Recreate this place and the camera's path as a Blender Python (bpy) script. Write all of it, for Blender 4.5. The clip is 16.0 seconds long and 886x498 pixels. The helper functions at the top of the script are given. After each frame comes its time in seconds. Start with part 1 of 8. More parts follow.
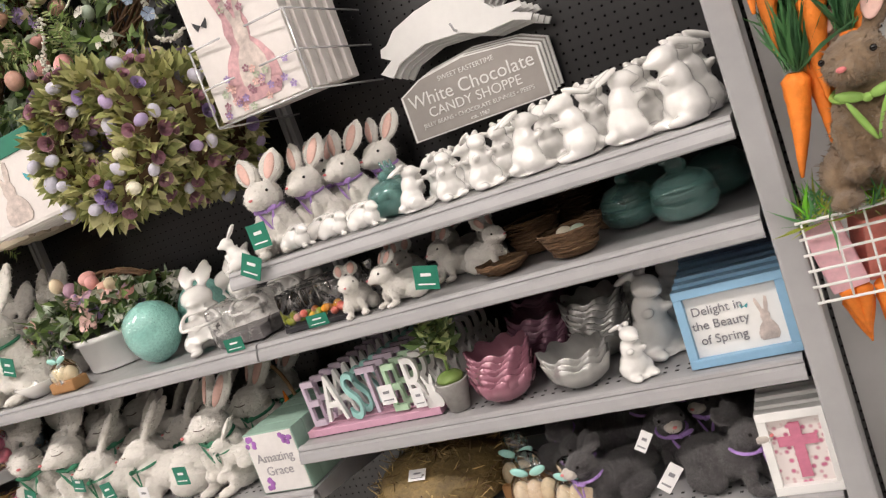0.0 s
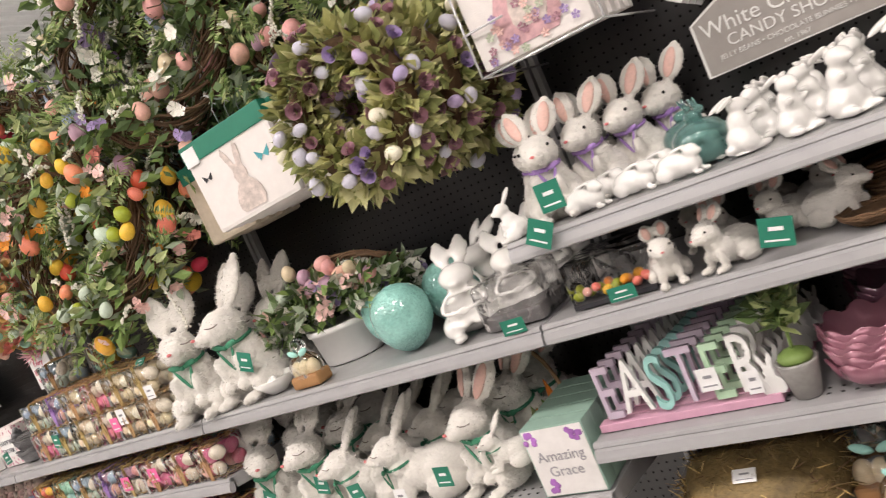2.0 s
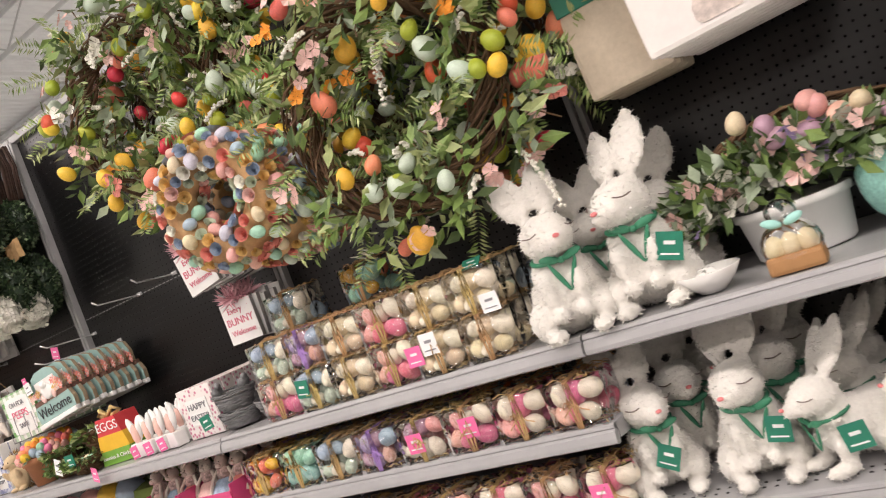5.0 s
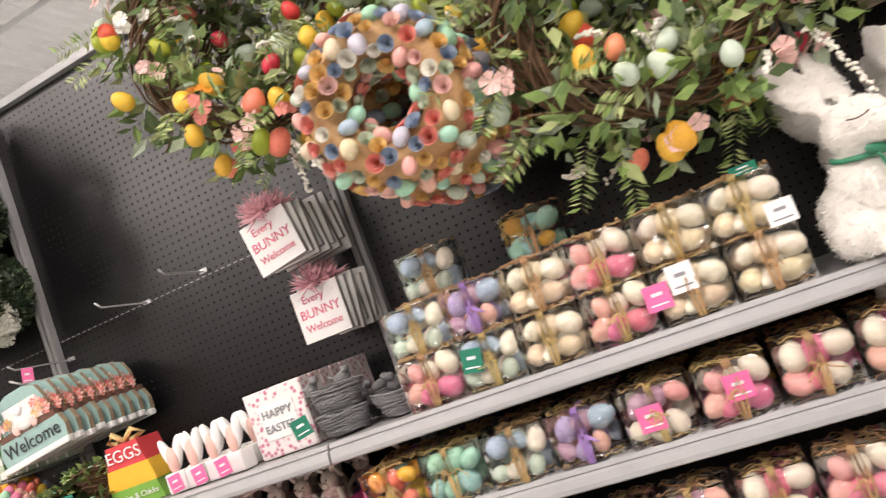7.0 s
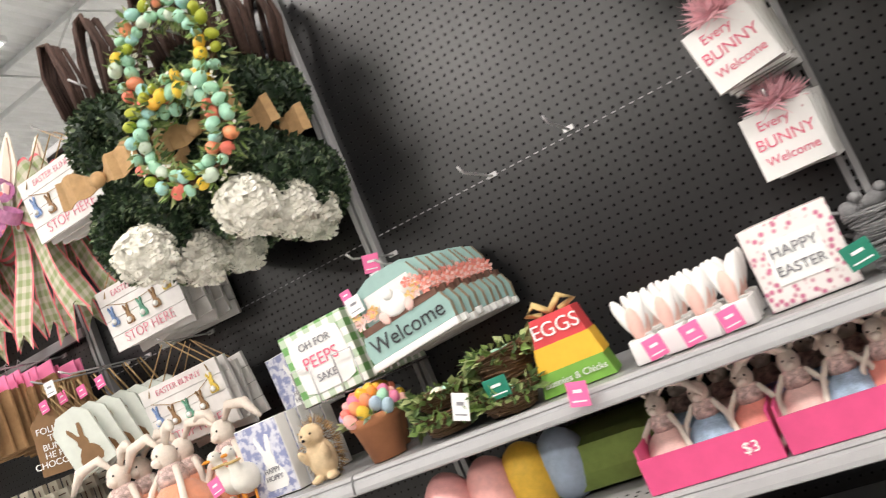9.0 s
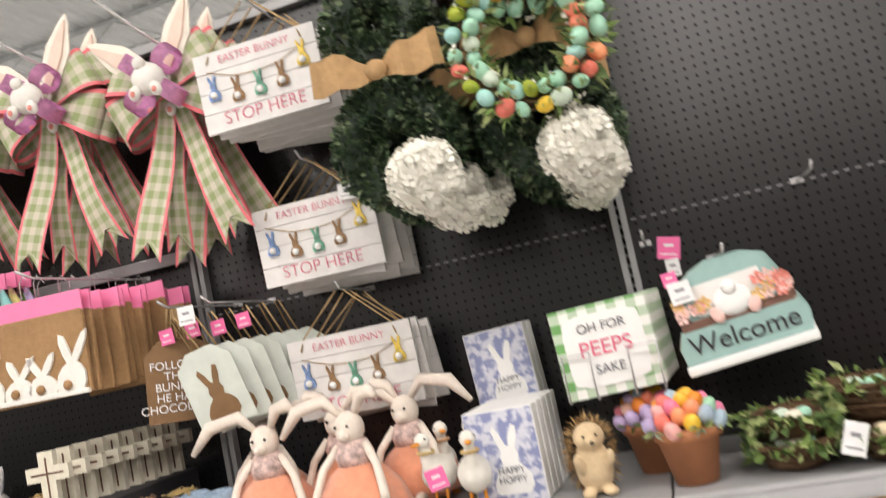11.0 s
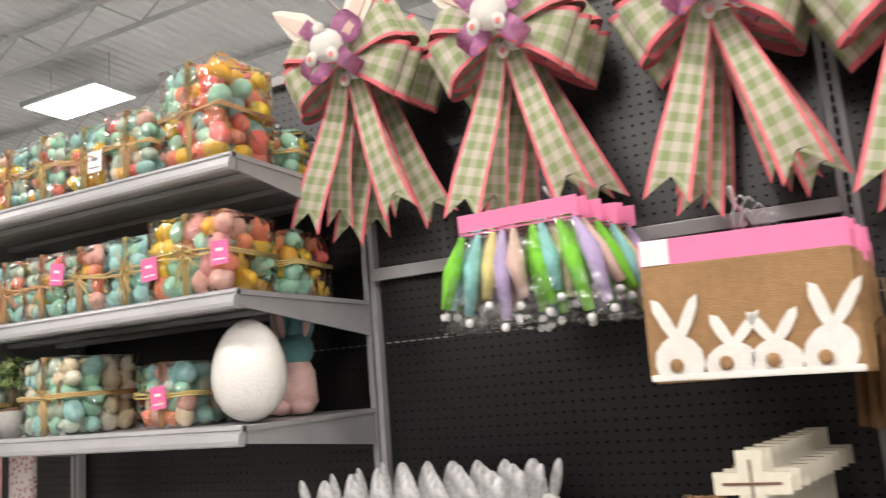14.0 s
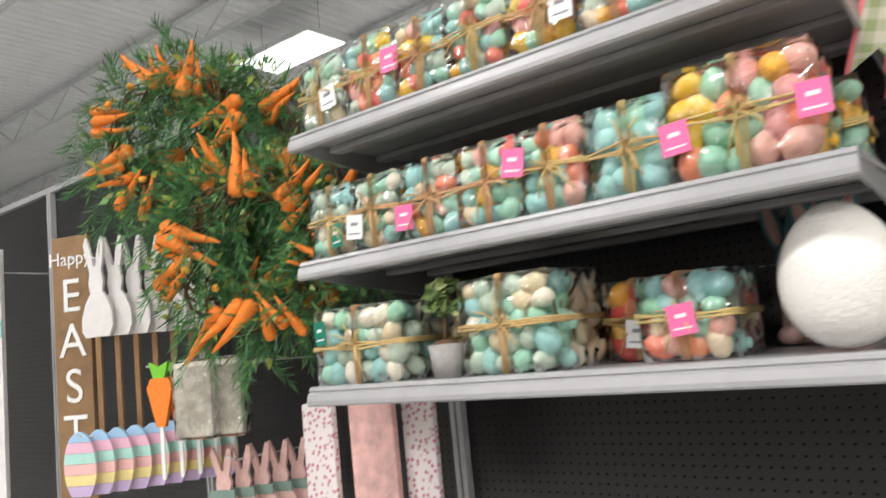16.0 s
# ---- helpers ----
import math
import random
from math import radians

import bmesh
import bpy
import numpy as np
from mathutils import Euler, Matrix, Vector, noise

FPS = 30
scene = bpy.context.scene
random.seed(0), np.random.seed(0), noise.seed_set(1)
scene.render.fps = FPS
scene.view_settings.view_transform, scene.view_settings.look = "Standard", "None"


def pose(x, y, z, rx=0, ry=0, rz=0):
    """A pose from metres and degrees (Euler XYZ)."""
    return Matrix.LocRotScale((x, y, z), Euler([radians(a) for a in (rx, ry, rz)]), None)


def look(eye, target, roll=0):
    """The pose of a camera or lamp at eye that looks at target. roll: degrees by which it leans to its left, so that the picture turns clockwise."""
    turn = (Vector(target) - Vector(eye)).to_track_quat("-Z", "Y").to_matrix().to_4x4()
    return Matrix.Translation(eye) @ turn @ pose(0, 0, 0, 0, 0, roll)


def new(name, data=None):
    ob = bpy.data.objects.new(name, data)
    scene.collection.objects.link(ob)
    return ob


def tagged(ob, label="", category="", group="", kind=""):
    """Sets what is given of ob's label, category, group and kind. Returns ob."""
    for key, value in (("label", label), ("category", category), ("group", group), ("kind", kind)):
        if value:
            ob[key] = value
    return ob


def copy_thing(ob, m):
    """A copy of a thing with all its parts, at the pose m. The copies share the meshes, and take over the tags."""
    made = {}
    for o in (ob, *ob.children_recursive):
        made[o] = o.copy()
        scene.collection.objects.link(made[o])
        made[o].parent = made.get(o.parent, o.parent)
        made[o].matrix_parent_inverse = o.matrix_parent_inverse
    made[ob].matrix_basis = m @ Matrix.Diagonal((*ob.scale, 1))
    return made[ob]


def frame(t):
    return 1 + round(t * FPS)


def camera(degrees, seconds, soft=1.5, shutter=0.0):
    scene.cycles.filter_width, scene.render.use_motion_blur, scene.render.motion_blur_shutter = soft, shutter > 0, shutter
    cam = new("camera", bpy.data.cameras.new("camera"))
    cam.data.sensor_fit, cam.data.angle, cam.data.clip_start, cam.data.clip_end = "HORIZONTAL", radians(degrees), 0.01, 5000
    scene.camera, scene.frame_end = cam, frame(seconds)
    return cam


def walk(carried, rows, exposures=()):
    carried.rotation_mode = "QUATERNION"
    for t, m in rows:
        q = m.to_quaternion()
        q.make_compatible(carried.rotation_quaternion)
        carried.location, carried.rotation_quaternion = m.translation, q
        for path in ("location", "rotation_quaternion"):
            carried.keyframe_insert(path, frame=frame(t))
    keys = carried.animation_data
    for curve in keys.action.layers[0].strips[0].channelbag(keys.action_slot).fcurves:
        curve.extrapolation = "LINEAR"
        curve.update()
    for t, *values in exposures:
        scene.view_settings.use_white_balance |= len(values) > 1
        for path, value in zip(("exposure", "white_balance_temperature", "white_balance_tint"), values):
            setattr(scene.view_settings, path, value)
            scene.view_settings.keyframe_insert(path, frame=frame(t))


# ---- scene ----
cam = camera(59.5, 16.0, soft=1.1, shutter=0.35)
PATH = [
    (0, (-0.063, -0.076, 1.355), (-0.92, 1.713, 1.095), -19.8),
    (0.5, (-0.11, -0.102, 1.361), (-1.006, 1.662, 1.068), -21.0),
    (1, (-0.226, -0.068, 1.376), (-1.191, 1.661, 1.095), -23.4),
    (1.5, (-0.4, -0.013, 1.397), (-1.462, 1.67, 1.193), -24.1),
    (2, (-0.545, -0.004, 1.409), (-1.664, 1.645, 1.244), -23.7),
    (2.5, (-0.762, -0.085, 1.393), (-1.854, 1.586, 1.268), -23.2),
    (3, (-0.96, -0.138, 1.381), (-2.043, 1.54, 1.274), -23.8),
    (3.5, (-1.206, -0.096, 1.389), (-2.32, 1.562, 1.287), -24.6),
    (4, (-1.41, -0.091, 1.389), (-2.544, 1.554, 1.3), -23.5),
    (4.2, (-1.508, -0.12, 1.382), (-2.642, 1.526, 1.297), -22.8),
    (6.3, (-2.504, -0.03, 1.202), (-3.311, 1.789, 1.402), -20.9),
    (6.5, (-2.615, -0.049, 1.201), (-3.367, 1.793, 1.405), -21.0),
    (7, (-2.846, -0.066, 1.182), (-3.527, 1.805, 1.374), -20.7),
    (7.5, (-3.104, -0.009, 1.203), (-3.85, 1.834, 1.414), -21.7),
    (8, (-3.358, 0.014, 1.221), (-4.212, 1.809, 1.444), -22.5),
    (8.5, (-3.646, -0.024, 1.208), (-4.498, 1.771, 1.441), -23.3),
    (8.7, (-3.749, -0.034, 1.203), (-4.592, 1.763, 1.445), -23.6),
    (10.8, (-4.857, -0.117, 1.431), (-5.409, 1.802, 1.541), -13.8),
    (11, (-4.955, -0.088, 1.432), (-5.474, 1.834, 1.626), -11.8),
    (11.5, (-5.19, -0.021, 1.452), (-5.735, 1.854, 1.884), -7.3),
    (12, (-5.399, -0.023, 1.472), (-6.005, 1.809, 1.997), -4.0),
    (12.5, (-5.63, -0.034, 1.448), (-6.208, 1.817, 1.937), -3.0),
    (13, (-5.847, -0.001, 1.423), (-6.447, 1.873, 1.784), -3.7),
    (13.5, (-6.094, 0.068, 1.46), (-6.834, 1.896, 1.789), -4.7),
    (14, (-6.319, 0.064, 1.495), (-7.188, 1.836, 1.819), -4.7),
    (14.5, (-6.568, -0.009, 1.526), (-7.521, 1.716, 1.867), -6.1),
    (15, (-6.777, -0.003, 1.525), (-7.832, 1.656, 1.894), -7.1),
    (15.5, (-7.029, 0.098, 1.530), (-8.190, 1.690, 1.866), -6.9),
    (16, (-7.276, 0.130, 1.500), (-8.498, 1.694, 1.740), -5.7),
]
walk(cam, [(t, look(eye, target, roll)) for t, eye, target, roll in PATH],
     exposures=((0.0, -0.92, 6650, 14), (2.0, -0.86, 6650, 15), (3.5, -0.81, 6700, 16), (4.2, -0.84, 6700, 16), (6.5, -0.71, 6700, 16), (7.5, -0.58, 6600, 15), (8.5, -0.57, 6450, 10), (11.0, -0.84, 6500, 11), (12.5, -0.92, 6500, 13), (14.0, -0.84, 6450, 12), (15.0, -0.81, 6250, 9), (16.0, -0.81, 6200, 9)))

# ---- world and light ----
world = bpy.data.worlds.new("store_air")
world.use_nodes = True
world.node_tree.nodes["Background"].inputs[0].default_value = (0.9, 0.95, 1.0, 1)
world.node_tree.nodes["Background"].inputs[1].default_value = 0.25
scene.world = world

CEIL = 5.5          # underside of the roof deck
# Row y=-10.4 and the last six are unseen, added to brighten the ceiling.
LAMPS = [(x, y) for y in (-10.4, -5.8, -1.2) for x in (-13.5, -10.3, -7.1, -3.9, -0.7, 2.5)] + [(-13.8, 6.0), (-9.5, 4.05), (-3.3, 5.9), (-0.4, 5.9), (2.5, 5.9), (0.8, 9.5), (4.0, 9.5), (4.0, 13.0)]
for lx, ly in LAMPS:
    li = bpy.data.lights.new("panel_light", "AREA")
    li.shape, li.size, li.size_y, li.energy, li.color = "RECTANGLE", 1.2, 0.55, 172, (1.0, 0.93, 0.875)
    lo = new("panel_light", li)
    lo.location = (lx, ly, CEIL - 0.55)

# ---- materials ----
MATS = {}


def nodes_of(name):
    m = bpy.data.materials.new(name)
    m.use_nodes = True
    nt = m.node_tree
    return m, nt, nt.nodes["Principled BSDF"]


def link(nt, a, b):
    nt.links.new(a, b)


def node(nt, kind, **kw):
    n = nt.nodes.new(kind)
    for k, v in kw.items():
        if k in n.inputs:
            n.inputs[k].default_value = v
    return n


def mat(name, col, rough=0.5, metal=0.0, var=0.12, scale=30.0, bump=0.0, bscale=200.0, coat=0.0, rnd=0.0, spec=0.5, sheen=0.0):
    """Base colour with variation at two scales, bump grain, and an optional shift from object to object."""
    m, nt, b = nodes_of(name)
    tc = node(nt, "ShaderNodeTexCoord")
    n1 = node(nt, "ShaderNodeTexNoise", Scale=scale, Detail=5.0, Roughness=0.6)
    n2 = node(nt, "ShaderNodeTexNoise", Scale=scale * 0.13, Detail=2.0)
    link(nt, tc.outputs["Object"], n1.inputs["Vector"])
    link(nt, tc.outputs["Object"], n2.inputs["Vector"])
    add = node(nt, "ShaderNodeMath")
    add.operation = "ADD"
    link(nt, n1.outputs["Fac"], add.inputs[0])
    link(nt, n2.outputs["Fac"], add.inputs[1])
    ramp = node(nt, "ShaderNodeMapRange")
    ramp.inputs["From Min"].default_value, ramp.inputs["From Max"].default_value = 0.7, 1.3
    ramp.inputs["To Min"].default_value, ramp.inputs["To Max"].default_value = 1 - var, 1 + var * 0.6
    link(nt, add.outputs[0], ramp.inputs["Value"])
    hsv = node(nt, "ShaderNodeHueSaturation")
    hsv.inputs["Color"].default_value = (*col, 1)
    link(nt, ramp.outputs[0], hsv.inputs["Value"])
    if rnd:
        oi = node(nt, "ShaderNodeObjectInfo")
        mr = node(nt, "ShaderNodeMapRange")
        mr.inputs["To Min"].default_value, mr.inputs["To Max"].default_value = 0.5 - rnd * 0.12, 0.5 + rnd * 0.12
        link(nt, oi.outputs["Random"], mr.inputs["Value"])
        link(nt, mr.outputs[0], hsv.inputs["Hue"])
    link(nt, hsv.outputs[0], b.inputs["Base Color"])
    b.inputs["Roughness"].default_value, b.inputs["Metallic"].default_value = rough, metal
    b.inputs["Coat Weight"].default_value = coat
    b.inputs["Coat Roughness"].default_value = 0.08
    b.inputs["Specular IOR Level"].default_value = spec
    b.inputs["Sheen Weight"].default_value = sheen
    if bump:
        n3 = node(nt, "ShaderNodeTexNoise", Scale=bscale, Detail=4.0)
        link(nt, tc.outputs["Object"], n3.inputs["Vector"])
        bp = node(nt, "ShaderNodeBump", Strength=bump, Distance=0.004)
        link(nt, n3.outputs["Fac"], bp.inputs["Height"])
        link(nt, bp.outputs[0], b.inputs["Normal"])
    MATS[name] = m
    return m


def pegboard_material():
    """Satin black hardboard with a one-inch grid of punched holes."""
    m, nt, b = nodes_of("black_pegboard")
    tc = node(nt, "ShaderNodeTexCoord")
    sep = node(nt, "ShaderNodeSeparateXYZ")
    link(nt, tc.outputs["Object"], sep.inputs[0])
    sq = []
    for ax in ("X", "Z"):
        mul = node(nt, "ShaderNodeMath")
        mul.operation = "MULTIPLY"
        mul.inputs[1].default_value = 1 / 0.0254
        link(nt, sep.outputs[ax], mul.inputs[0])
        fr = node(nt, "ShaderNodeMath")
        fr.operation = "FRACT"
        link(nt, mul.outputs[0], fr.inputs[0])
        sb = node(nt, "ShaderNodeMath")
        sb.operation = "SUBTRACT"
        sb.inputs[1].default_value = 0.5
        link(nt, fr.outputs[0], sb.inputs[0])
        pw = node(nt, "ShaderNodeMath")
        pw.operation = "POWER"
        pw.inputs[1].default_value = 2
        link(nt, sb.outputs[0], pw.inputs[0])
        sq.append(pw)
    ad = node(nt, "ShaderNodeMath")
    ad.operation = "ADD"
    link(nt, sq[0].outputs[0], ad.inputs[0])
    link(nt, sq[1].outputs[0], ad.inputs[1])
    hole = node(nt, "ShaderNodeMapRange")
    hole.inputs["From Min"].default_value, hole.inputs["From Max"].default_value = 0.010, 0.022
    link(nt, ad.outputs[0], hole.inputs["Value"])
    n1 = node(nt, "ShaderNodeTexNoise", Scale=5.0, Detail=4.0)
    link(nt, tc.outputs["Object"], n1.inputs["Vector"])
    base = node(nt, "ShaderNodeMix")
    base.data_type = "RGBA"
    base.inputs["A"].default_value, base.inputs["B"].default_value = (0.003, 0.003, 0.0035, 1), (0.007, 0.007, 0.008, 1)
    link(nt, n1.outputs["Fac"], base.inputs["Factor"])
    mx = node(nt, "ShaderNodeMix")
    mx.data_type = "RGBA"
    mx.inputs["A"].default_value = (0.003, 0.003, 0.003, 1)
    link(nt, hole.outputs[0], mx.inputs["Factor"])
    link(nt, base.outputs["Result"], mx.inputs["B"])
    link(nt, mx.outputs["Result"], b.inputs["Base Color"])
    b.inputs["Roughness"].default_value = 0.30
    gl = node(nt, "ShaderNodeMapRange")
    gl.inputs["To Min"].default_value, gl.inputs["To Max"].default_value = 0.1, 0.85
    link(nt, hole.outputs[0], gl.inputs["Value"])
    link(nt, gl.outputs[0], b.inputs["Specular IOR Level"])
    bp = node(nt, "ShaderNodeBump", Strength=0.9, Distance=0.003)
    link(nt, hole.outputs[0], bp.inputs["Height"])
    link(nt, bp.outputs[0], b.inputs["Normal"])
    return m


def clear_film(name, tint=(1, 1, 1), crinkle=0.5, gloss=1.0):
    """Thin clear packing film: see-through with crinkled shine."""
    m, nt, b = nodes_of(name)
    out = nt.nodes["Material Output"]
    tr = node(nt, "ShaderNodeBsdfTransparent")
    tr.inputs[0].default_value = (*tint, 1)
    gl = node(nt, "ShaderNodeBsdfGlossy")
    gl.inputs["Roughness"].default_value = 0.05
    tc = node(nt, "ShaderNodeTexCoord")
    n = node(nt, "ShaderNodeTexNoise", Scale=38.0, Detail=0.6, Distortion=0.6)
    link(nt, tc.outputs["Object"], n.inputs["Vector"])
    bp = node(nt, "ShaderNodeBump", Strength=crinkle, Distance=0.045)
    link(nt, n.outputs["Fac"], bp.inputs["Height"])
    link(nt, bp.outputs[0], gl.inputs["Normal"])
    fr = node(nt, "ShaderNodeFresnel", IOR=1.45)
    link(nt, bp.outputs[0], fr.inputs["Normal"])
    sc = node(nt, "ShaderNodeMath")
    sc.operation = "MULTIPLY"
    sc.inputs[1].default_value = gloss
    sc.use_clamp = True
    link(nt, fr.outputs[0], sc.inputs[0])
    mx = node(nt, "ShaderNodeMixShader")
    link(nt, sc.outputs[0], mx.inputs[0])
    link(nt, tr.outputs[0], mx.inputs[1])
    link(nt, gl.outputs[0], mx.inputs[2])
    link(nt, mx.outputs[0], out.inputs["Surface"])
    nt.nodes.remove(b)
    return m


PEG = pegboard_material()
STEEL = mat("grey_powder_coat", (0.38, 0.38, 0.385), 0.27, 0.0, 0.10, 14, 0.06, 500)
STEEL_D = mat("grey_underside", (0.42, 0.42, 0.42), 0.45, 0.0, 0.10, 14)
SLOT = mat("slot_black", (0.006, 0.006, 0.006), 0.7)
CHROME = mat("zinc_wire", (0.74, 0.74, 0.75), 0.25, 0.45, 0.08, 60)
TILE = mat("floor_vinyl", (0.83, 0.82, 0.79), 0.35, 0, 0.15, 8)
PAINT = mat("white_wall_paint", (0.84, 0.84, 0.83), 0.6, 0, 0.08, 4)
DECK = mat("white_roof_deck", (0.90, 0.92, 0.92), 0.85, 0, 0.08, 3)
JOIST = mat("white_joist_paint", (0.74, 0.76, 0.76), 0.5, 0, 0.1, 10)
WHITE = mat("white_card", (0.82, 0.82, 0.80), 0.55, 0, 0.04, 40)
LIGHTPANEL, nt_, b_ = nodes_of("lit_diffuser")
b_.inputs["Emission Color"].default_value, b_.inputs["Emission Strength"].default_value = (1.0, 0.97, 0.92, 1), 5.0


# ---- mesh helpers ----
def box(bm, c, s, rot=None, mi=0, bev=0.0):
    r = bmesh.ops.create_cube(bm, size=1.0)
    m = Matrix.Translation(c) @ (rot.to_4x4() if rot else Matrix()) @ Matrix.Diagonal((*s, 1))
    bmesh.ops.transform(bm, matrix=m, verts=r["verts"])
    fs = list({f for v in r["verts"] for f in v.link_faces})
    if bev:
        es = list({e for f in fs for e in f.edges})
        q = bmesh.ops.bevel(bm, geom=es, offset=bev, segments=2, affect="EDGES", profile=0.6)
        fs = list(set(q["faces"]) | {f for f in fs if f.is_valid})
    for f in fs:
        f.material_index = mi


def ell(bm, c, r, rot=None, mi=0, u=12, v=8):
    q = bmesh.ops.create_uvsphere(bm, u_segments=u, v_segments=v, radius=1.0)
    m = Matrix.Translation(c) @ (rot.to_4x4() if rot else Matrix()) @ Matrix.Diagonal((*r, 1))
    bmesh.ops.transform(bm, matrix=m, verts=q["verts"])
    for f in {f for w in q["verts"] for f in w.link_faces}:
        f.material_index, f.smooth = mi, True


def tube(bm, pts, rad, seg=6, mi=0, caps=True):
    """A swept tube through points; rad is one radius or one for each point."""
    pts = [Vector(p) for p in pts]
    rs = rad if isinstance(rad, (list, tuple)) else [rad] * len(pts)
    rings, up = [], Vector((0.13, 0.21, 0.97))
    for i, p in enumerate(pts):
        d = (pts[min(i + 1, len(pts) - 1)] - pts[max(i - 1, 0)]).normalized()
        a = d.cross(up)
        a = a.normalized() if a.length > 1e-4 else Vector((1, 0, 0))
        b = d.cross(a)
        rings.append([bm.verts.new(p + (a * math.cos(k * math.tau / seg) + b * math.sin(k * math.tau / seg)) * rs[i]) for k in range(seg)])
    fs = []
    for r0, r1 in zip(rings, rings[1:]):
        for k in range(seg):
            fs.append(bm.faces.new((r0[k], r0[(k + 1) % seg], r1[(k + 1) % seg], r1[k])))
    if caps:
        fs += [bm.faces.new(rings[0]), bm.faces.new(rings[-1][::-1])]
    for f in fs:
        f.material_index, f.smooth = mi, True


def prism(bm, outline, y0, y1, mi=0, side=None):
    """A flat outline in x, z, given thickness along y."""
    a = [bm.verts.new((x, y0, z)) for x, z in outline]
    b = [bm.verts.new((x, y1, z)) for x, z in outline]
    fs = [bm.faces.new(a), bm.faces.new(b[::-1])]
    for f in fs:
        f.material_index = mi
    n = len(a)
    for i in range(n):
        f = bm.faces.new((a[i], b[i], b[(i + 1) % n], a[(i + 1) % n]))
        f.material_index = mi if side is None else side


def lathe(bm, profile, seg=20, mi=0, c=(0, 0, 0)):
    rings = [[bm.verts.new((c[0] + r * math.cos(k * math.tau / seg), c[1] + r * math.sin(k * math.tau / seg), c[2] + z)) for k in range(seg)] for r, z in profile]
    fs = []
    for r0, r1 in zip(rings, rings[1:]):
        for k in range(seg):
            fs.append(bm.faces.new((r0[k], r0[(k + 1) % seg], r1[(k + 1) % seg], r1[k])))
    fs.append(bm.faces.new(rings[0][::-1]))
    for f in fs:
        f.material_index, f.smooth = mi, True


def to_mesh(name, bm, mats):
    bmesh.ops.recalc_face_normals(bm, faces=bm.faces)
    me = bpy.data.meshes.new(name)
    bm.to_mesh(me)
    bm.free()
    for m in (mats if isinstance(mats, (list, tuple)) else [mats]):
        me.materials.append(m)
    return me


def part(name, bm, mats, parent, label="", m=None):
    me = bm if isinstance(bm, bpy.types.Mesh) else to_mesh(name, bm, mats)
    ob = new(name, me)
    ob.parent = parent
    if m is not None:
        ob.matrix_basis = m
    if label:
        ob["label"] = label
    return ob


def thing(name, label, category, m=None, group="", kind=""):
    ob = new(name)
    ob.empty_display_size = 0.02
    if m is not None:
        ob.matrix_basis = m
    return tagged(ob, label, category, group, kind)


def solo(name, bm, mats, label, category, m=None, group="", kind=""):
    me = bm if isinstance(bm, bpy.types.Mesh) else to_mesh(name, bm, mats)
    ob = new(name, me)
    if m is not None:
        ob.matrix_basis = m
    return tagged(ob, label, category, group, kind)


B = bmesh.new

# ---- the large structure ----
WY, UY, FY = 1.95, 1.92, 1.42       # pegboard face, upright face, shelf front
JX, BAY = -3.81, 1.22               # a joint between bays, and the bay's width
TOP = 2.44


def bx(k):
    return JX + BAY * k


bm = B()
box(bm, (-4, 2, -0.05), (44, 34, 0.1))
solo("floor", bm, TILE, "pale polished vinyl shop floor", "floor", kind="structure")
for n, c, s in (("wall_north", (-4, 19, 2.7), (44, 0.2, 5.6)), ("wall_south", (-4, -15, 2.7), (44, 0.2, 5.6)),
                ("wall_west", (-26, 2, 2.7), (0.2, 34, 5.6)), ("wall_east", (18, 2, 2.7), (0.2, 34, 5.6))):
    bm = B()
    box(bm, c, s)
    solo(n, bm, PAINT, "plain white painted store wall", "wall", kind="structure")

# corrugated deck with open-web joists under it
bm = B()
x = -26.0
prof = []
while x < 18:
    prof += [(x, 0), (x + 0.05, 0), (x + 0.075, 0.04), (x + 0.125, 0.04)]
    x += 0.15
va = [bm.verts.new((px, -15, CEIL + pz)) for px, pz in prof]
vb = [bm.verts.new((px, 19, CEIL + pz)) for px, pz in prof]
for i in range(len(va) - 1):
    bm.faces.new((va[i], va[i + 1], vb[i + 1], vb[i]))
box(bm, (-4, 2, CEIL + 0.15), (44.2, 34.2, 0.1))
solo("ceiling", bm, DECK, "white corrugated steel roof deck seen from below", "ceiling", kind="structure")


def joist():
    t = thing("roof_joist", "white painted open-web steel roof joist under the deck", "joist", group="roof joists")
    for nm, z in (("top_chord", -0.04), ("bottom_chord", -0.42)):
        bm = B()
        box(bm, (0, 0, z - 0.025), (43.6, 0.012, 0.05))
        box(bm, (0, 0.03, z), (43.6, 0.07, 0.008))
        part(nm, bm, JOIST, t)
    bm = B()
    x, up = -21.6, True
    while x < 21.4:
        a, b = ((x, 0, -0.07), (x + 0.6, 0, -0.43)) if up else ((x, 0, -0.43), (x + 0.6, 0, -0.07))
        tube(bm, [a, b], 0.011, 5)
        x, up = x + 0.6, not up
    part("web", bm, JOIST, t)["kind"] = "stuff"
    return t


j0 = joist()
j0.matrix_basis = pose(-4, -12, CEIL)
for k in range(1, 16):
    copy_thing(j0, pose(-4, -12 + 1.9 * k, CEIL))


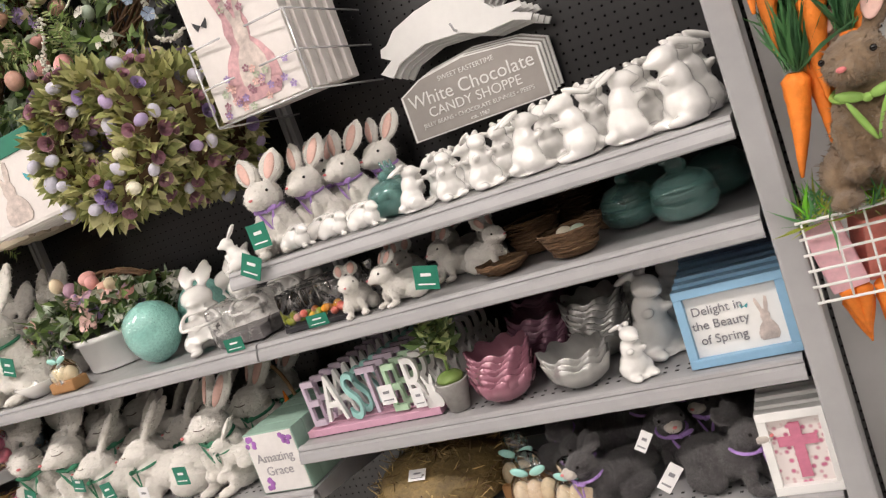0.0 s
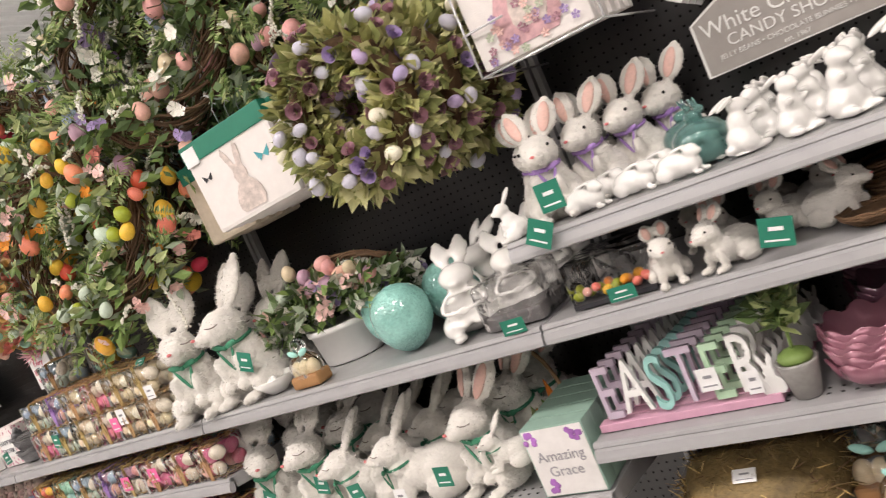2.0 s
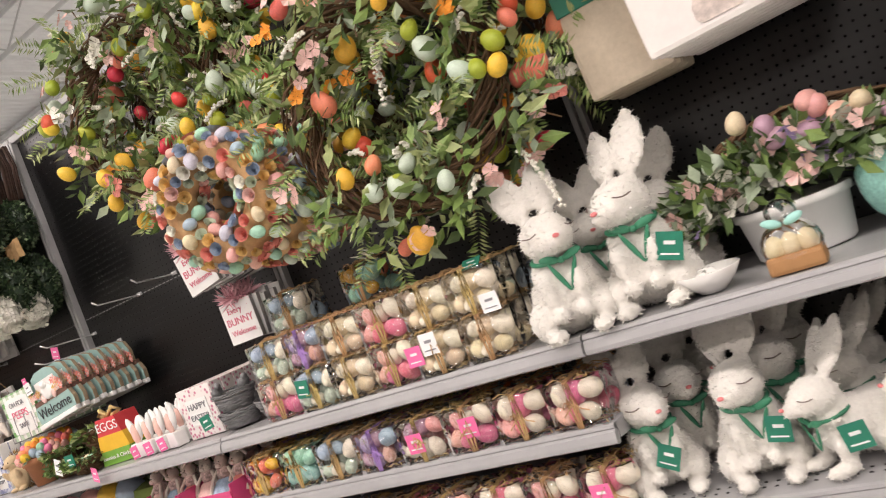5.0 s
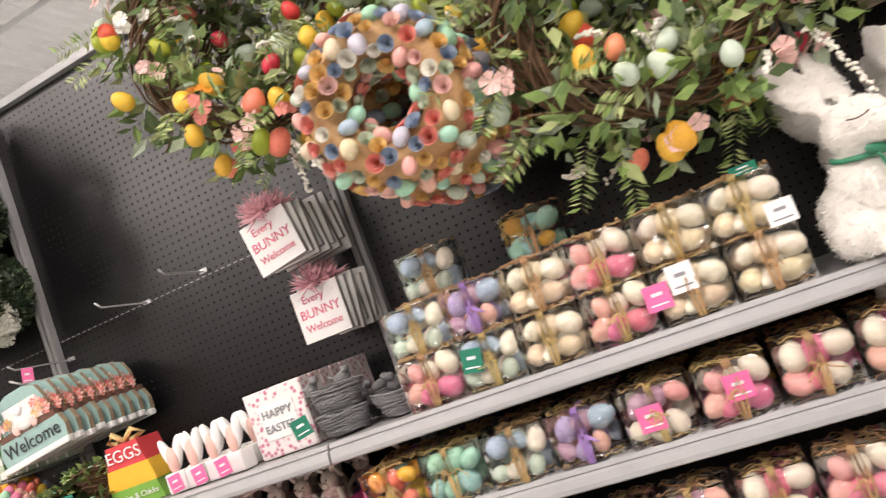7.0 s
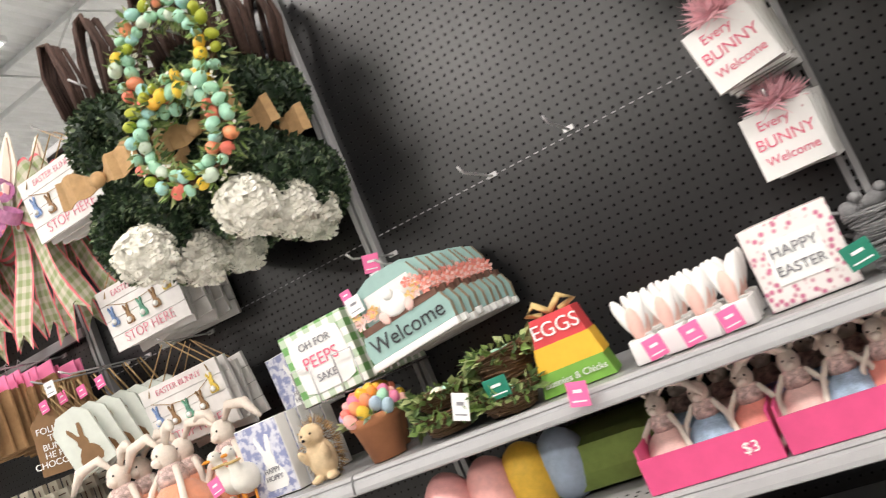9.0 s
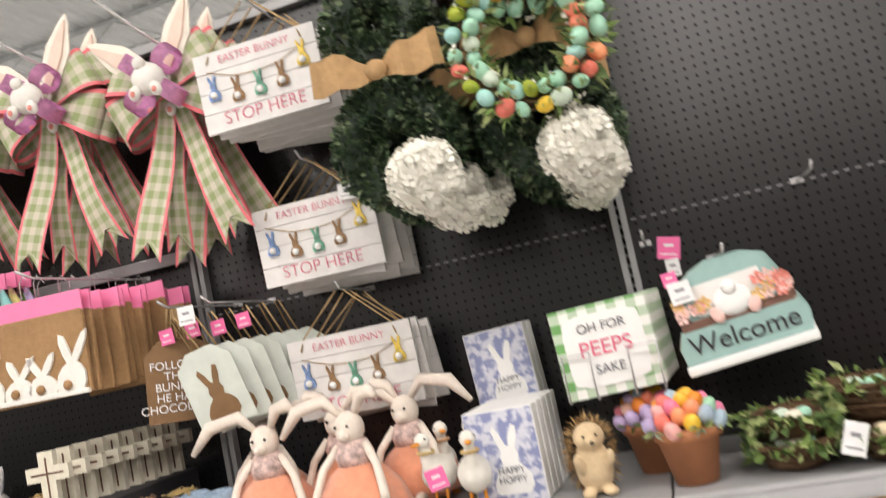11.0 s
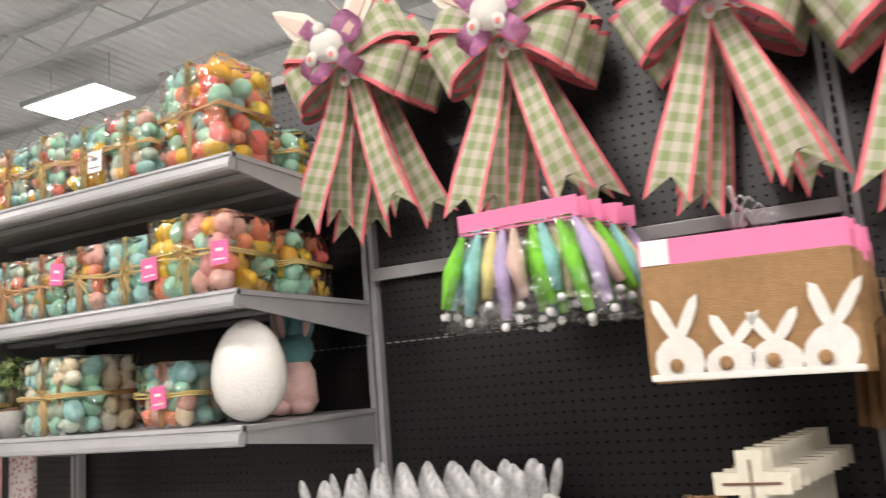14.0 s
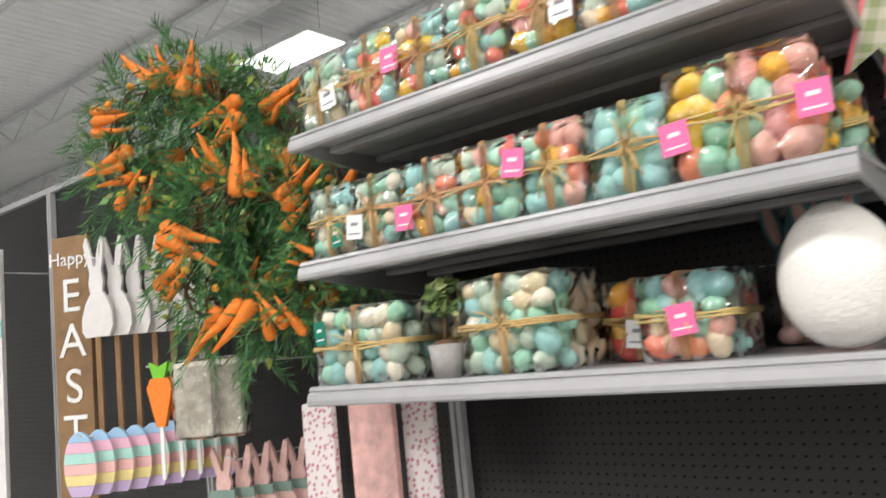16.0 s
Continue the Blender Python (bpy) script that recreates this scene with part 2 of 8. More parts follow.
def ceiling_light():
    t = thing("ceiling_light", "white rectangular ceiling light panel, switched on", "ceiling light", group="ceiling lights")
    bm = B()
    box(bm, (0, 0, 0.03), (1.26, 0.62, 0.06), bev=0.006)
    part("housing", bm, JOIST, t)
    bm = B()
    box(bm, (0, 0, -0.005), (1.2, 0.56, 0.008))
    part("diffuser", bm, LIGHTPANEL, t, "glowing white diffuser")
    for sx in (-0.5, 0.5):
        bm = B()
        tube(bm, [(sx, 0, 0.06), (sx, 0, 0.5)], 0.003, 4)
        part("hanger", bm, CHROME, t)
    return t


l0 = ceiling_light()
l0.matrix_basis = pose(*LAMPS[0], CEIL - 0.5)
for lx, ly in LAMPS[1:]:
    copy_thing(l0, pose(lx, ly, CEIL - 0.5))

# the shelving run: back panels, uprights, top caps
BAYS = range(-10, 4)      # k and k+1 bound a bay
for k in BAYS:
    bm = B()
    box(bm, (bx(k) + BAY / 2, WY + 0.02, 1.27), (BAY - 0.004, 0.04, 2.34))
    ob = solo("pegboard_panel", bm, PEG, "black perforated pegboard back panel of a shelving run", "pegboard", kind="structure", group="pegboard panels")


def upright():
    t = thing("upright", "grey steel slotted shelving upright against black pegboard", "upright", group="shelving uprights")
    bm = B()
    box(bm, (-0.012, 0, 1.22), (0.016, 0.03, 2.44), bev=0.002)
    box(bm, (0.012, 0, 1.22), (0.016, 0.03, 2.44), bev=0.002)
    box(bm, (0, 0.010, 1.22), (0.012, 0.008, 2.44))
    part("channel", bm, STEEL, t)
    bm = B()
    for i in range(94):
        box(bm, (0, 0.0045, 0.05 + i * 0.0254), (0.006, 0.004, 0.016))
    part("slot_row", bm, SLOT, t, "row of dark punched slots")["kind"] = "stuff"
    return t


u0 = upright()
u0.matrix_basis = pose(bx(-10), WY - 0.016, 0)
for k in range(-9, 5):
    copy_thing(u0, pose(bx(k), WY - 0.016, 0))

for k in BAYS:
    bm = B()
    box(bm, (bx(k) + BAY / 2, WY + 0.01, TOP + 0.008), (BAY - 0.006, 0.07, 0.03), bev=0.004)
    solo("top_rail", bm, STEEL, "pale grey steel rail capping the pegboard", "rail", kind="structure", group="top rails")
bm = B()
box(bm, (-5, WY + 0.1, 1.2), (18, 0.02, 2.4))
solo("panel_backing", bm, SLOT, "dark backing board behind the pegboard", "backing", kind="structure")


def shelf(k, z, depth=WY - FY - 0.01, perf=False):
    """One four-foot shelf with rolled front lip, price rail and end brackets; its top is at z."""
    t = thing("shelf", "grey steel store shelf with a rounded front rail", "shelf", pose(bx(k) + BAY / 2, WY, z), group="store shelves")
    w = BAY - 0.006
    bm = B()
    box(bm, (0, -depth / 2, -0.006), (w, depth - 0.02, 0.012))
    part("deck", bm, STEEL, t)
    for q in range(3):
        bm = B()
        box(bm, (0, -0.1 - q * depth / 3.4, -0.021), (w - 0.03, 0.04, 0.016), bev=0.004)
        part("stiffener", bm, STEEL, t)
    bm = B()
    # rail profile swept along x
    pr = [(0.0, 0.003), (-0.010, 0.003), (-0.016, 0.0), (-0.018, -0.006), (-0.0155, -0.0095), (-0.022, -0.014), (-0.0265, -0.029), (-0.0265, -0.038), (-0.020, -0.042), (-0.008, -0.042), (-0.004, -0.03), (0.0, -0.012)]
    a = [bm.verts.new((-w / 2, -depth + 0.02 + py, pz)) for py, pz in pr]
    b = [bm.verts.new((w / 2, -depth + 0.02 + py, pz)) for py, pz in pr]
    n = len(a)
    for i in range(n):
        bm.faces.new((a[i], a[(i + 1) % n], b[(i + 1) % n], b[i]))
    bm.faces.new(a[::-1])
    bm.faces.new(b)
    part("front_rail", bm, STEEL, t)
    for sx in (-1, 1):
        bm = B()
        o = [(0, -0.0), (-depth + 0.03, -0.012), (-depth + 0.03, -0.038), (0, -0.10)]
        va = [bm.verts.new((sx * (w / 2 - 0.004), y, zz)) for y, zz in o]
        vb = [bm.verts.new((sx * (w / 2 - 0.012), y, zz)) for y, zz in o]
        bm.faces.new(va), bm.faces.new(vb[::-1])
        for i in range(4):
            bm.faces.new((va[i], vb[i], vb[(i + 1) % 4], va[(i + 1) % 4]))
        part("bracket", bm, STEEL, t)
    if perf:
        bm = B()
        for i in range(int(w / 0.0254) - 1):
            for yy in (0.06, 0.085):
                box(bm, (-w / 2 + 0.03 + i * 0.0254, -depth + yy, 0.0006), (0.007, 0.005, 0.0012))
        part("perforations", bm, SLOT, t, "rows of dark punched holes")["kind"] = "stuff"
    return t


shelf(2, 1.222)
for k in (2, 1, 0, -1, -2, -3):
    shelf(k, 1.03)
shelf(2, 0.742, perf=True)
for k in (2, 1):
    shelf(k, 0.62 if k == 1 else 0.45, perf=True)
for k in (0, -1):
    shelf(k, 0.83 if k == 0 else 0.795, perf=True)
    shelf(k, 0.62 if k == 0 else 0.55, perf=True)
for z in (2.035, 1.722, 1.425):
    shelf(-4, z, depth=0.58)
# light through slots along the seam between pegboard sheets, drawn as pale steel dashes
for k in (-1, -2, -3, -4):
    bm = B()
    for i in range(46):
        box(bm, (bx(k) + 0.035 + i * 0.0254, WY - 0.0015, 1.60), (0.013, 0.003, 0.0035))
    solo("seam_slots", bm, STEEL, "pale dashes standing for light through slots along a pegboard seam", "slots", kind="stuff")
# partition at the end of the run
bm = B()
box(bm, (bx(3) + 0.03, 1.69, 1.22), (0.05, 0.56, 2.44), bev=0.006)
solo("end_panel", bm, STEEL, "pale grey steel end panel of a shelving bay", "panel", kind="structure")

# unseen stand-in for the next run across the aisle, added to cut bounce light
bm = B()
box(bm, (-5, -2.2, 1.1), (20, 0.5, 2.2), bev=0.01)
solo("aisle_wall", bm, mat("aisle_block_grey", (0.10, 0.09, 0.083), 0.6, 0, 0.3, 6), "plain dark grey stand-in for the next shelving run, unseen, cuts bounce light", "wall", kind="structure")


# ---- materials of the goods ----
CER = mat("white_glazed_ceramic", (0.83, 0.82, 0.79), 0.16, 0, 0.05, 20, 0.10, 40, coat=0.6)
FUR = mat("white_plush", (0.80, 0.775, 0.72), 0.95, 0, 0.10, 60, 0.35, 260, sheen=0.6, spec=0.1)
GFUR = mat("grey_plush", (0.085, 0.08, 0.082), 0.95, 0, 0.35, 60, 0.9, 260, sheen=0.35, spec=0.1)
TFUR = mat("tan_plush", (0.26, 0.18, 0.11), 0.95, 0, 0.3, 60, 0.9, 260, sheen=0.3, spec=0.1)
PINK_IN = mat("pink_ear_lining", (0.80, 0.52, 0.45), 0.8, 0, 0.15, 60)
NOSE = mat("pink_nose", (0.75, 0.22, 0.22), 0.6)
EYE_M = mat("black_bead", (0.01, 0.008, 0.008), 0.15)
PURPLE = mat("lilac_satin_ribbon", (0.42, 0.25, 0.62), 0.4, 0, 0.15, 40)
GREEN_R = mat("green_ribbon", (0.035, 0.22, 0.12), 0.55, 0, 0.15, 60)
TEAL = mat("turquoise_glaze", (0.28, 0.60, 0.53), 0.22, 0, 0.25, 25, 1.0, 26, coat=0.9)
TEAL_GL = mat("sea_green_glass", (0.22, 0.50, 0.46), 0.06, 0, 0.3, 20, 0.3, 30, coat=1.0)
TAG_G = mat("green_price_card", (0.012, 0.19, 0.12), 0.45)
TAG_P = mat("pink_price_card", (0.85, 0.16, 0.38), 0.5)
TAG_W = mat("white_price_card", (0.83, 0.83, 0.83), 0.5)
GREY_T = mat("grey_label_print", (0.25, 0.25, 0.27), 0.6)
INK = mat("dark_ink", (0.03, 0.03, 0.035), 0.6)
TWIG = mat("brown_twig", (0.13, 0.072, 0.035), 0.85, 0, 0.4, 80)
STRAW = mat("raffia_straw", (0.60, 0.40, 0.18), 0.7, 0, 0.25, 80, rnd=0.2)
LEAF = [mat("leaf_" + n, c, 0.55, 0, 0.35, 40) for n, c in (("dark", (0.09, 0.15, 0.045)), ("mid", (0.19, 0.29, 0.075)), ("pale", (0.37, 0.43, 0.18)), ("grey", (0.32, 0.39, 0.27)))]
OLIVE = [mat("wood_leaf_" + n, c, 0.7, 0, 0.3, 40) for n, c in (("green", (0.47, 0.47, 0.19)), ("pale", (0.62, 0.60, 0.31)), ("deep", (0.31, 0.34, 0.12)))]
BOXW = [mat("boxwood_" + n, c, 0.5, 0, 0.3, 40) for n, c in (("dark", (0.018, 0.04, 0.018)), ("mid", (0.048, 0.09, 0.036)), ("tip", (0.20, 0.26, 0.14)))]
FILM = clear_film("clear_film", (0.985, 0.985, 0.985), 0.8, 2.6)
FILM.node_tree.nodes["Noise Texture"].inputs["Scale"].default_value = 15
FILM.node_tree.nodes["Noise Texture"].inputs["Distortion"].default_value = 1.1
TEAL_GL.node_tree.nodes["Principled BSDF"].inputs["Transmission Weight"].default_value = 0.65
PETAL = {n: mat("petal_" + n, c, 0.65, 0, 0.2, 60) for n, c in (("white", (0.84, 0.82, 0.73)), ("pink", (0.82, 0.54, 0.49)), ("coral", (0.78, 0.27, 0.22)), ("orange", (0.85, 0.32, 0.03)), ("lilac", (0.40, 0.30, 0.55)), ("mauve", (0.40, 0.21, 0.26)), ("blue", (0.30, 0.38, 0.50)), ("gold", (0.76, 0.50, 0.18)), ("sage", (0.50, 0.56, 0.42)))}
EGGC = {n: mat("egg_" + n, c, 0.5, 0, 0.14, 90, 0.05, 90, rnd=0.15) for n, c in (
    ("cream", (0.74, 0.62, 0.42)), ("white", (0.80, 0.74, 0.60)), ("pink", (0.80, 0.22, 0.34)), ("rose", (0.78, 0.42, 0.36)), ("coral", (0.84, 0.25, 0.15)),
    ("orange", (0.85, 0.34, 0.03)), ("yellow", (0.82, 0.50, 0.05)), ("mint", (0.36, 0.64, 0.47)), ("teal", (0.34, 0.60, 0.56)), ("blue", (0.36, 0.46, 0.56)),
    ("lilac", (0.46, 0.36, 0.58)), ("lime", (0.34, 0.40, 0.03)), ("sage", (0.54, 0.64, 0.52)), ("red", (0.68, 0.06, 0.04)), ("mauve", (0.46, 0.28, 0.36)), ("haze", (0.56, 0.55, 0.64)))}


# ---- helpers for the goods ----
def egg_mesh(name, m, u=14, v=10):
    """An egg one unit tall, its blunt end down, centred."""
    bm = B()
    q = bmesh.ops.create_uvsphere(bm, u_segments=u, v_segments=v, radius=0.5)
    for w in q["verts"]:
        k = 0.78 * (1 - 0.22 * w.co.z)
        w.co.x *= k
        w.co.y *= k
    for f in bm.faces:
        f.smooth = True
    return to_mesh(name, bm, m)


EGG = {n: egg_mesh("egg", m) for n, m in EGGC.items()}


def blend(bm, voxel, smooth=6, fuzz=0.0, seed=0):
    """Melts overlapping lumps into one skin; fuzz roughens it along its normals."""
    me = bpy.data.meshes.new("lump")
    bm.to_mesh(me)
    bm.free()
    ob = new("lump", me)
    r = ob.modifiers.new("r", "REMESH")
    r.mode, r.voxel_size = "VOXEL", voxel
    s = ob.modifiers.new("s", "SMOOTH")
    s.iterations, s.factor = smooth, 0.6
    done = bpy.data.meshes.new_from_object(ob.evaluated_get(bpy.context.evaluated_depsgraph_get()))
    bpy.data.objects.remove(ob)
    out = B()
    out.from_mesh(done)
    bpy.data.meshes.remove(done)
    out.normal_update()
    for v in out.verts:
        if fuzz:
            n = noise.noise(v.co * 38 + Vector((seed, 0, 0))) + 0.6 * noise.noise(v.co * 90)
            v.co += v.normal * n * fuzz
    for f in out.faces:
        f.smooth = True
    return out


def rot(rx=0, ry=0, rz=0):
    return Euler((radians(rx), radians(ry), radians(rz))).to_matrix()


def text_mesh(s, size, m, align="CENTER", space=1.0, thin=0.0):
    c = bpy.data.curves.new("lettering", "FONT")
    c.body, c.size, c.align_x, c.align_y, c.extrude, c.space_line = s, size, align, "CENTER", 0.0006, space
    c.offset = -thin * size
    ob = new("lettering", c)
    me = bpy.data.meshes.new_from_object(ob.evaluated_get(bpy.context.evaluated_depsgraph_get()))
    bpy.data.objects.remove(ob)
    me.materials.clear()
    me.materials.append(m)
    return me


def letters(s, size, m, parent, x, y, z, ry=0, space=1.0, label="", thin=0.0):
    return part("lettering", text_mesh(s, size, m, space=space, thin=thin), None, parent, label, pose(x, y, z, 90, ry, 0))


def leaf_cloud(pts, size, rng, width=0.4, nm=3, droop=0.0, spread=0.9, fold=0.25):
    """Many folded leaves: pts are (place, outward way). Returns a mesh without materials."""
    vs, fs, mi = [], [], []
    for p, d in pts:
        d = (Vector(d).normalized() + Vector((rng.gauss(0, 1), rng.gauss(0, 1), rng.gauss(0, 1) - droop)) * spread * 0.5).normalized()
        a = d.cross(Vector((rng.gauss(0, 1), rng.gauss(0, 1), rng.gauss(0, 1))))
        a = a.normalized() if a.length > 1e-5 else Vector((1, 0, 0))
        n = d.cross(a)
        L = size * rng.uniform(0.65, 1.25)
        w = L * width * 0.5
        i = len(vs)
        p = Vector(p)
        curl = n * L * rng.uniform(-0.2, 0.2)
        vs += [p, p + d * L * 0.45 + a * w + n * w * fold, p + d * L * 0.5 + curl * 0.4, p + d * L * 0.45 - a * w + n * w * fold, p + d * L + curl]
        fs += [(i, i + 1, i + 2), (i, i + 2, i + 3), (i + 1, i + 4, i + 2), (i + 2, i + 4, i + 3)]
        k = rng.randrange(nm)
        mi += [k] * 4
    me = bpy.data.meshes.new("foliage")
    me.from_pydata([tuple(v) for v in vs], [], fs)
    me.polygons.foreach_set("material_index", mi)
    return me


def leaves(parent, pts, size, rng, mats, name="foliage", label="", **kw):
    me = leaf_cloud(pts, size, rng, nm=len(mats), **kw)
    for m in mats:
        me.materials.append(m)
    ob = part(name, me, None, parent, label)
    ob["kind"] = "stuff"
    return ob


def ring(R, r, n, rng, front=False):
    """Random places on a torus standing in x, z that faces -y, with their outward ways."""
    out = []
    while len(out) < n:
        a, b = rng.uniform(0, math.tau), rng.uniform(0, math.tau)
        d = Vector((math.cos(a) * math.cos(b), math.sin(b), math.sin(a) * math.cos(b)))
        if front and d.y > 0.25:
            continue
        c = Vector((math.cos(a) * R, 0, math.sin(a) * R))
        out.append((c + d * r, d))
    return out


def flower(bm, c, way, r, mi, rng, petals=5, wide=0.5, full=0.75):
    d = Vector(way).normalized()
    a = d.orthogonal().normalized()
    b = d.cross(a)
    c = Vector(c)
    cv = bm.verts.new(c)
    for k in range(petals):
        t0 = k * math.tau / petals + rng.uniform(-0.1, 0.1)
        e = [math.cos(t0 + s) * a + math.sin(t0 + s) * b for s in (-wide, 0, wide)]
        v = [bm.verts.new(c + e[0] * r * full + d * r * 0.3), bm.verts.new(c + e[1] * r + d * r * 0.22), bm.verts.new(c + e[2] * r * full + d * r * 0.3)]
        for f in (bm.faces.new((cv, v[0], v[1])), bm.faces.new((cv, v[1], v[2]))):
            f.material_index = mi
    return


def rosette(bm, c, way, r, mi):
    """A curled wood-chip rose: a small open cup with a coil in it."""
    q = Vector(way).normalized().to_track_quat("Z", "Y").to_matrix().to_4x4()
    m = Matrix.Translation(c) @ q
    seg = 10
    for rr, h, r2 in ((1.0, 0.55, 0.45), (0.62, 0.62, 0.3), (0.3, 0.6, 0.15)):
        lo = [bm.verts.new(m @ Vector((math.cos(k * math.tau / seg) * r * r2, math.sin(k * math.tau / seg) * r * r2, -r * 0.2))) for k in range(seg)]
        hi = [bm.verts.new(m @ Vector((math.cos(k * math.tau / seg) * r * rr, math.sin(k * math.tau / seg) * r * rr, r * h + (k % 2) * r * 0.06))) for k in range(seg)]
        for k in range(seg):
            f = bm.faces.new((lo[k], lo[(k + 1) % seg], hi[(k + 1) % seg], hi[k]))
            f.material_index, f.smooth = mi, True
        f = bm.faces.new(lo[::-1])
        f.material_index = mi


def egg_part(parent, col, size, p, way=None, rng=random):
    q = Vector(way or (rng.gauss(0, 1), rng.gauss(0, 1), rng.gauss(0, 1))).to_track_quat("Z", "Y")
    return part("egg", EGG[col], None, parent, m=Matrix.LocRotScale(Vector(p), q, Vector((size,) * 3)))


def card(x, y, z, m, w=0.045, h=0.05, rx=0, ry=0, rz=0, bars=True, label="small printed price card"):
    """A price card that hangs or stands, with unreadable lines of print."""
    t = thing("price_tag", label, "price tag", pose(x, y, z, rx, ry, rz), group="price tags")
    bm = B()
    box(bm, (0, 0, 0), (w, 0.0016, h), bev=0.0004)
    part("card", bm, m, t)
    if bars:
        dark = m in (TAG_W,)
        bm = B()
        box(bm, (0, -0.0012, h * 0.12), (w * 0.42, 0.0008, h * 0.13))
        part("price_print", bm, GREY_T if dark else TAG_W, t)
        bm = B()
        box(bm, (0, -0.0012, -h * 0.28), (w * 0.7, 0.0008, h * 0.06))
        part("price_line", bm, GREY_T if dark else TAG_W, t)
    return t


def green_card(x, y, z, **k):
    return card(x, y, z, TAG_G, label="dark green price card with white print", **k)


def pink_card(x, y, z, **k):
    return card(x, y, z, TAG_P, label="bright pink price card with white print", **k)


def white_card(x, y, z, **k):
    return card(x, y, z, TAG_W, label="white price label with black print", **k)


def hook(x, z, length, y=WY, tip=True):
    t = thing("peg_hook", "chrome wire peg hook plugged into pegboard", "hook", pose(x, y, z), group="peg hooks")
    bm = B()
    tube(bm, [(0, 0, 0), (0, -0.02, 0), (0, -length * 0.9, 0.004), (0, -length, 0.02)], 0.0034, 6)
    part("wire", bm, CHROME, t)
    bm = B()
    box(bm, (0, -0.004, 0.002), (0.03, 0.005, 0.014), bev=0.001)
    part("clip", bm, CHROME, t)
    return t


# ---- rabbits ----
LID = mat("stitched_eyelid", (0.16, 0.12, 0.10), 0.8)


def rabbit(style="sit", ear=1.0, m_body=None, fuzz=0.0, pink=True, ribbon=None, voxel=0.022, eyes=True, tilt=0, turn=0, back=-14, spread=13, muzzle=None, hold=False, hs=1.0, basket=False):
    """A rabbit one unit tall with its ears, facing -y. Plush ones come as a list of named part meshes, ceramic ones as one mesh."""
    bm = B()
    if style == "sit":
        ell(bm, (0, 0.07, 0.19), (0.195, 0.21, 0.20))
        ell(bm, (0, 0.0, 0.30), (0.15, 0.15, 0.20))
        ell(bm, (0, -0.03, 0.42), (0.105, 0.105, 0.12))
        for sx in (-1, 1):
            ell(bm, (sx * 0.14, -0.02, 0.11), (0.085, 0.16, 0.115))
            ell(bm, (sx * 0.11, -0.19, 0.035), (0.052, 0.10, 0.038))
            ell(bm, (sx * 0.075, -0.13, 0.24), (0.042, 0.055, 0.13), rot(14, sx * 6, 0))
            ell(bm, (sx * 0.055, -0.17, 0.135), (0.04, 0.045, 0.045))
        ell(bm, (0, 0.27, 0.10), (0.07, 0.07, 0.07))
        hc = Vector((0, -0.07, 0.55))
    elif style == "loaf":
        ell(bm, (0, 0.10, 0.19), (0.19, 0.34, 0.19))
        ell(bm, (0, -0.16, 0.17), (0.15, 0.20, 0.15))
        for sx in (-1, 1):
            ell(bm, (sx * 0.15, 0.20, 0.12), (0.08, 0.17, 0.12))
            ell(bm, (sx * 0.09, -0.34, 0.04), (0.05, 0.09, 0.04))
            ell(bm, (sx * 0.05, -0.04, 0.41), (0.045, 0.17, 0.03), rot(-8, 0, 0))
        ell(bm, (0, 0.43, 0.15), (0.07, 0.06, 0.07))
        hc = Vector((0, -0.26, 0.34))
    elif style == "stand":
        ell(bm, (0, 0.03, 0.20), (0.17, 0.17, 0.20))
        ell(bm, (0, 0.0, 0.40), (0.135, 0.13, 0.20))
        for sx in (-1, 1):
            ell(bm, (sx * 0.11, -0.10, 0.05), (0.07, 0.15, 0.055))
            ell(bm, (sx * 0.12, 0.02, 0.14), (0.08, 0.13, 0.12))
            ell(bm, (sx * 0.085, -0.12, 0.43), (0.04, 0.09, 0.045), rot(-25, 0, 0))
            ell(bm, (sx * 0.065, 0.12, 0.72), (0.052, 0.16, 0.036), rot(-28, 0, sx * -8))
        ell(bm, (0, 0.20, 0.10), (0.075, 0.07, 0.07))
        ell(bm, (0, 0, 0.012), (0.17, 0.20, 0.018))
        hc = Vector((0, -0.05, 0.64))
    else:
        ell(bm, (0, 0.12, 0.20), (0.19, 0.28, 0.20))
        ell(bm, (0, -0.08, 0.24), (0.15, 0.18, 0.17))
        ell(bm, (0, -0.16, 0.34), (0.11, 0.12, 0.13))
        for sx in (-1, 1):
            ell(bm, (sx * 0.10, -0.27, 0.04), (0.05, 0.10, 0.042))
            ell(bm, (sx * 0.09, -0.21, 0.14), (0.045, 0.055, 0.11), rot(10, 0, 0))
            ell(bm, (sx * 0.165, 0.10, 0.11), (0.08, 0.17, 0.12))
        ell(bm, (0, 0.40, 0.16), (0.07, 0.06, 0.07))
        hc = Vector((0, -0.22, 0.47))
    hr = rot(-6, tilt * 0.5, turn)

    def head(x, y, z):
        return hc + hr @ Vector((x, y, z)) * hs

    ell(bm, hc, Vector((0.112, 0.125, 0.112)) * hs, hr)
    ell(bm, head(0, -0.055, -0.02), Vector((0.088, 0.09, 0.078)) * hs, hr)
    ell(bm, head(0, -0.125, -0.038), Vector((0.05, 0.055, 0.044)) * hs, hr)
    ears = []
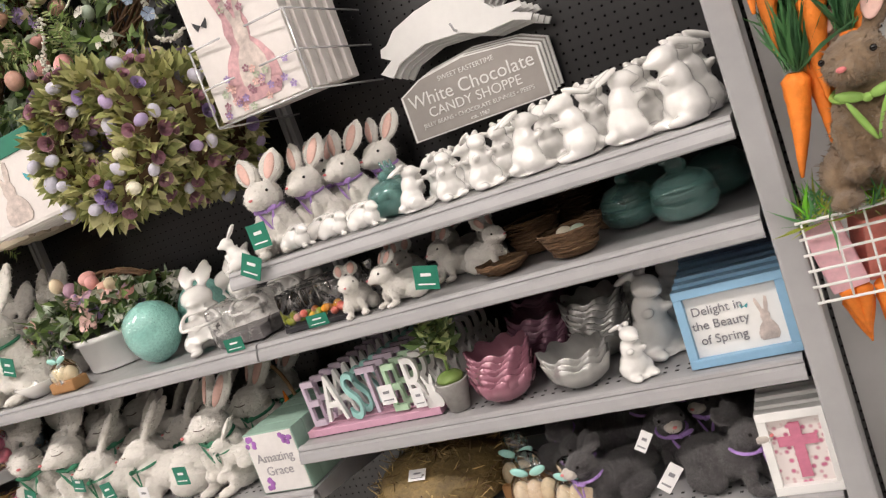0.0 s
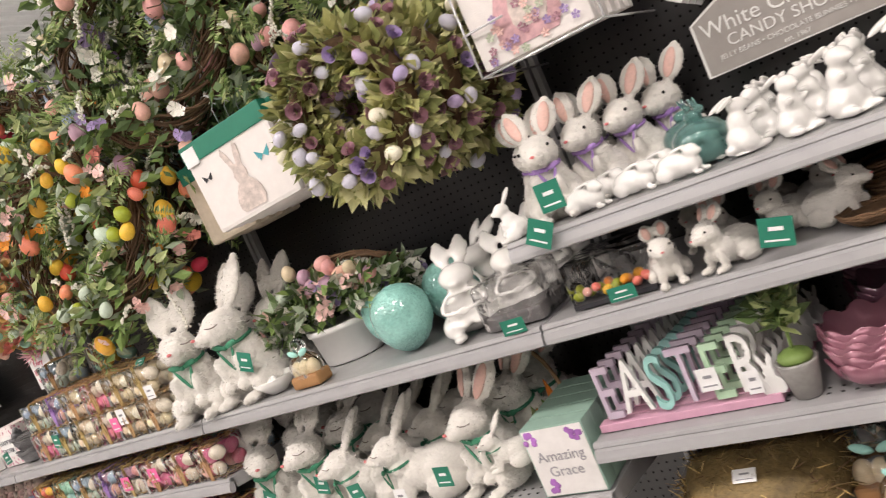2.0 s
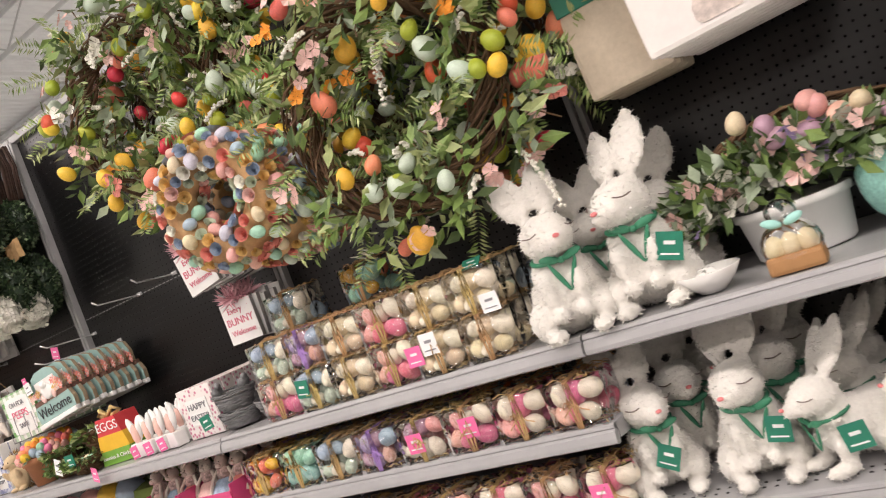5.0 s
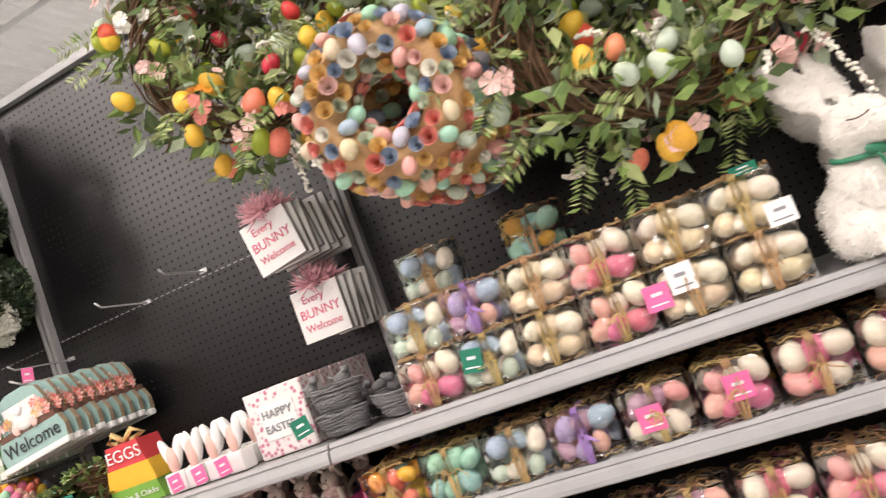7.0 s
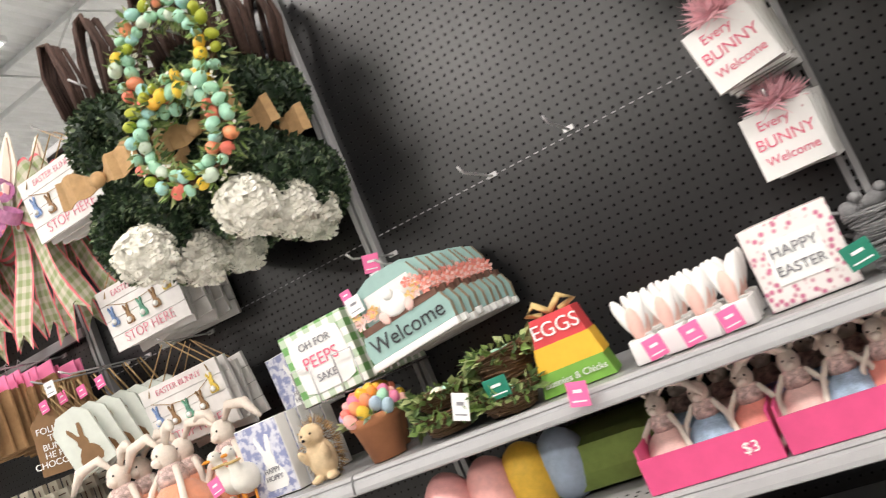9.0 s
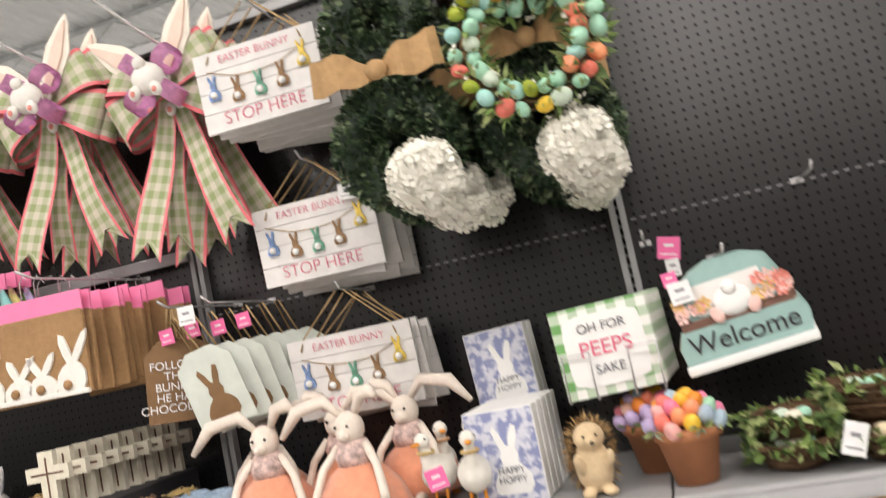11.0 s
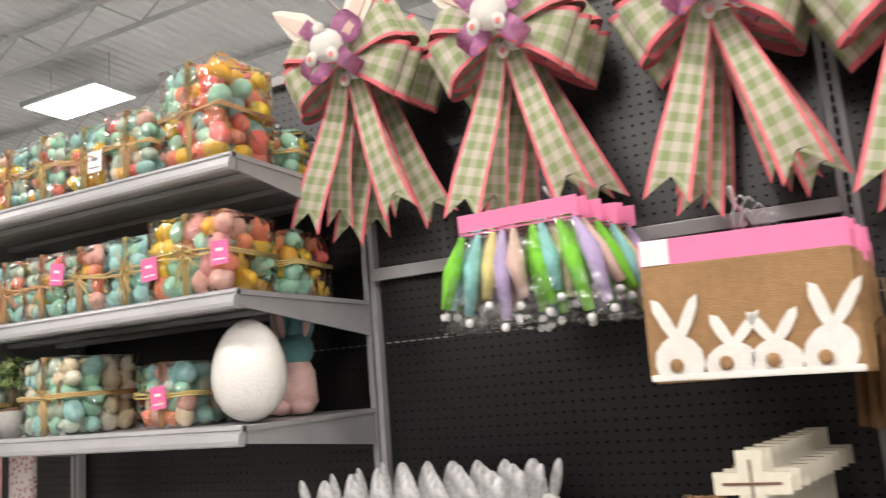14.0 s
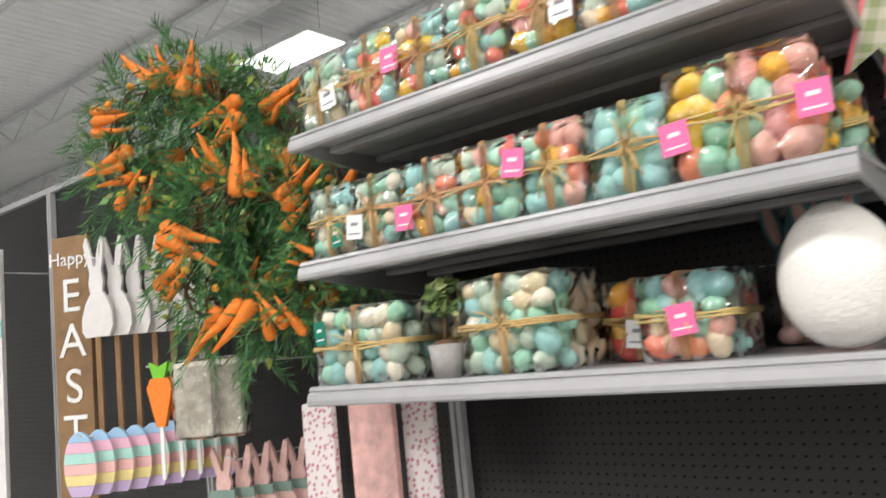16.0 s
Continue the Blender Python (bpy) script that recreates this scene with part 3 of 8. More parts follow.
    if style in ("sit", "crouch"):
        for sx in (-1, 1):
            r = hr @ rot(back, sx * spread + tilt, sx * 10)
            c = head(sx * 0.045, 0.03, 0.06) + r @ Vector((0, 0, 0.05 + 0.17 * ear))
            ell(bm, c, ((0.078 if fuzz else 0.066) * hs, 0.038, 0.17 * ear), r)
            ell(bm, c - r @ Vector((0, 0, 0.11 * ear)), (0.042, 0.032, 0.10 * ear), r)
            ell(bm, c + r @ Vector((0, 0.004, 0.12 * ear)), (0.046, 0.026, 0.08 * ear), r)
            ears.append((c, r))
    if hold:
        ell(bm, (0, -0.20, 0.33), (0.13, 0.09, 0.07))
        ell(bm, (0, -0.17, 0.22), (0.12, 0.10, 0.12))
    if basket:
        lathe(bm, [(0.10, 0.12), (0.15, 0.20), (0.165, 0.32), (0.15, 0.34), (0.12, 0.28)], 14, c=(0, -0.20, 0))
        tube(bm, [(-0.15, -0.20, 0.33), (-0.09, -0.20, 0.43), (0.09, -0.20, 0.43), (0.15, -0.20, 0.33)], 0.026, 8)
    out = blend(bm, 0.014 if fuzz else voxel, 5, fuzz)
    if not fuzz:
        return to_mesh("rabbit", out, m_body or CER)
    frng = random.Random(7)
    skin = list(out.faces)
    for f in frng.choices(skin, k=5200):
        c, n = f.calc_center_median(), f.normal
        d = (n * 0.40 + Vector((frng.gauss(0, 0.5), frng.gauss(0, 0.5), frng.gauss(-0.35, 0.5)))).normalized()
        a = n.cross(d)
        if a.length < 0.05:
            continue
        a = a.normalized() * 0.0036
        L = frng.uniform(0.010, 0.028)
        out.faces.new((out.verts.new(c - a), out.verts.new(c + a), out.verts.new(c + d * L)))
    kit = [("body", to_mesh("body", out, m_body or FUR), "")]

    def add(name, m, label="", *calls):
        b = B()
        for fn, args in calls:
            fn(b, *args)
        kit.append((name, to_mesh(name, b, m), label))

    if pink:
        for c, r in ears:
            add("ear_lining", PINK_IN, "pink ear lining", (ell, (c + r @ Vector((0, -0.034, -0.01)), (0.044, 0.014, 0.14 * ear), r)))
    if muzzle:
        add("muzzle", muzzle, "pale fluffy muzzle", (ell, (head(0, -0.105, -0.035), Vector((0.068, 0.078, 0.055)) * hs, hr)))
    add("nose", NOSE, "", (ell, (head(0, -0.182, -0.022), (0.017, 0.012, 0.012), hr)))
    for sx in (-1, 1):
        if eyes:
            add("eye", EYE_M, "black bead eye", (ell, (head(sx * 0.082, -0.088, 0.026), (0.012, 0.014, 0.014), hr, 0, 8, 6)))
        else:
            add("eyelid", LID, "stitched closed eye", (tube, ([head(sx * (0.062 + 0.012 * k), -0.128 + 0.013 * k, 0.018 - 0.010 * math.sin(k * 0.78)) for k in range(5)], 0.0035, 4)))
    if ribbon:
        nk = hc + Vector((0, 0.035, -0.115))
        pts = [nk + Vector((math.cos(a) * 0.112, math.sin(a) * 0.112, 0.022 * math.sin(a))) for a in [k * math.tau / 20 for k in range(21)]]
        calls = [(tube, (pts, 0.013, 6))]
        k0 = nk + Vector((0.03, -0.118, -0.022))
        for sx in (-1, 1):
            calls += [(ell, (k0 + Vector((sx * 0.052, -0.012, 0.016)), (0.054, 0.012, 0.022), rot(0, sx * -18, 0), 0, 10, 6)),
                      (ell, (k0 + Vector((sx * 0.034, -0.012, -0.085)), (0.013, 0.006, 0.095), rot(6, sx * 20, 0), 0, 8, 6))]
        calls.append((ell, (k0 + Vector((0, -0.014, 0)), (0.018, 0.016, 0.018), None, 0, 8, 6)))
        add("ribbon", ribbon, "satin neck ribbon", *calls)
    return kit


PALE_FUR = mat("cream_grey_plush", (0.58, 0.53, 0.48), 0.95, 0, 0.15, 60, 0.35, 260, sheen=0.4, spec=0.1)
R_PLUSH_P = rabbit(fuzz=0.005, ribbon=PURPLE, ear=0.9, spread=19, hs=1.3)
R_PLUSH_G = rabbit(fuzz=0.008, ribbon=GREEN_R, pink=False, eyes=False, ear=1.05, back=-20, turn=14, hs=1.16)
R_PLUSH_H = rabbit(fuzz=0.008, ribbon=GREEN_R, pink=False, eyes=False, ear=1.05, back=-22, turn=-22, tilt=-8, hs=1.16)
R_PLUSH_S = rabbit("crouch", fuzz=0.008, ribbon=GREEN_R, pink=False, eyes=False, ear=1.0, tilt=-8, back=-26, hold=True, hs=1.1)
R_PLUSH_E = rabbit(fuzz=0.008, ribbon=GREEN_R, pink=True, eyes=False, ear=0.95, tilt=6, turn=-12, spread=16, hs=1.16)
R_SMALL = rabbit("crouch", fuzz=0.006, pink=True, ear=0.6, back=-24, hs=1.2)
R_GREY = rabbit("crouch", m_body=GFUR, fuzz=0.008, pink=False, ear=0.45, ribbon=PURPLE, back=-34, muzzle=PALE_FUR)
R_TAN = rabbit(m_body=TFUR, fuzz=0.008, pink=True, ear=1.0, ribbon=mat("lime_ribbon", (0.26, 0.46, 0.10), 0.5))
R_CER = rabbit(m_body=CER, ear=0.8, back=-30, hs=1.1, basket=True)
R_CER1 = rabbit(m_body=CER, ear=0.8, back=-30, hs=1.1, voxel=0.018)
R_CER2 = rabbit("stand", m_body=CER, voxel=0.018)
R_LOAF = rabbit("loaf", m_body=CER, voxel=0.02)
R_CER.transform(Matrix.Diagonal((1.4, 1.3, 1, 1)))
R_CER2.transform(Matrix.Diagonal((1.22, 1.22, 1, 1)))


def put_rabbit(me, x, y, z, h, rz=0, label="", category="figurine", group="rabbits", name="rabbit_figurine"):
    m = pose(x, y, z, 0, 0, rz) @ Matrix.Diagonal((h * 1.14, h * 1.14, h, 1) if isinstance(me, list) else (h, h, h, 1))
    if not isinstance(me, list):
        return solo(name, me, None, label, category, m, group)
    t = thing(name, label, category, m, group)
    for nm, mesh, lab in me:
        part(nm, mesh, None, t, lab)
    return t


# ---- egg packs ----
def egg_pack(cols, w, d, h, egg, seed, ribbon=True, straw=True, fill=1.0, label="clear film box of coloured craft eggs tied with raffia", rib_col=None):
    rng = random.Random(seed)
    t = thing("egg_pack", label, "egg pack", group="egg packs")
    bm = B()
    box(bm, (0, 0, h / 2), (w, d, h))
    bmesh.ops.subdivide_edges(bm, edges=bm.edges, cuts=6, use_grid_fill=True)
    bm.normal_update()
    for v in bm.verts:
        if v.co.z > 0.001:
            v.co += v.normal * 0.0036 * noise.noise(v.co * 38 + Vector((seed * 3.1, 0, 0)))
    for fc in bm.faces:
        fc.smooth = abs(fc.normal.z) < 0.9
    f = part("film", bm, FILM, t, "crinkled clear film")
    f.visible_shadow = False
    nx, nz, ny = max(1, round((w - 0.006) / (egg * 0.84))), max(1, round((h - 0.008) / (egg * 0.80))), max(1, int((d - 0.006) / (egg * 0.85)))
    sx, sz, sy = (w - 0.008) / nx, (h - 0.012) / nz, (d - 0.008) / ny
    for i in range(nx):
        for k in range(nz):
            for j in range(ny):
                if j > 1 and k < nz - 1 and 0 < i < nx - 1:
                    continue
                s = egg * fill * rng.choice((0.86, 0.96, 1.04, 1.12, 1.18))
                lim = w / 2 - 0.003 - s * 0.36
                px = -w / 2 + sx * (i + 0.5 + (0.25 if (k + j) % 2 else -0.25)) + rng.uniform(-1, 1) * 0.10 * egg
                pz = 0.006 + sz * (k + 0.5) + rng.uniform(-1, 1) * 0.12 * egg
                py = -d / 2 + 0.003 + s * 0.37 + j * (d - 0.006 - egg * 0.74) / max(1, ny - 1)
                p = (max(-lim, min(lim, px)), min(py, d / 2 - s * 0.38), max(0.004 + s * 0.38, min(h - 0.004 - s * 0.38, pz)))
                egg_part(t, rng.choice(cols), s, p, (rng.gauss(0, 1), rng.gauss(0, 0.4), rng.gauss(0, 1)), rng)
    rm = rib_col or STRAW
    if ribbon:
        bm = B()
        for dx in (-0.005, -0.0015, 0.0015, 0.005):
            o = dx + rng.uniform(-0.001, 0.001)
            tube(bm, [(o, d / 2, 0.002), (o * 1.5, d / 2 + 0.002, h), (o, 0, h + 0.003), (o, -d / 2 - 0.002, h + 0.002), (o * 2 + rng.uniform(-0.003, 0.003), -d / 2 - 0.003, h * 0.5), (o, -d / 2 - 0.002, 0.002)], 0.0022, 4)
        for q in range(5):
            a = rng.uniform(-1.2, 1.2)
            L = rng.uniform(0.02, 0.05)
            z0 = h * 0.55
            tube(bm, [(0, -d / 2 - 0.004, z0), (math.sin(a) * L * 0.6, -d / 2 - 0.010, z0 + math.cos(a) * L * 0.5 * rng.choice((-1, 1))), (math.sin(a) * L, -d / 2 - 0.008, z0 - L * rng.uniform(0.1, 0.7))], 0.0014, 4)
        part("ribbon", bm, rm, t, "raffia ribbon")
    if straw:
        bm = B()
        for q in range(60):
            x0, y0 = rng.uniform(-w / 2, w / 2) * 0.9, rng.uniform(-d / 2, d / 2) * 0.9
            a = rng.uniform(0, math.tau)
            L = rng.uniform(0.02, 0.045)
            z0 = rng.choice((0.004, h + 0.001, h + 0.001))
            zs = rng.uniform(0.0, 0.01)
            x1, y1 = x0 + math.cos(a) * L, y0 + math.sin(a) * L
            x1, y1 = max(-w / 2, min(w / 2, x1)), max(-d / 2 + 0.002, min(d / 2, y1))
            tube(bm, [(x0, y0, z0), ((x0 + x1) / 2, (y0 + y1) / 2, z0 + zs), (x1, y1, z0 + 0.001)], 0.0013, 3)
        part("straw", bm, STRAW, t, "loose straw")["kind"] = "stuff"
    return t


# ---- wreaths ----
def vine(t, R, r, rng, n=9, m=TWIG):
    bm = B()
    for q in range(n):
        ph, k, off = rng.uniform(0, math.tau), rng.choice((3, 4, 5)), rng.uniform(0.4, 1.0)
        pts = []
        for i in range(41):
            a = i * math.tau / 40
            b = ph + k * a
            rr = R + math.cos(b) * r * off
            pts.append((math.cos(a) * rr, math.sin(b) * r * off, math.sin(a) * rr))
        tube(bm, pts, rng.uniform(0.0025, 0.005), 5, caps=False)
    return part("vine_ring", bm, m, t, "twisted brown grapevine")


def flowers_part(t, pts, r, cols, rng, petals=5, name="blossom"):
    bm = B()
    for p, d in pts:
        flower(bm, Vector(p) + Vector(d) * r * 0.4, Vector(d) + Vector((rng.gauss(0, 0.3), rng.gauss(0, 0.3) - 0.4, rng.gauss(0, 0.3))), r * rng.uniform(0.7, 1.2), rng.randrange(len(cols)), rng, petals, 0.56, 0.88)
    part(name, bm, [PETAL[c] for c in cols], t, "small fabric blossoms")["kind"] = "stuff"


def spring_wreath(seed, R, eggcols, flowercols, n_egg, n_leaf, label, leafset=None, egg=0.066, r=0.075):
    """Grapevine wreath with mixed leaves, ferns, blossom clusters, white catkins and eggs."""
    rng = random.Random(seed)
    t = thing("wreath", label, "wreath", group="wreaths")
    vine(t, R, r * 0.75, rng, 20)
    pts = []
    for p, d in ring(R, r * 0.9, n_leaf // 6, rng):
        stem = (d + Vector((rng.gauss(0, 0.7), rng.gauss(0, 0.4), rng.gauss(0, 0.7)))).normalized()
        side = stem.orthogonal().normalized()
        for i in range(6):
            w = side if i % 2 else -side
            pts.append((p + stem * i * 0.014, stem * 0.6 + w * 0.8))
    leaves(t, pts, 0.056, rng, leafset or [LEAF[1], LEAF[1], LEAF[2], LEAF[3], LEAF[0]], droop=0.2, width=0.46, spread=0.5)
    pts = []
    for p, d in ring(R, r * 1.1, 34, rng, front=True):
        stem = (d + Vector((rng.gauss(0, 0.6), rng.gauss(0, 0.3), -0.5))).normalized()
        s = stem.cross(Vector((0, 1, 0.1))).normalized()
        for i in range(15):
            q, k = p + stem * i * 0.0095, 1.15 - i * 0.06
            pts += [(q, (s + stem * 0.5) * k), (q, (-s + stem * 0.5) * k)]
    leaves(t, pts, 0.030, rng, LEAF[1:3], name="fern_sprays", width=0.26, spread=0.18)
    for p, d in ring(R, r * 1.5, n_egg, rng, front=True):
        egg_part(t, rng.choice(eggcols), egg * rng.uniform(0.72, 1.12), p, (rng.gauss(0, 0.6), rng.gauss(0, 0.4), 1), rng)
    # blossoms come in threes of one colour
    bm = B()
    for p, d in ring(R, r * 1.45, 17, rng, front=True):
        k = rng.randrange(len(flowercols))
        for q in range(3):
            c = p + Vector((rng.gauss(0, 0.017), rng.gauss(0, 0.008), rng.gauss(0, 0.017)))
            flower(bm, c + d * 0.012, d + Vector((rng.gauss(0, 0.4), rng.gauss(0, 0.3) - 0.5, rng.gauss(0, 0.4))), rng.uniform(0.014, 0.024), k, rng, 5, 0.56, 0.88)
    part("blossom", bm, [PETAL[c] for c in flowercols], t, "small fabric blossoms")["kind"] = "stuff"
    bm = B()
    for p, d in ring(R, r * 1.35, 15, rng, front=True):
        s = (d + Vector((rng.gauss(0, 0.7), -0.2, rng.gauss(-0.2, 0.5)))).normalized()
        L = rng.choice((9, 14, 19))
        for i in range(L):
            q = p + s * i * 0.006 + Vector((0, 0, -0.0002 * i * i))
            for z in range(3):
                o = Vector((rng.gauss(0, 0.003), rng.gauss(0, 0.003), rng.gauss(0, 0.003)))
                bmesh.ops.create_icosphere(bm, subdivisions=1, radius=0.0046, matrix=Matrix.Translation(q + o))
    part("catkin", bm, PETAL["white"], t, "white beaded catkin sprays")["kind"] = "stuff"
    bm = B()
    for p, d in ring(R, r * 0.9, 30, rng):
        e = p + (d + Vector((rng.gauss(0, 0.8), rng.gauss(0, 0.4), rng.gauss(0, 0.8)))).normalized() * rng.uniform(0.05, 0.12)
        tube(bm, [p, (p + e) / 2 + Vector((rng.gauss(0, 0.015), rng.gauss(0, 0.012), rng.gauss(0, 0.015))), e], 0.0018, 4)
    part("loose_twig", bm, TWIG, t)["kind"] = "stuff"
    return t


def chip_wreath(seed, R, r, label, eggcols, rosecols, leafset=None, n_egg=60, n_rose=120, egg=0.03, rose=0.017, n_leaf=0):
    """Dense wreath of curled wood roses and eggs, with or without wooden leaves."""
    rng = random.Random(seed)
    t = thing("wreath", label, "wreath", group="wreaths")
    bm = B()
    pts = [(math.cos(k * math.tau / 32) * R, 0, math.sin(k * math.tau / 32) * R) for k in range(33)]
    tube(bm, pts, r * (0.5 if n_leaf else 0.8), 10, caps=False)
    part("ring_core", bm, TWIG if n_leaf else STRAW, t, "straw ring")
    if n_leaf:
        leaves(t, ring(R, r * 0.72, n_leaf, rng), 0.052, rng, leafset, name="wooden_leaves", width=0.62, spread=0.55)
    placed = []
    tries = ring(R, r * (1.22 if n_leaf else 0.98), 9000, rng, front=bool(n_leaf))

    def free(p, s):
        return all((p - q).length > s + u for q, u in placed)

    bm = B()
    ne = nr = 0
    for p, d in tries:
        if ne < n_egg and rng.random() < 0.5 and free(p, egg * 0.42):
            placed.append((p, egg * 0.42))
            egg_part(t, rng.choice(eggcols), egg * rng.uniform(0.85, 1.1), p, (rng.gauss(0, 1), rng.gauss(0, 0.3), rng.gauss(0, 1)), rng)
            ne += 1
        elif nr < n_rose and free(p, rose * 0.78):
            placed.append((p, rose * 0.78))
            rosette(bm, p, d, rose * rng.uniform(0.8, 1.15), rng.randrange(len(rosecols)))
            nr += 1
    part("wood_rose", bm, [PETAL[c] for c in rosecols], t, "curled wood-chip roses")["kind"] = "stuff"
    return t

# ======== the egg and wreath bays ========
def at(t, m):
    t.matrix_basis = m
    return t


# egg packs, long shelf: two layers and two deep
KINDS = {"naturals": ["cream", "white", "cream"], "pinks": ["pink", "rose", "white"], "blues": ["blue", "sage", "white", "blue"], "lilacs": ["lilac", "blue", "rose", "mauve"],
         "mix": ["mint", "coral", "yellow", "teal"], "corals": ["coral", "orange", "yellow", "mint"], "mints": ["mint", "teal", "mint", "sage"], "roses": ["rose", "mauve", "white"],
         "deep": ["pink", "pink", "rose", "white"]}
NAMES = {"naturals": "cream and natural", "pinks": "pink and cream", "blues": "pale blue and white", "lilacs": "lilac and blue", "mix": "bright mixed", "corals": "coral, yellow and mint", "mints": "mint green", "roses": "dusty rose", "deep": "hot pink"}
PK = {}
for i, (k, c) in enumerate(KINDS.items()):
    PK[k] = egg_pack(c, 0.132, 0.115, 0.110, 0.052, 40 + i, label=f"clear box of {NAMES[k]} eggs tied with raffia", rib_col=PURPLE if k == "lilacs" else None)
used = set()


def lay(kind, x, y, z, rz=0.0):
    m = pose(x, y, z, 0, 0, rz)
    if kind in used:
        return copy_thing(PK[kind], m)
    used.add(kind)
    return at(PK[kind], m)


prng = random.Random(5)
low = ["pinks", "blues", "naturals", "pinks", "naturals", "naturals"]
high = ["blues", "lilacs", "naturals", "pinks", "naturals", "naturals"]
for i in range(6):
    x = -3.53 + i * 0.142
    for j in range(2):
        lay(low[i], x + prng.uniform(-0.004, 0.004), 1.50 + j * 0.125, 1.033, prng.uniform(-4, 4))
        lay(high[(i + j) % 6] if j else high[i], x + prng.uniform(-0.006, 0.006), 1.51 + j * 0.125, 1.145, prng.uniform(-5, 5))
lay("blues", -3.50, 1.62, 1.258, 6)
lay("mix", -3.25, 1.68, 1.258, -5)
row2 = ["corals", "mints", "blues", "lilacs", "roses", "pinks", "deep", "deep"]
for i, k in enumerate(row2):
    x = -3.70 + i * 0.148
    lay(k, x, 1.495, 0.833, prng.uniform(-4, 4))
    lay(row2[(i + 3) % 8], x, 1.62, 0.833, prng.uniform(-4, 4))
row3 = ["roses", "naturals", "roses", "deep", "roses", "deep", "pinks", "deep"]
for i, k in enumerate(row3):
    lay(k, -3.70 + i * 0.148, 1.50, 0.623, prng.uniform(-4, 4))
pink_card(-3.025, 1.436, 1.095, w=0.05, h=0.05, rz=-3)
white_card(-2.972, 1.436, 1.115, w=0.05, h=0.055, rz=-3)
white_card(-2.77, 1.436, 1.165, w=0.05, h=0.045, rz=-3)
green_card(-3.42, 1.436, 1.10, w=0.045, h=0.05, ry=8)
green_card(-2.80, 1.47, 1.262, w=0.05, h=0.03, rx=-50)
pink_card(-3.12, 1.434, 0.885, w=0.05, h=0.05)
pink_card(-2.95, 1.434, 0.895, w=0.05, h=0.05)
pink_card(-2.68, 1.434, 0.68, w=0.05, h=0.05)

# wreaths on hooks
W_PURP = chip_wreath(11, 0.135, 0.064, "dense wreath of green wooden leaves, mauve wood roses and lilac eggs", ["haze", "haze", "white", "lilac", "haze"], ["mauve", "mauve", "mauve", "lilac"], OLIVE, n_egg=26, n_rose=36, egg=0.043, rose=0.019, n_leaf=1400)
at(W_PURP, pose(-1.62, 1.47, 1.64, 0, 0, 8))
copy_thing(W_PURP, pose(-1.57, 1.61, 1.64, 4, 30, 4))
copy_thing(W_PURP, pose(-1.54, 1.75, 1.63, 4, 140, 2))
hook(-1.60, 1.82, 0.48)
W_CHIP = chip_wreath(12, 0.122, 0.060, "round wreath of pastel eggs and curled wood-chip roses", ["sage", "white", "rose", "haze", "cream", "mint", "rose", "blue"], ["coral", "gold", "sage", "pink", "gold", "blue", "coral", "white"], n_egg=64, n_rose=300, egg=0.044, rose=0.0175)
at(W_CHIP, pose(-3.365, 1.36, 1.645, 0, 0, 14))
copy_thing(W_CHIP, pose(-3.35, 1.50, 1.625, 3, 40, 8))
copy_thing(W_CHIP, pose(-3.34, 1.64, 1.625, 3, 200, 4))
hook(-3.37, 1.78, 0.60)
BRIGHT = ["yellow", "coral", "lime", "sage", "yellow", "coral", "yellow", "red", "lime", "sage"]
BLOOM = ["pink", "orange", "pink", "coral", "pink", "white"]
W_OR = spring_wreath(21, 0.25, BRIGHT, BLOOM, 40, 1000, "large grapevine wreath of leaves, blossoms and yellow and red eggs")
at(W_OR, pose(-2.86, 1.50, 1.70, 0, 0, 10))
W_OR2 = spring_wreath(22, 0.25, BRIGHT, BLOOM, 40, 1000, "large grapevine wreath of leaves, blossoms and yellow and red eggs")
at(W_OR2, pose(-3.74, 1.58, 2.07, 0, 0, 14))
copy_thing(W_OR, pose(-2.80, 1.70, 1.78, 3, 70, 6))
copy_thing(W_OR2, pose(-3.66, 1.72, 2.08, 3, 110, 6))
copy_thing(W_OR, pose(-3.25, 1.72, 2.06, 0, 150, 8))
W_PAS = spring_wreath(23, 0.25, ["sage", "cream", "rose", "mauve", "sage", "rose", "cream"], ["lilac", "white", "blue", "pink", "white"], 24, 1000, "large grapevine wreath of eucalyptus leaves and pastel eggs", [LEAF[0], LEAF[3], LEAF[1], LEAF[0], LEAF[0]])
at(W_PAS, pose(-2.33, 1.60, 2.12, 0, 0, 10))
copy_thing(W_PAS, pose(-2.28, 1.77, 2.12, 3, 60, 6))
copy_thing(W_PAS, pose(-1.86, 1.76, 2.12, 3, 200, 4))
for hx, hz in ((-2.84, 2.02), (-3.70, 2.34), (-3.2, 2.30), (-2.32, 2.40), (-1.86, 2.40)):
    hook(hx, hz, 0.46)

# white ceramic, plush and planters on the long shelf
WHITE_PLUSH = "seated white plush rabbit with a green neck ribbon"
put_rabbit(R_PLUSH_G, -2.61, 1.505, 1.033, 0.41, 22, WHITE_PLUSH, "plush rabbit", "plush rabbits", "plush_rabbit")
put_rabbit(R_PLUSH_H, -2.435, 1.565, 1.033, 0.43, 6, WHITE_PLUSH, "plush rabbit", "plush rabbits", "plush_rabbit")
put_rabbit(R_PLUSH_G, -2.60, 1.76, 1.033, 0.36, 10, WHITE_PLUSH, "plush rabbit", "plush rabbits", "plush_rabbit")
put_rabbit(R_PLUSH_G, -2.42, 1.76, 1.033, 0.38, -10, WHITE_PLUSH, "plush rabbit", "plush rabbits", "plush_rabbit")
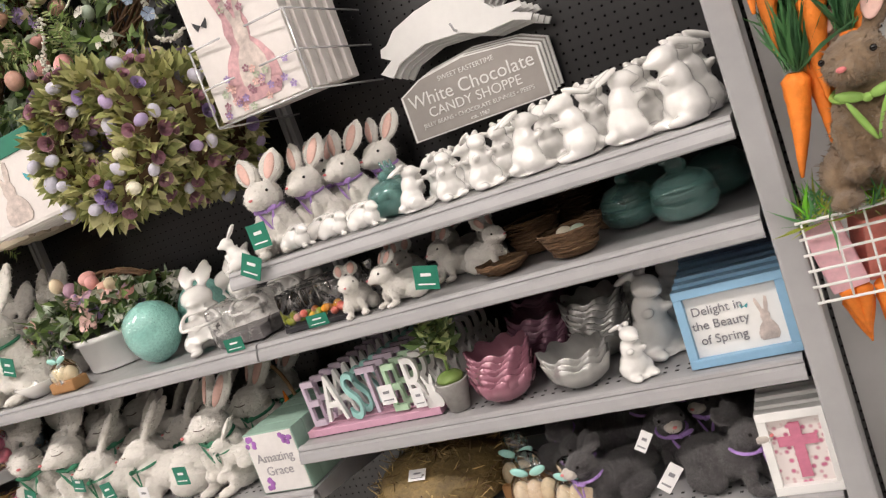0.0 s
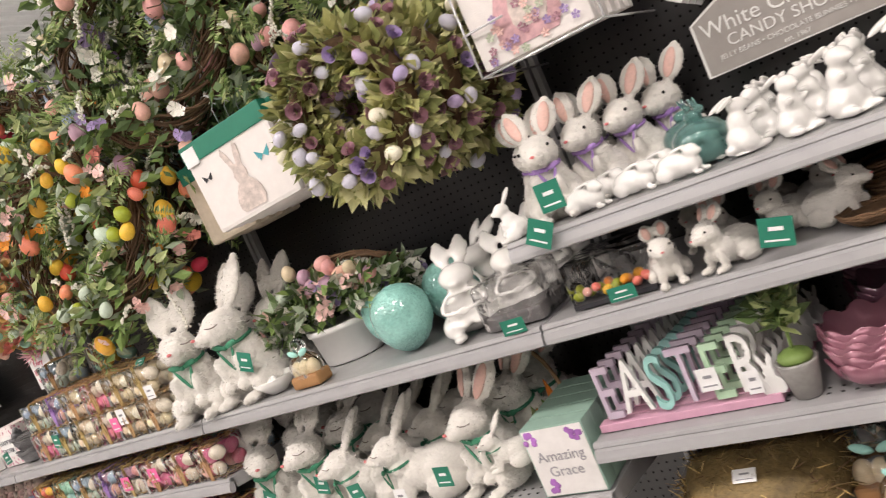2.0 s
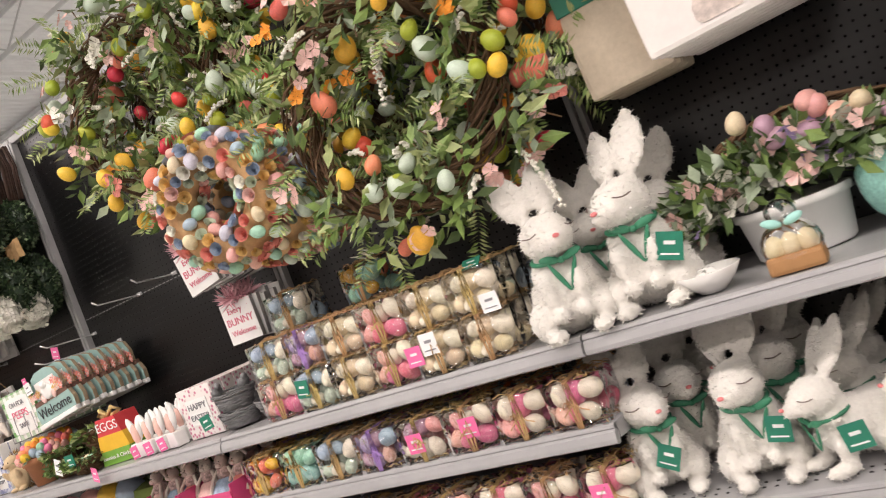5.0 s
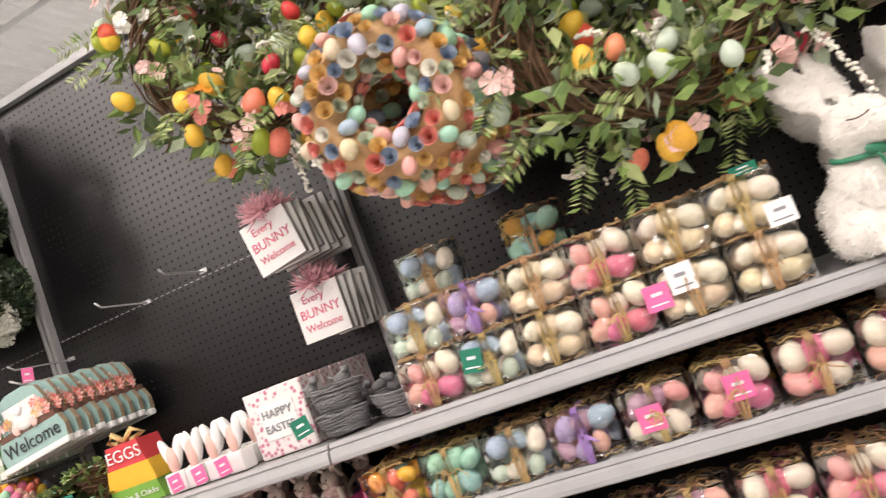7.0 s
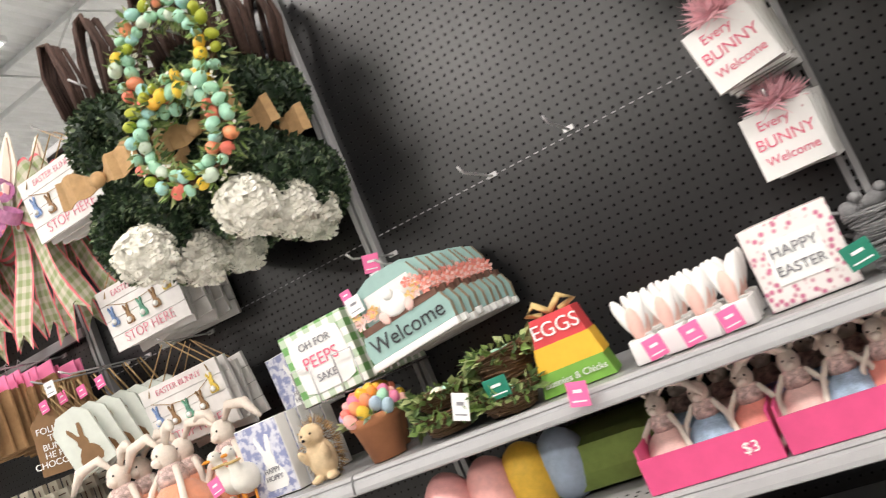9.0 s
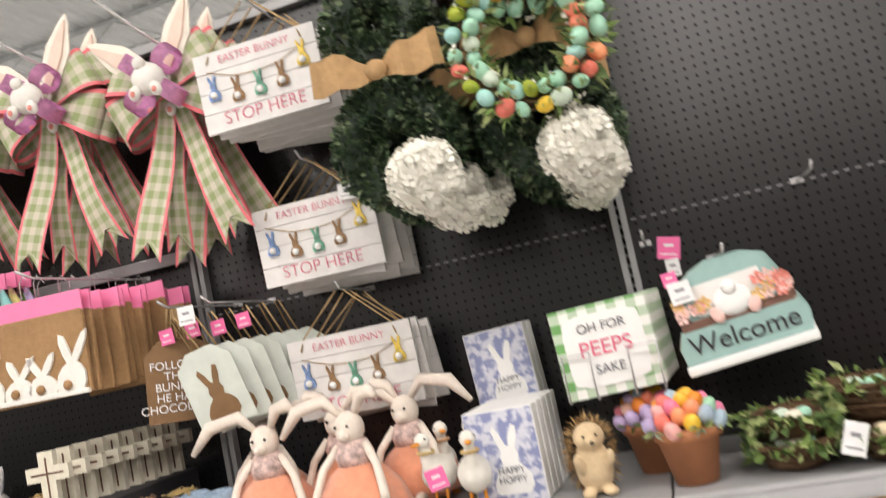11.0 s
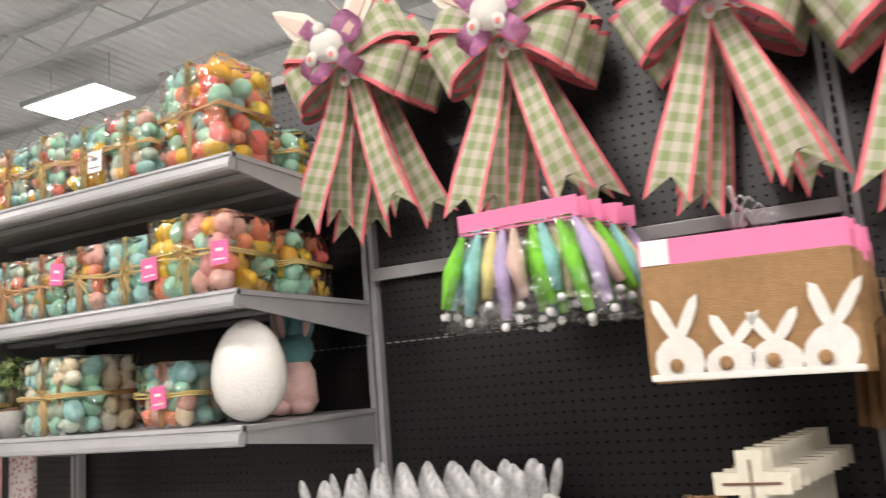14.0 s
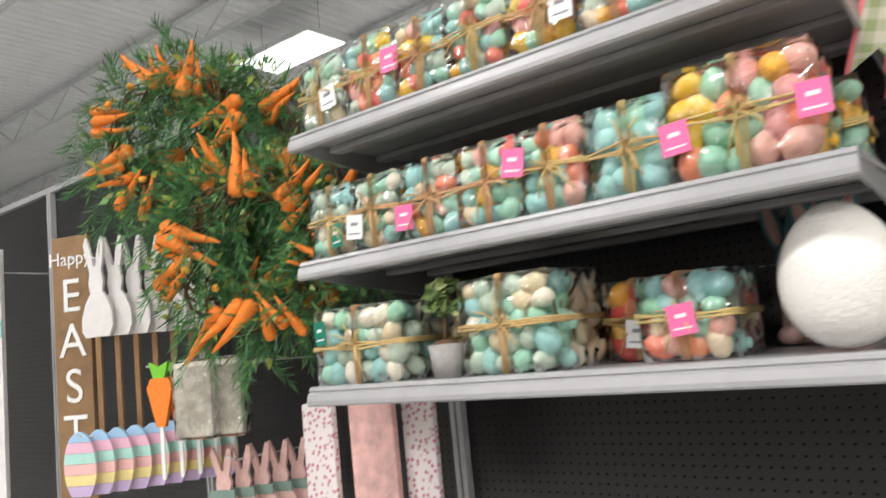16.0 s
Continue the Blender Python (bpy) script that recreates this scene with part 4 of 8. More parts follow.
green_card(-2.352, 1.482, 1.153, ry=18, w=0.055, h=0.06)
CERL = "glossy white ceramic rabbit standing with a basket"
put_rabbit(R_CER, -1.60, 1.56, 1.033, 0.27, 25, CERL)
put_rabbit(R_CER, -1.49, 1.62, 1.033, 0.25, 30, CERL)
put_rabbit(R_CER, -1.44, 1.76, 1.033, 0.27, 15, CERL)
put_rabbit(R_CER, -1.66, 1.80, 1.033, 0.27, -20, CERL)
put_rabbit(R_CER, -1.36, 1.78, 1.033, 0.17, 0, CERL)
BIGEGG = egg_mesh("ceramic_egg", TEAL, 56, 40)
for v in BIGEGG.vertices:
    v.co += v.co.normalized() * (0.016 * abs(noise.noise(v.co * 5.5)) + 0.006 * noise.noise(v.co * 14))
for x, y, rz in ((-1.805, 1.555, 0), (-1.93, 1.67, 40), (-1.74, 1.72, 90)):
    solo("ceramic_egg", BIGEGG, None, "large turquoise glazed ceramic egg with raised pattern", "ceramic egg", pose(x, y, 1.033 + 0.09, 180, 4, rz) @ Matrix.Diagonal((0.205, 0.205, 0.182, 1)), "turquoise eggs")


def planter(x, y, z):
    rng = random.Random(31)
    t = thing("floral_planter", "white wooden planter overflowing with greenery, pastel eggs and lilac flowers", "planter", pose(x, y, z) @ Matrix.Scale(1.28, 4))
    bm = B()
    lathe(bm, [(0.001, 0.0), (0.092, 0.0), (0.098, 0.004), (0.112, 0.075), (0.120, 0.077), (0.121, 0.090), (0.112, 0.091), (0.104, 0.06), (0.001, 0.055)], 28)
    for v in bm.verts:
        v.co.y *= 0.66
        v.co.x *= 0.8
    part("pot", bm, WHITE, t, "whitewashed pot")
    bm = B()
    for q in range(18):
        pts = []
        off, ph = rng.uniform(0.0, 0.03), rng.uniform(0, 6)
        for i in range(13):
            u = i / 12 * 2 - 1
            pts.append((u * 0.22, -0.01 + math.sin(u * 5 + ph) * 0.02 + off, 0.15 + 0.07 * (1 - u * u) + math.cos(u * 7 + ph) * 0.012 + u * 0.03))
        tube(bm, pts, 0.003, 5)
    part("twig_arch", bm, TWIG, t)["kind"] = "stuff"
    pts = []
    for q in range(1300):
        u = rng.uniform(-1, 1)
        p = Vector((u * 0.24, rng.uniform(-0.09, 0.05), 0.095 + 0.07 * (1 - u * u) + rng.uniform(-0.05, 0.035) + u * 0.03))
        pts.append((p, Vector((u, rng.uniform(-1, 0.4), rng.uniform(-0.5, 1)))))
    leaves(t, pts, 0.042, rng, [LEAF[0], LEAF[1], LEAF[3], LEAF[0]], width=0.5)
    flowers_part(t, [(p, d) for p, d in rng.sample(pts, 190)], 0.02, ["lilac", "white", "white", "pink", "white"], rng)
    for q in range(11):
        u = rng.uniform(-0.8, 0.9)
        egg_part(t, rng.choice(["rose", "mauve", "cream", "sage"]), 0.042, (u * 0.22, -0.07, 0.15 + 0.06 * (1 - u * u) + rng.uniform(-0.02, 0.03)), None, rng)
    return t


planter(-2.14, 1.70, 1.033)
t = thing("bowl", "white ceramic bowl with a small rabbit inside", "bowl", pose(-2.31, 1.52, 1.033))
bm = B()
lathe(bm, [(0.028, 0), (0.05, 0.02), (0.068, 0.045), (0.065, 0.047), (0.045, 0.022), (0.01, 0.008)], 24)
part("dish", bm, CER, t)
part("rabbit", R_LOAF, None, t, m=pose(-0.01, 0, 0.012, 0, 0, 60) @ Matrix.Scale(0.09, 4))


def wrapped_basket(x, y, z, sc=1.0):
    rng = random.Random(33)
    t = thing("gift_basket", "small film-wrapped basket of sweets with a mint bow", "gift basket", pose(x, y, z) @ Matrix.Scale(sc, 4), group="gift baskets")
    bm = B()
    box(bm, (0, 0, 0.018), (0.105, 0.06, 0.036), bev=0.008)
    part("tray", bm, mat("kraft_tray", (0.42, 0.22, 0.09), 0.7), t)
    for i in range(3):
        egg_part(t, "cream", 0.05, (-0.03 + i * 0.03, -0.004, 0.05), (0, 0, 1), rng)
    bm = B()
    ell(bm, (0, 0, 0.05), (0.058, 0.036, 0.05))
    ell(bm, (0, 0, 0.115), (0.03, 0.012, 0.025))
    f = part("film", bm, FILM, t, "crinkled clear film")
    f.visible_shadow = False
    bm = B()
    for sx in (-1, 1):
        ell(bm, (sx * 0.02, -0.012, 0.098), (0.02, 0.006, 0.009), rot(0, sx * -20, 0))
    part("bow", bm, mat("mint_ribbon", (0.35, 0.68, 0.62), 0.4), t)
    return t


wrapped_basket(-2.135, 1.49, 1.033)

# lower shelf of plush rabbits
for i, (x, me, h, rz) in enumerate(((-2.57, R_PLUSH_G, 0.37, 25), (-2.35, R_PLUSH_H, 0.38, 12), (-2.14, R_PLUSH_S, 0.33, -50), (-1.94, R_PLUSH_S, 0.34, -60), (-1.72, R_PLUSH_E, 0.36, -14))):
    put_rabbit(me, x, 1.57, 0.623, h, rz, WHITE_PLUSH, "plush rabbit", "plush rabbits", "plush_rabbit")
    for j in range(2):
        put_rabbit(me, x + 0.05 + 0.03 * j, 1.71 + 0.12 * j, 0.623, h, rz - 8, WHITE_PLUSH, "plush rabbit", "plush rabbits", "plush_rabbit")
put_rabbit(R_PLUSH_S, -1.62, 1.50, 0.70, 0.16, -60, "small white plush rabbit held by a larger one", "plush rabbit", "plush rabbits", "plush_rabbit")
for x, y, z, ry in ((-2.522, 1.485, 0.719, 25), (-2.284, 1.49, 0.735, 10), (-2.15, 1.475, 0.70, -8), (-1.82, 1.46, 0.715, 4)):
    green_card(x, y, z, ry=ry, w=0.05, h=0.055)
white_card(-1.965, 1.44, 0.685, w=0.04, h=0.05, ry=5)


def gift_box(x, y, z, w, d, h, n, front, label, lines, ink, trim=None, rz=0, gap=0.002, dy=0.0, dz=0.0):
    """A file of flat box signs, one behind another."""
    for i in range(n):
        t = thing("box_sign", label, "box sign", pose(x + dy * i, y + i * (d + gap), z + dz * i, 0, 0, rz), group="box signs")
        bm = B()
        box(bm, (0, d / 2, h / 2), (w, d, h), bev=0.002)
        part("box", bm, trim or front, t)
        bm = B()
        box(bm, (0, -0.0012, h / 2), (w - 0.008, 0.002, h - 0.008))
        part("front_panel", bm, front, t)
        if i == 0:
            for s, size, zz in lines:
                letters(s, size, ink, t, 0, -0.0034, h * zz)
    return


FLORAL, nt_, b_ = nodes_of("floral_print_card")
tc_ = node(nt_, "ShaderNodeTexCoord")
vo_ = node(nt_, "ShaderNodeTexVoronoi", Scale=70.0)
link(nt_, tc_.outputs["Object"], vo_.inputs["Vector"])
rp_ = node(nt_, "ShaderNodeValToRGB")
rp_.color_ramp.elements[0].color, rp_.color_ramp.elements[0].position = (0.55, 0.14, 0.26, 1), 0.2
rp_.color_ramp.elements[1].color, rp_.color_ramp.elements[1].position = (0.80, 0.74, 0.72, 1), 0.46
e_ = rp_.color_ramp.elements.new(0.32)
e_.color = (0.62, 0.42, 0.44, 1)
link(nt_, vo_.outputs["Distance"], rp_.inputs[0])
link(nt_, rp_.outputs[0], b_.inputs["Base Color"])
MINT = mat("mint_card", (0.30, 0.46, 0.38), 0.6, 0, 0.15, 20)
MINT_D = mat("dusty_green_card", (0.22, 0.32, 0.27), 0.6, 0, 0.2, 20)
PLANK = mat("whitewashed_board", (0.76, 0.74, 0.72), 0.6, 0, 0.12, 25)
GREY_INK = mat("grey_ink", (0.20, 0.20, 0.22), 0.6)
VIOLET = mat("violet_print", (0.42, 0.16, 0.52), 0.6, 0, 0.4, 60)
gift_box(-1.465, 1.455, 0.623, 0.165, 0.055, 0.175, 5, PLANK, "white box sign with violet flowers and script lettering", [("Amazing", 0.036, 0.58), ("Grace", 0.036, 0.36)], mat("pale_script_ink", (0.36, 0.35, 0.37), 0.6), MINT)
bm = B()
rr = random.Random(3)
for cx, cz in ((0.055, 0.15), (-0.05, 0.03), (-0.065, 0.15)):
    for q in range(7):
        ell(bm, (-1.465 + cx + rr.uniform(-0.014, 0.014), 1.4525, 0.623 + cz + rr.uniform(-0.014, 0.014)), (0.008, 0.0015, 0.008), u=8, v=4)
solo("flower_print", bm, VIOLET, "violet flower print on the box sign", "print", kind="structure")

# basket with carrots beside the plush
t = thing("carrot_basket", "wicker basket with arched handle holding orange carrots", "basket", pose(-1.62, 1.72, 0.623))
bm = B()
lathe(bm, [(0.05, 0), (0.075, 0.05), (0.085, 0.09), (0.075, 0.09), (0.05, 0.02)], 18)
part("basket", bm, TWIG, t)
bm = B()
tube(bm, [(-0.08 * math.cos(a), 0, 0.09 + 0.2 * math.sin(a)) for a in [i * math.pi / 14 for i in range(15)]], 0.006, 6)
part("handle", bm, mat("willow", (0.33, 0.21, 0.10), 0.7, 0, 0.3, 60), t)
CARROT = mat("orange_carrot", (0.88, 0.24, 0.025), 0.7, 0, 0.2, 60, 0.4, 120)


def carrot_mesh(L=0.1, r=0.016, wound=False):
    bm = B()
    n = 14
    pts = [(0.012 * L * math.sin(i * 0.5), 0.012 * L * math.cos(i * 0.4), -L * i / n) for i in range(n + 1)]
    rad = [r * (0.55 if i == 0 else (1 - 0.88 * (i / n) ** 1.3)) * (1 + (0.07 if wound and i % 2 else 0)) for i in range(n + 1)]
    tube(bm, pts, rad, 9)
    return to_mesh("carrot", bm, CARROT)


CAR_S = carrot_mesh()
for q, (a, b) in enumerate(((-30, 0.0), (25, 0.03), (60, -0.03), (160, 0.05), (100, -0.05))):
    part("carrot", CAR_S, None, t, m=pose(b, -0.05 + 0.012 * q, 0.13 - 0.01 * q, 20, a, 0))
leaves(t, [((random.uniform(-0.07, 0.07), random.uniform(-0.06, 0.04), 0.1), (0, -0.4, 1)) for i in range(60)], 0.05, random.Random(4), LEAF[:3])

# tote prints on hangers and canvas stack
CANVAS = mat("white_canvas", (0.80, 0.76, 0.73), 0.8, 0, 0.06, 40, 0.2, 400)
PRINT = mat("faded_rabbit_print", (0.68, 0.59, 0.54), 0.8, 0, 0.5, 45)
PRINT_P = mat("pink_watercolour", (0.66, 0.40, 0.42), 0.8, 0, 0.4, 60)
BUTTER = mat("teal_butterfly_print", (0.08, 0.38, 0.42), 0.8)


def flat_rabbit(w, h):
    """Outline of a seated rabbit, about w by h, from its base."""
    return [(x * w, z * h) for x, z in ((-0.30, 0), (0.30, 0), (0.40, 0.10), (0.38, 0.26), (0.26, 0.38), (0.16, 0.44), (0.20, 0.54), (0.15, 0.64), (0.22, 0.80), (0.24, 0.95), (0.15, 0.98), (0.06, 0.82), (0.02, 0.68), (-0.04, 0.70), (-0.12, 0.86), (-0.22, 0.98), (-0.28, 0.90), (-0.20, 0.74), (-0.14, 0.62), (-0.18, 0.52), (-0.14, 0.42), (-0.28, 0.32), (-0.38, 0.18), (-0.38, 0.06))]


def motif(t, x, y, z, w, h, m, name="rabbit_print"):
    bm = B()
    prism(bm, [(x + a, z + b) for a, b in flat_rabbit(w, h)], y, y - 0.0012)
    part(name, bm, m, t)


def butterfly(t, x, y, z, s, m):
    bm = B()
    for sx in (-1, 1):
        prism(bm, [(x, z), (x + sx * s, z + s * 0.7), (x + sx * s * 0.9, z + 0.1 * s), (x + sx * s * 0.6, z - s * 0.5)], y, y - 0.001)
    part("butterfly_print", bm, m, t)


for i in range(7):
    t = thing("hanging_tote", "white printed cushion cover with green header on a hanger", "textile", pose(-2.107 + i * 0.006, 1.56 + i * 0.042, 1.53, 0, -3, 6), group="hanging textiles")
    bm = B()
    box(bm, (0, 0, 0.11), (0.32, 0.03, 0.23), bev=0.012)
    part("cloth", bm, CANVAS, t)
    bm = B()
    box(bm, (0, -0.002, 0.235), (0.322, 0.036, 0.055), bev=0.003)
    part("header", bm, TAG_G, t, "green header card")
    bm = B()
    tube(bm, [(0, 0, 0.26), (0, 0, 0.31), (0.012, 0, 0.325), (0.02, 0, 0.315)], 0.0016, 5)
    part("hanger", bm, CHROME, t)
    if i == 0:
        motif(t, 0.0, -0.0165, 0.015, 0.13, 0.19, PRINT)
        butterfly(t, 0.10, -0.0165, 0.13, 0.025, BUTTER)
        butterfly(t, -0.11, -0.0165, 0.15, 0.018, INK)
        bm = B()
        box(bm, (-0.13, -0.021, 0.225), (0.05, 0.002, 0.05))
        part("label", bm, TAG_W, t)
hook(-2.12, 1.86, 0.40)
for i in range(4):
    t = thing("hanging_tote", "cream printed cushion cover with green header on a hanger", "textile", pose(-2.345, 1.66 + i * 0.06, 1.515, 0, -2, 4), group="hanging textiles")
    bm = B()
    box(bm, (0, 0, 0.10), (0.2, 0.035, 0.22), bev=0.012)
    part("cloth", bm, mat("ecru_cloth", (0.55, 0.47, 0.36), 0.85, 0, 0.15, 60), t)
    bm = B()
    box(bm, (0, -0.002, 0.22), (0.2, 0.04, 0.05), bev=0.003)
    part("header", bm, TAG_G, t, "green header card")

for i in range(5):
    t = thing("canvas_print", "white canvas print of a rabbit with flowers in a wire rack", "picture", pose(-1.185 + i * 0.004, 1.58 + i * 0.052, 1.585 + i * 0.003, 0, 0, 4), group="canvas prints")
    bm = B()
    box(bm, (0, 0.022, 0.18), (0.265, 0.044, 0.36), bev=0.003)
    part("canvas", bm, CANVAS, t)
    if i == 0:
        motif(t, 0.0, -0.001, 0.02, 0.2, 0.34, PRINT_P)
        motif(t, 0.01, -0.0025, 0.05, 0.11, 0.25, PRINT)
        butterfly(t, -0.09, -0.001, 0.24, 0.022, INK)
        butterfly(t, 0.09, -0.001, 0.26, 0.02, INK)
        bm = B()
        rr = random.Random(8)
        for q in range(46):
            x0, z0 = rr.uniform(-0.12, 0.12), rr.gauss(0.05, 0.03) if q < 30 else rr.gauss(0.30, 0.025)
            if q >= 30:
                x0 = rr.gauss(0.01, 0.03)
            flower(bm, (x0, -0.003, max(0.01, z0)), (0, -1, 0), 0.011, rr.randrange(4), rr)
        part("flower_print", bm, [PETAL[c] for c in ("pink", "lilac", "sage", "mauve")], t)["kind"] = "stuff"
t = thing("wire_rack", "chrome wire display rack on the pegboard", "rack", pose(-1.175, 1.57, 1.575))
bm = B()
for z in (0.0, 0.1, 0.2):
    tube(bm, [(-0.16, -0.005, z), (-0.145, -0.012, z), (-0.05, -0.012, z)] if z else [(-0.15, -0.012, z), (0.15, -0.012, z)], 0.003, 5)
    tube(bm, [(0.15, 0.37, z), (0.15, -0.012, z), (0.03, -0.012, z)], 0.003, 5)
for x in (-0.15, 0.15):
    tube(bm, [(x, -0.012, 0.0), (x, -0.012, 0.2)], 0.003, 5)
    tube(bm, [(x, 0.37, 0.0), (x, -0.012, 0.0)], 0.003, 5)
part("wire_frame", bm, CHROME, t)

# ======== the first bay ========
# top shelf
CER_S = "small glossy white ceramic rabbit"
rr = random.Random(12)
xs = [(-0.86, .12), (-0.765, .125), (-0.675, .14), (-0.565, .15), (-0.455, .16), (-0.345, .165), (-0.235, .185)]
for i, (x, h) in enumerate(xs):
    put_rabbit(R_CER2, x, 1.535, 1.225, h * 1.17, rr.choice((-70, -50, 40, 130)), CER_S, group="ceramic rabbits")
    for j in range(2):
        put_rabbit(R_CER2, x + 0.02, 1.65 + 0.11 * j, 1.225, h * 1.2, rr.uniform(-50, 50), CER_S, group="ceramic rabbits")
for x, y in ((-1.19, 1.50), (-1.08, 1.51), (-0.98, 1.49)):
    put_rabbit(R_LOAF, x, y + 0.01, 1.225, 0.135, 66, "low white ceramic rabbit dish", group="ceramic rabbits")
    put_rabbit(R_LOAF, x + 0.02, y + 0.10, 1.225, 0.13, 75, "low white ceramic rabbit dish", group="ceramic rabbits")
put_rabbit(R_CER1, -1.355, 1.47, 1.225, 0.13, -60, CER_S, group="ceramic rabbits")
for x, y, rz in ((-1.27, 1.56, 14), (-1.20, 1.67, -6), (-1.345, 1.68, 20), (-1.12, 1.75, -12), (-1.24, 1.82, 0), (-1.05, 1.84, -16)):
    put_rabbit(R_PLUSH_P, x, y, 1.225, 0.275, rz, "white plush rabbit with pink ears and lilac ribbon", "plush rabbit", "plush rabbits", "plush_rabbit")
green_card(-1.217, 1.41, 1.292, w=0.056, h=0.06)
green_card(-1.268, 1.405, 1.228, w=0.056, h=0.058, ry=30)


def glass_jar(x, y, z, s=1.0, rz=0):
    t = thing("glass_jar", "sea-green glass egg jar with a rabbit lid", "jar", pose(x, y, z, 0, 0, rz) @ Matrix.Scale(s, 4), group="glass jars")
    bm = B()
    lathe(bm, [(0.03, 0), (0.06, 0.012), (0.072, 0.035), (0.07, 0.05)], 24)
    part("dish", bm, TEAL_GL, t)
    bm = B()
    lathe(bm, [(0.07, 0.05), (0.066, 0.075), (0.05, 0.095), (0.02, 0.106), (0.0005, 0.108)], 24)
    part("lid", bm, TEAL_GL, t)
    bm = B()
    ell(bm, (0, 0, 0.115), (0.018, 0.026, 0.016))
    ell(bm, (0, -0.026, 0.128), (0.011, 0.012, 0.011))
    ell(bm, (0.006, -0.016, 0.145), (0.004, 0.004, 0.015), rot(-20, 10, 0))
    ell(bm, (-0.006, -0.016, 0.145), (0.004, 0.004, 0.015), rot(-20, -10, 0))
    part("rabbit_knob", bm, TEAL_GL, t)
    return t


glass_jar(-0.95, 1.60, 1.225, 0.85, 60)
glass_jar(-1.01, 1.75, 1.225, 0.85, 60)
for x, y, s in ((-0.29, 1.58, 1.0), (-0.42, 1.66, 0.95), (-0.23, 1.76, 1.0), (-0.38, 1.82, 1.0)):
    glass_jar(x, y, 1.033, s, x * 400)


def bird_nest(x, y, z, r, m=TWIG, eggs=0, cols=("sage", "white"), seed=0, h=None, ivy=0, rz=0):
    rng = random.Random(seed)
    h = h or r * 0.9
    t = thing("nest", "woven brown twig nest" + (" holding pale eggs" if eggs else ""), "nest", pose(x, y, z, 0, 0, rz), group="twig nests")
    bm = B()
    for q in range(46):
        k = rng.random()
        rad, zz = r * (0.62 + 0.38 * k), 0.008 + (h - 0.012) * k
        a0, span = rng.uniform(0, 6.28), rng.uniform(2.5, 5)
        tl, ph = rng.uniform(-0.12, 0.12) * h, rng.uniform(0, 6.28)
        pts = [((rad + rng.uniform(-0.06, 0.06) * r) * math.cos(a0 + span * i / 14), (rad + rng.uniform(-0.05, 0.05) * r) * math.sin(a0 + span * i / 14), max(0.003, zz + tl * math.sin(a0 + span * i / 14 + ph) + rng.uniform(-0.002, 0.002))) for i in range(15)]
        tube(bm, pts, rng.uniform(0.0016, 0.0032), 4)
    part("woven_twig", bm, m, t)["kind"] = "stuff"
    bm = B()
    lathe(bm, [(0.02, 0.002), (r * 0.62, 0.004), (r * 0.86, h * 0.7), (r * 0.7, h * 0.7), (r * 0.5, h * 0.35), (0.004, h * 0.3)], 18)
    part("lining", bm, m, t)
    for i in range(eggs):
        a = i * 2.4
        egg_part(t, cols[i % len(cols)], 0.036, (math.cos(a) * r * 0.28, math.sin(a) * r * 0.28 - 0.01, h * 0.8), (1, 0.3, 0.4), rng)
    if ivy:
        pts = [(Vector((math.cos(a) * r * 0.95, math.sin(a) * r * 0.95, h * rng.uniform(0.5, 1.05))), Vector((math.cos(a), math.sin(a), rng.uniform(-0.3, 1)))) for a in [rng.uniform(0, 6.28) for i in range(ivy)]]
        leaves(t, pts, 0.03, rng, LEAF[:3], name="ivy", width=0.6)
    return t


bird_nest(-0.53, 1.52, 1.033, 0.07, eggs=2, seed=1)
bird_nest(-0.66, 1.67, 1.033, 0.075, seed=2, h=0.09)
bird_nest(-0.47, 1.72, 1.033, 0.07, eggs=2, seed=3)
bird_nest(-0.70, 1.52, 1.033, 0.06, seed=4, h=0.03)
bird_nest(-0.58, 1.82, 1.033, 0.08, seed=5, h=0.13)
for x, y, rz in ((-1.08, 1.50, 20), (-0.955, 1.51, -30), (-0.99, 1.64, 10), (-0.86, 1.63, -20), (-0.80, 1.72, 30), (-1.06, 1.74, 0), (-0.9, 1.8, -20), (-0.76, 1.60, 60)):
    put_rabbit(R_SMALL, x, y, 1.033, 0.17, rz, "small fluffy white rabbit ornament", "rabbit ornament", "fluffy rabbits", "rabbit_ornament")
green_card(-0.848, 1.432, 1.085, w=0.06, h=0.055, ry=12)
t = thing("egg_box", "clear plastic box with a row of small bright eggs", "egg box", pose(-1.2, 1.50, 1.033))
bm = B()
box(bm, (0, 0.07, 0.05), (0.2, 0.18, 0.10), bev=0.004)
part("film", bm, FILM, t, "clear plastic lid").visible_shadow = False
bm = B()
box(bm, (0, 0.05, 0.006), (0.19, 0.16, 0.010))
part("tray", bm, INK, t, "black tray")
rr = random.Random(9)
for i in range(16):
    egg_part(t, rr.choice(["coral", "yellow", "rose", "lime", "orange"]), 0.026, (-0.085 + (i % 8) * 0.023, -0.008 + (i // 8) * 0.02, 0.024 + (i % 3) * 0.006), None, rr)
green_card(-1.165, 1.434, 1.055, w=0.06, h=0.03)
t = thing("wrapped_tray", "film-wrapped grey tray on the shelf", "tray", pose(-1.45, 1.52, 1.033))
bm = B()
box(bm, (0, 0.03, 0.02), (0.15, 0.14, 0.036), bev=0.008)
part("tray", bm, mat("smoked_grey_tray", (0.16, 0.15, 0.15), 0.4, 0, 0.3, 30), t)
bm = B()
box(bm, (0, 0.03, 0.06), (0.17, 0.16, 0.12), bev=0.02)
part("film", bm, FILM, t, "crinkled clear film").visible_shadow = False
green_card(-1.43, 1.43, 1.05, w=0.06, h=0.035)

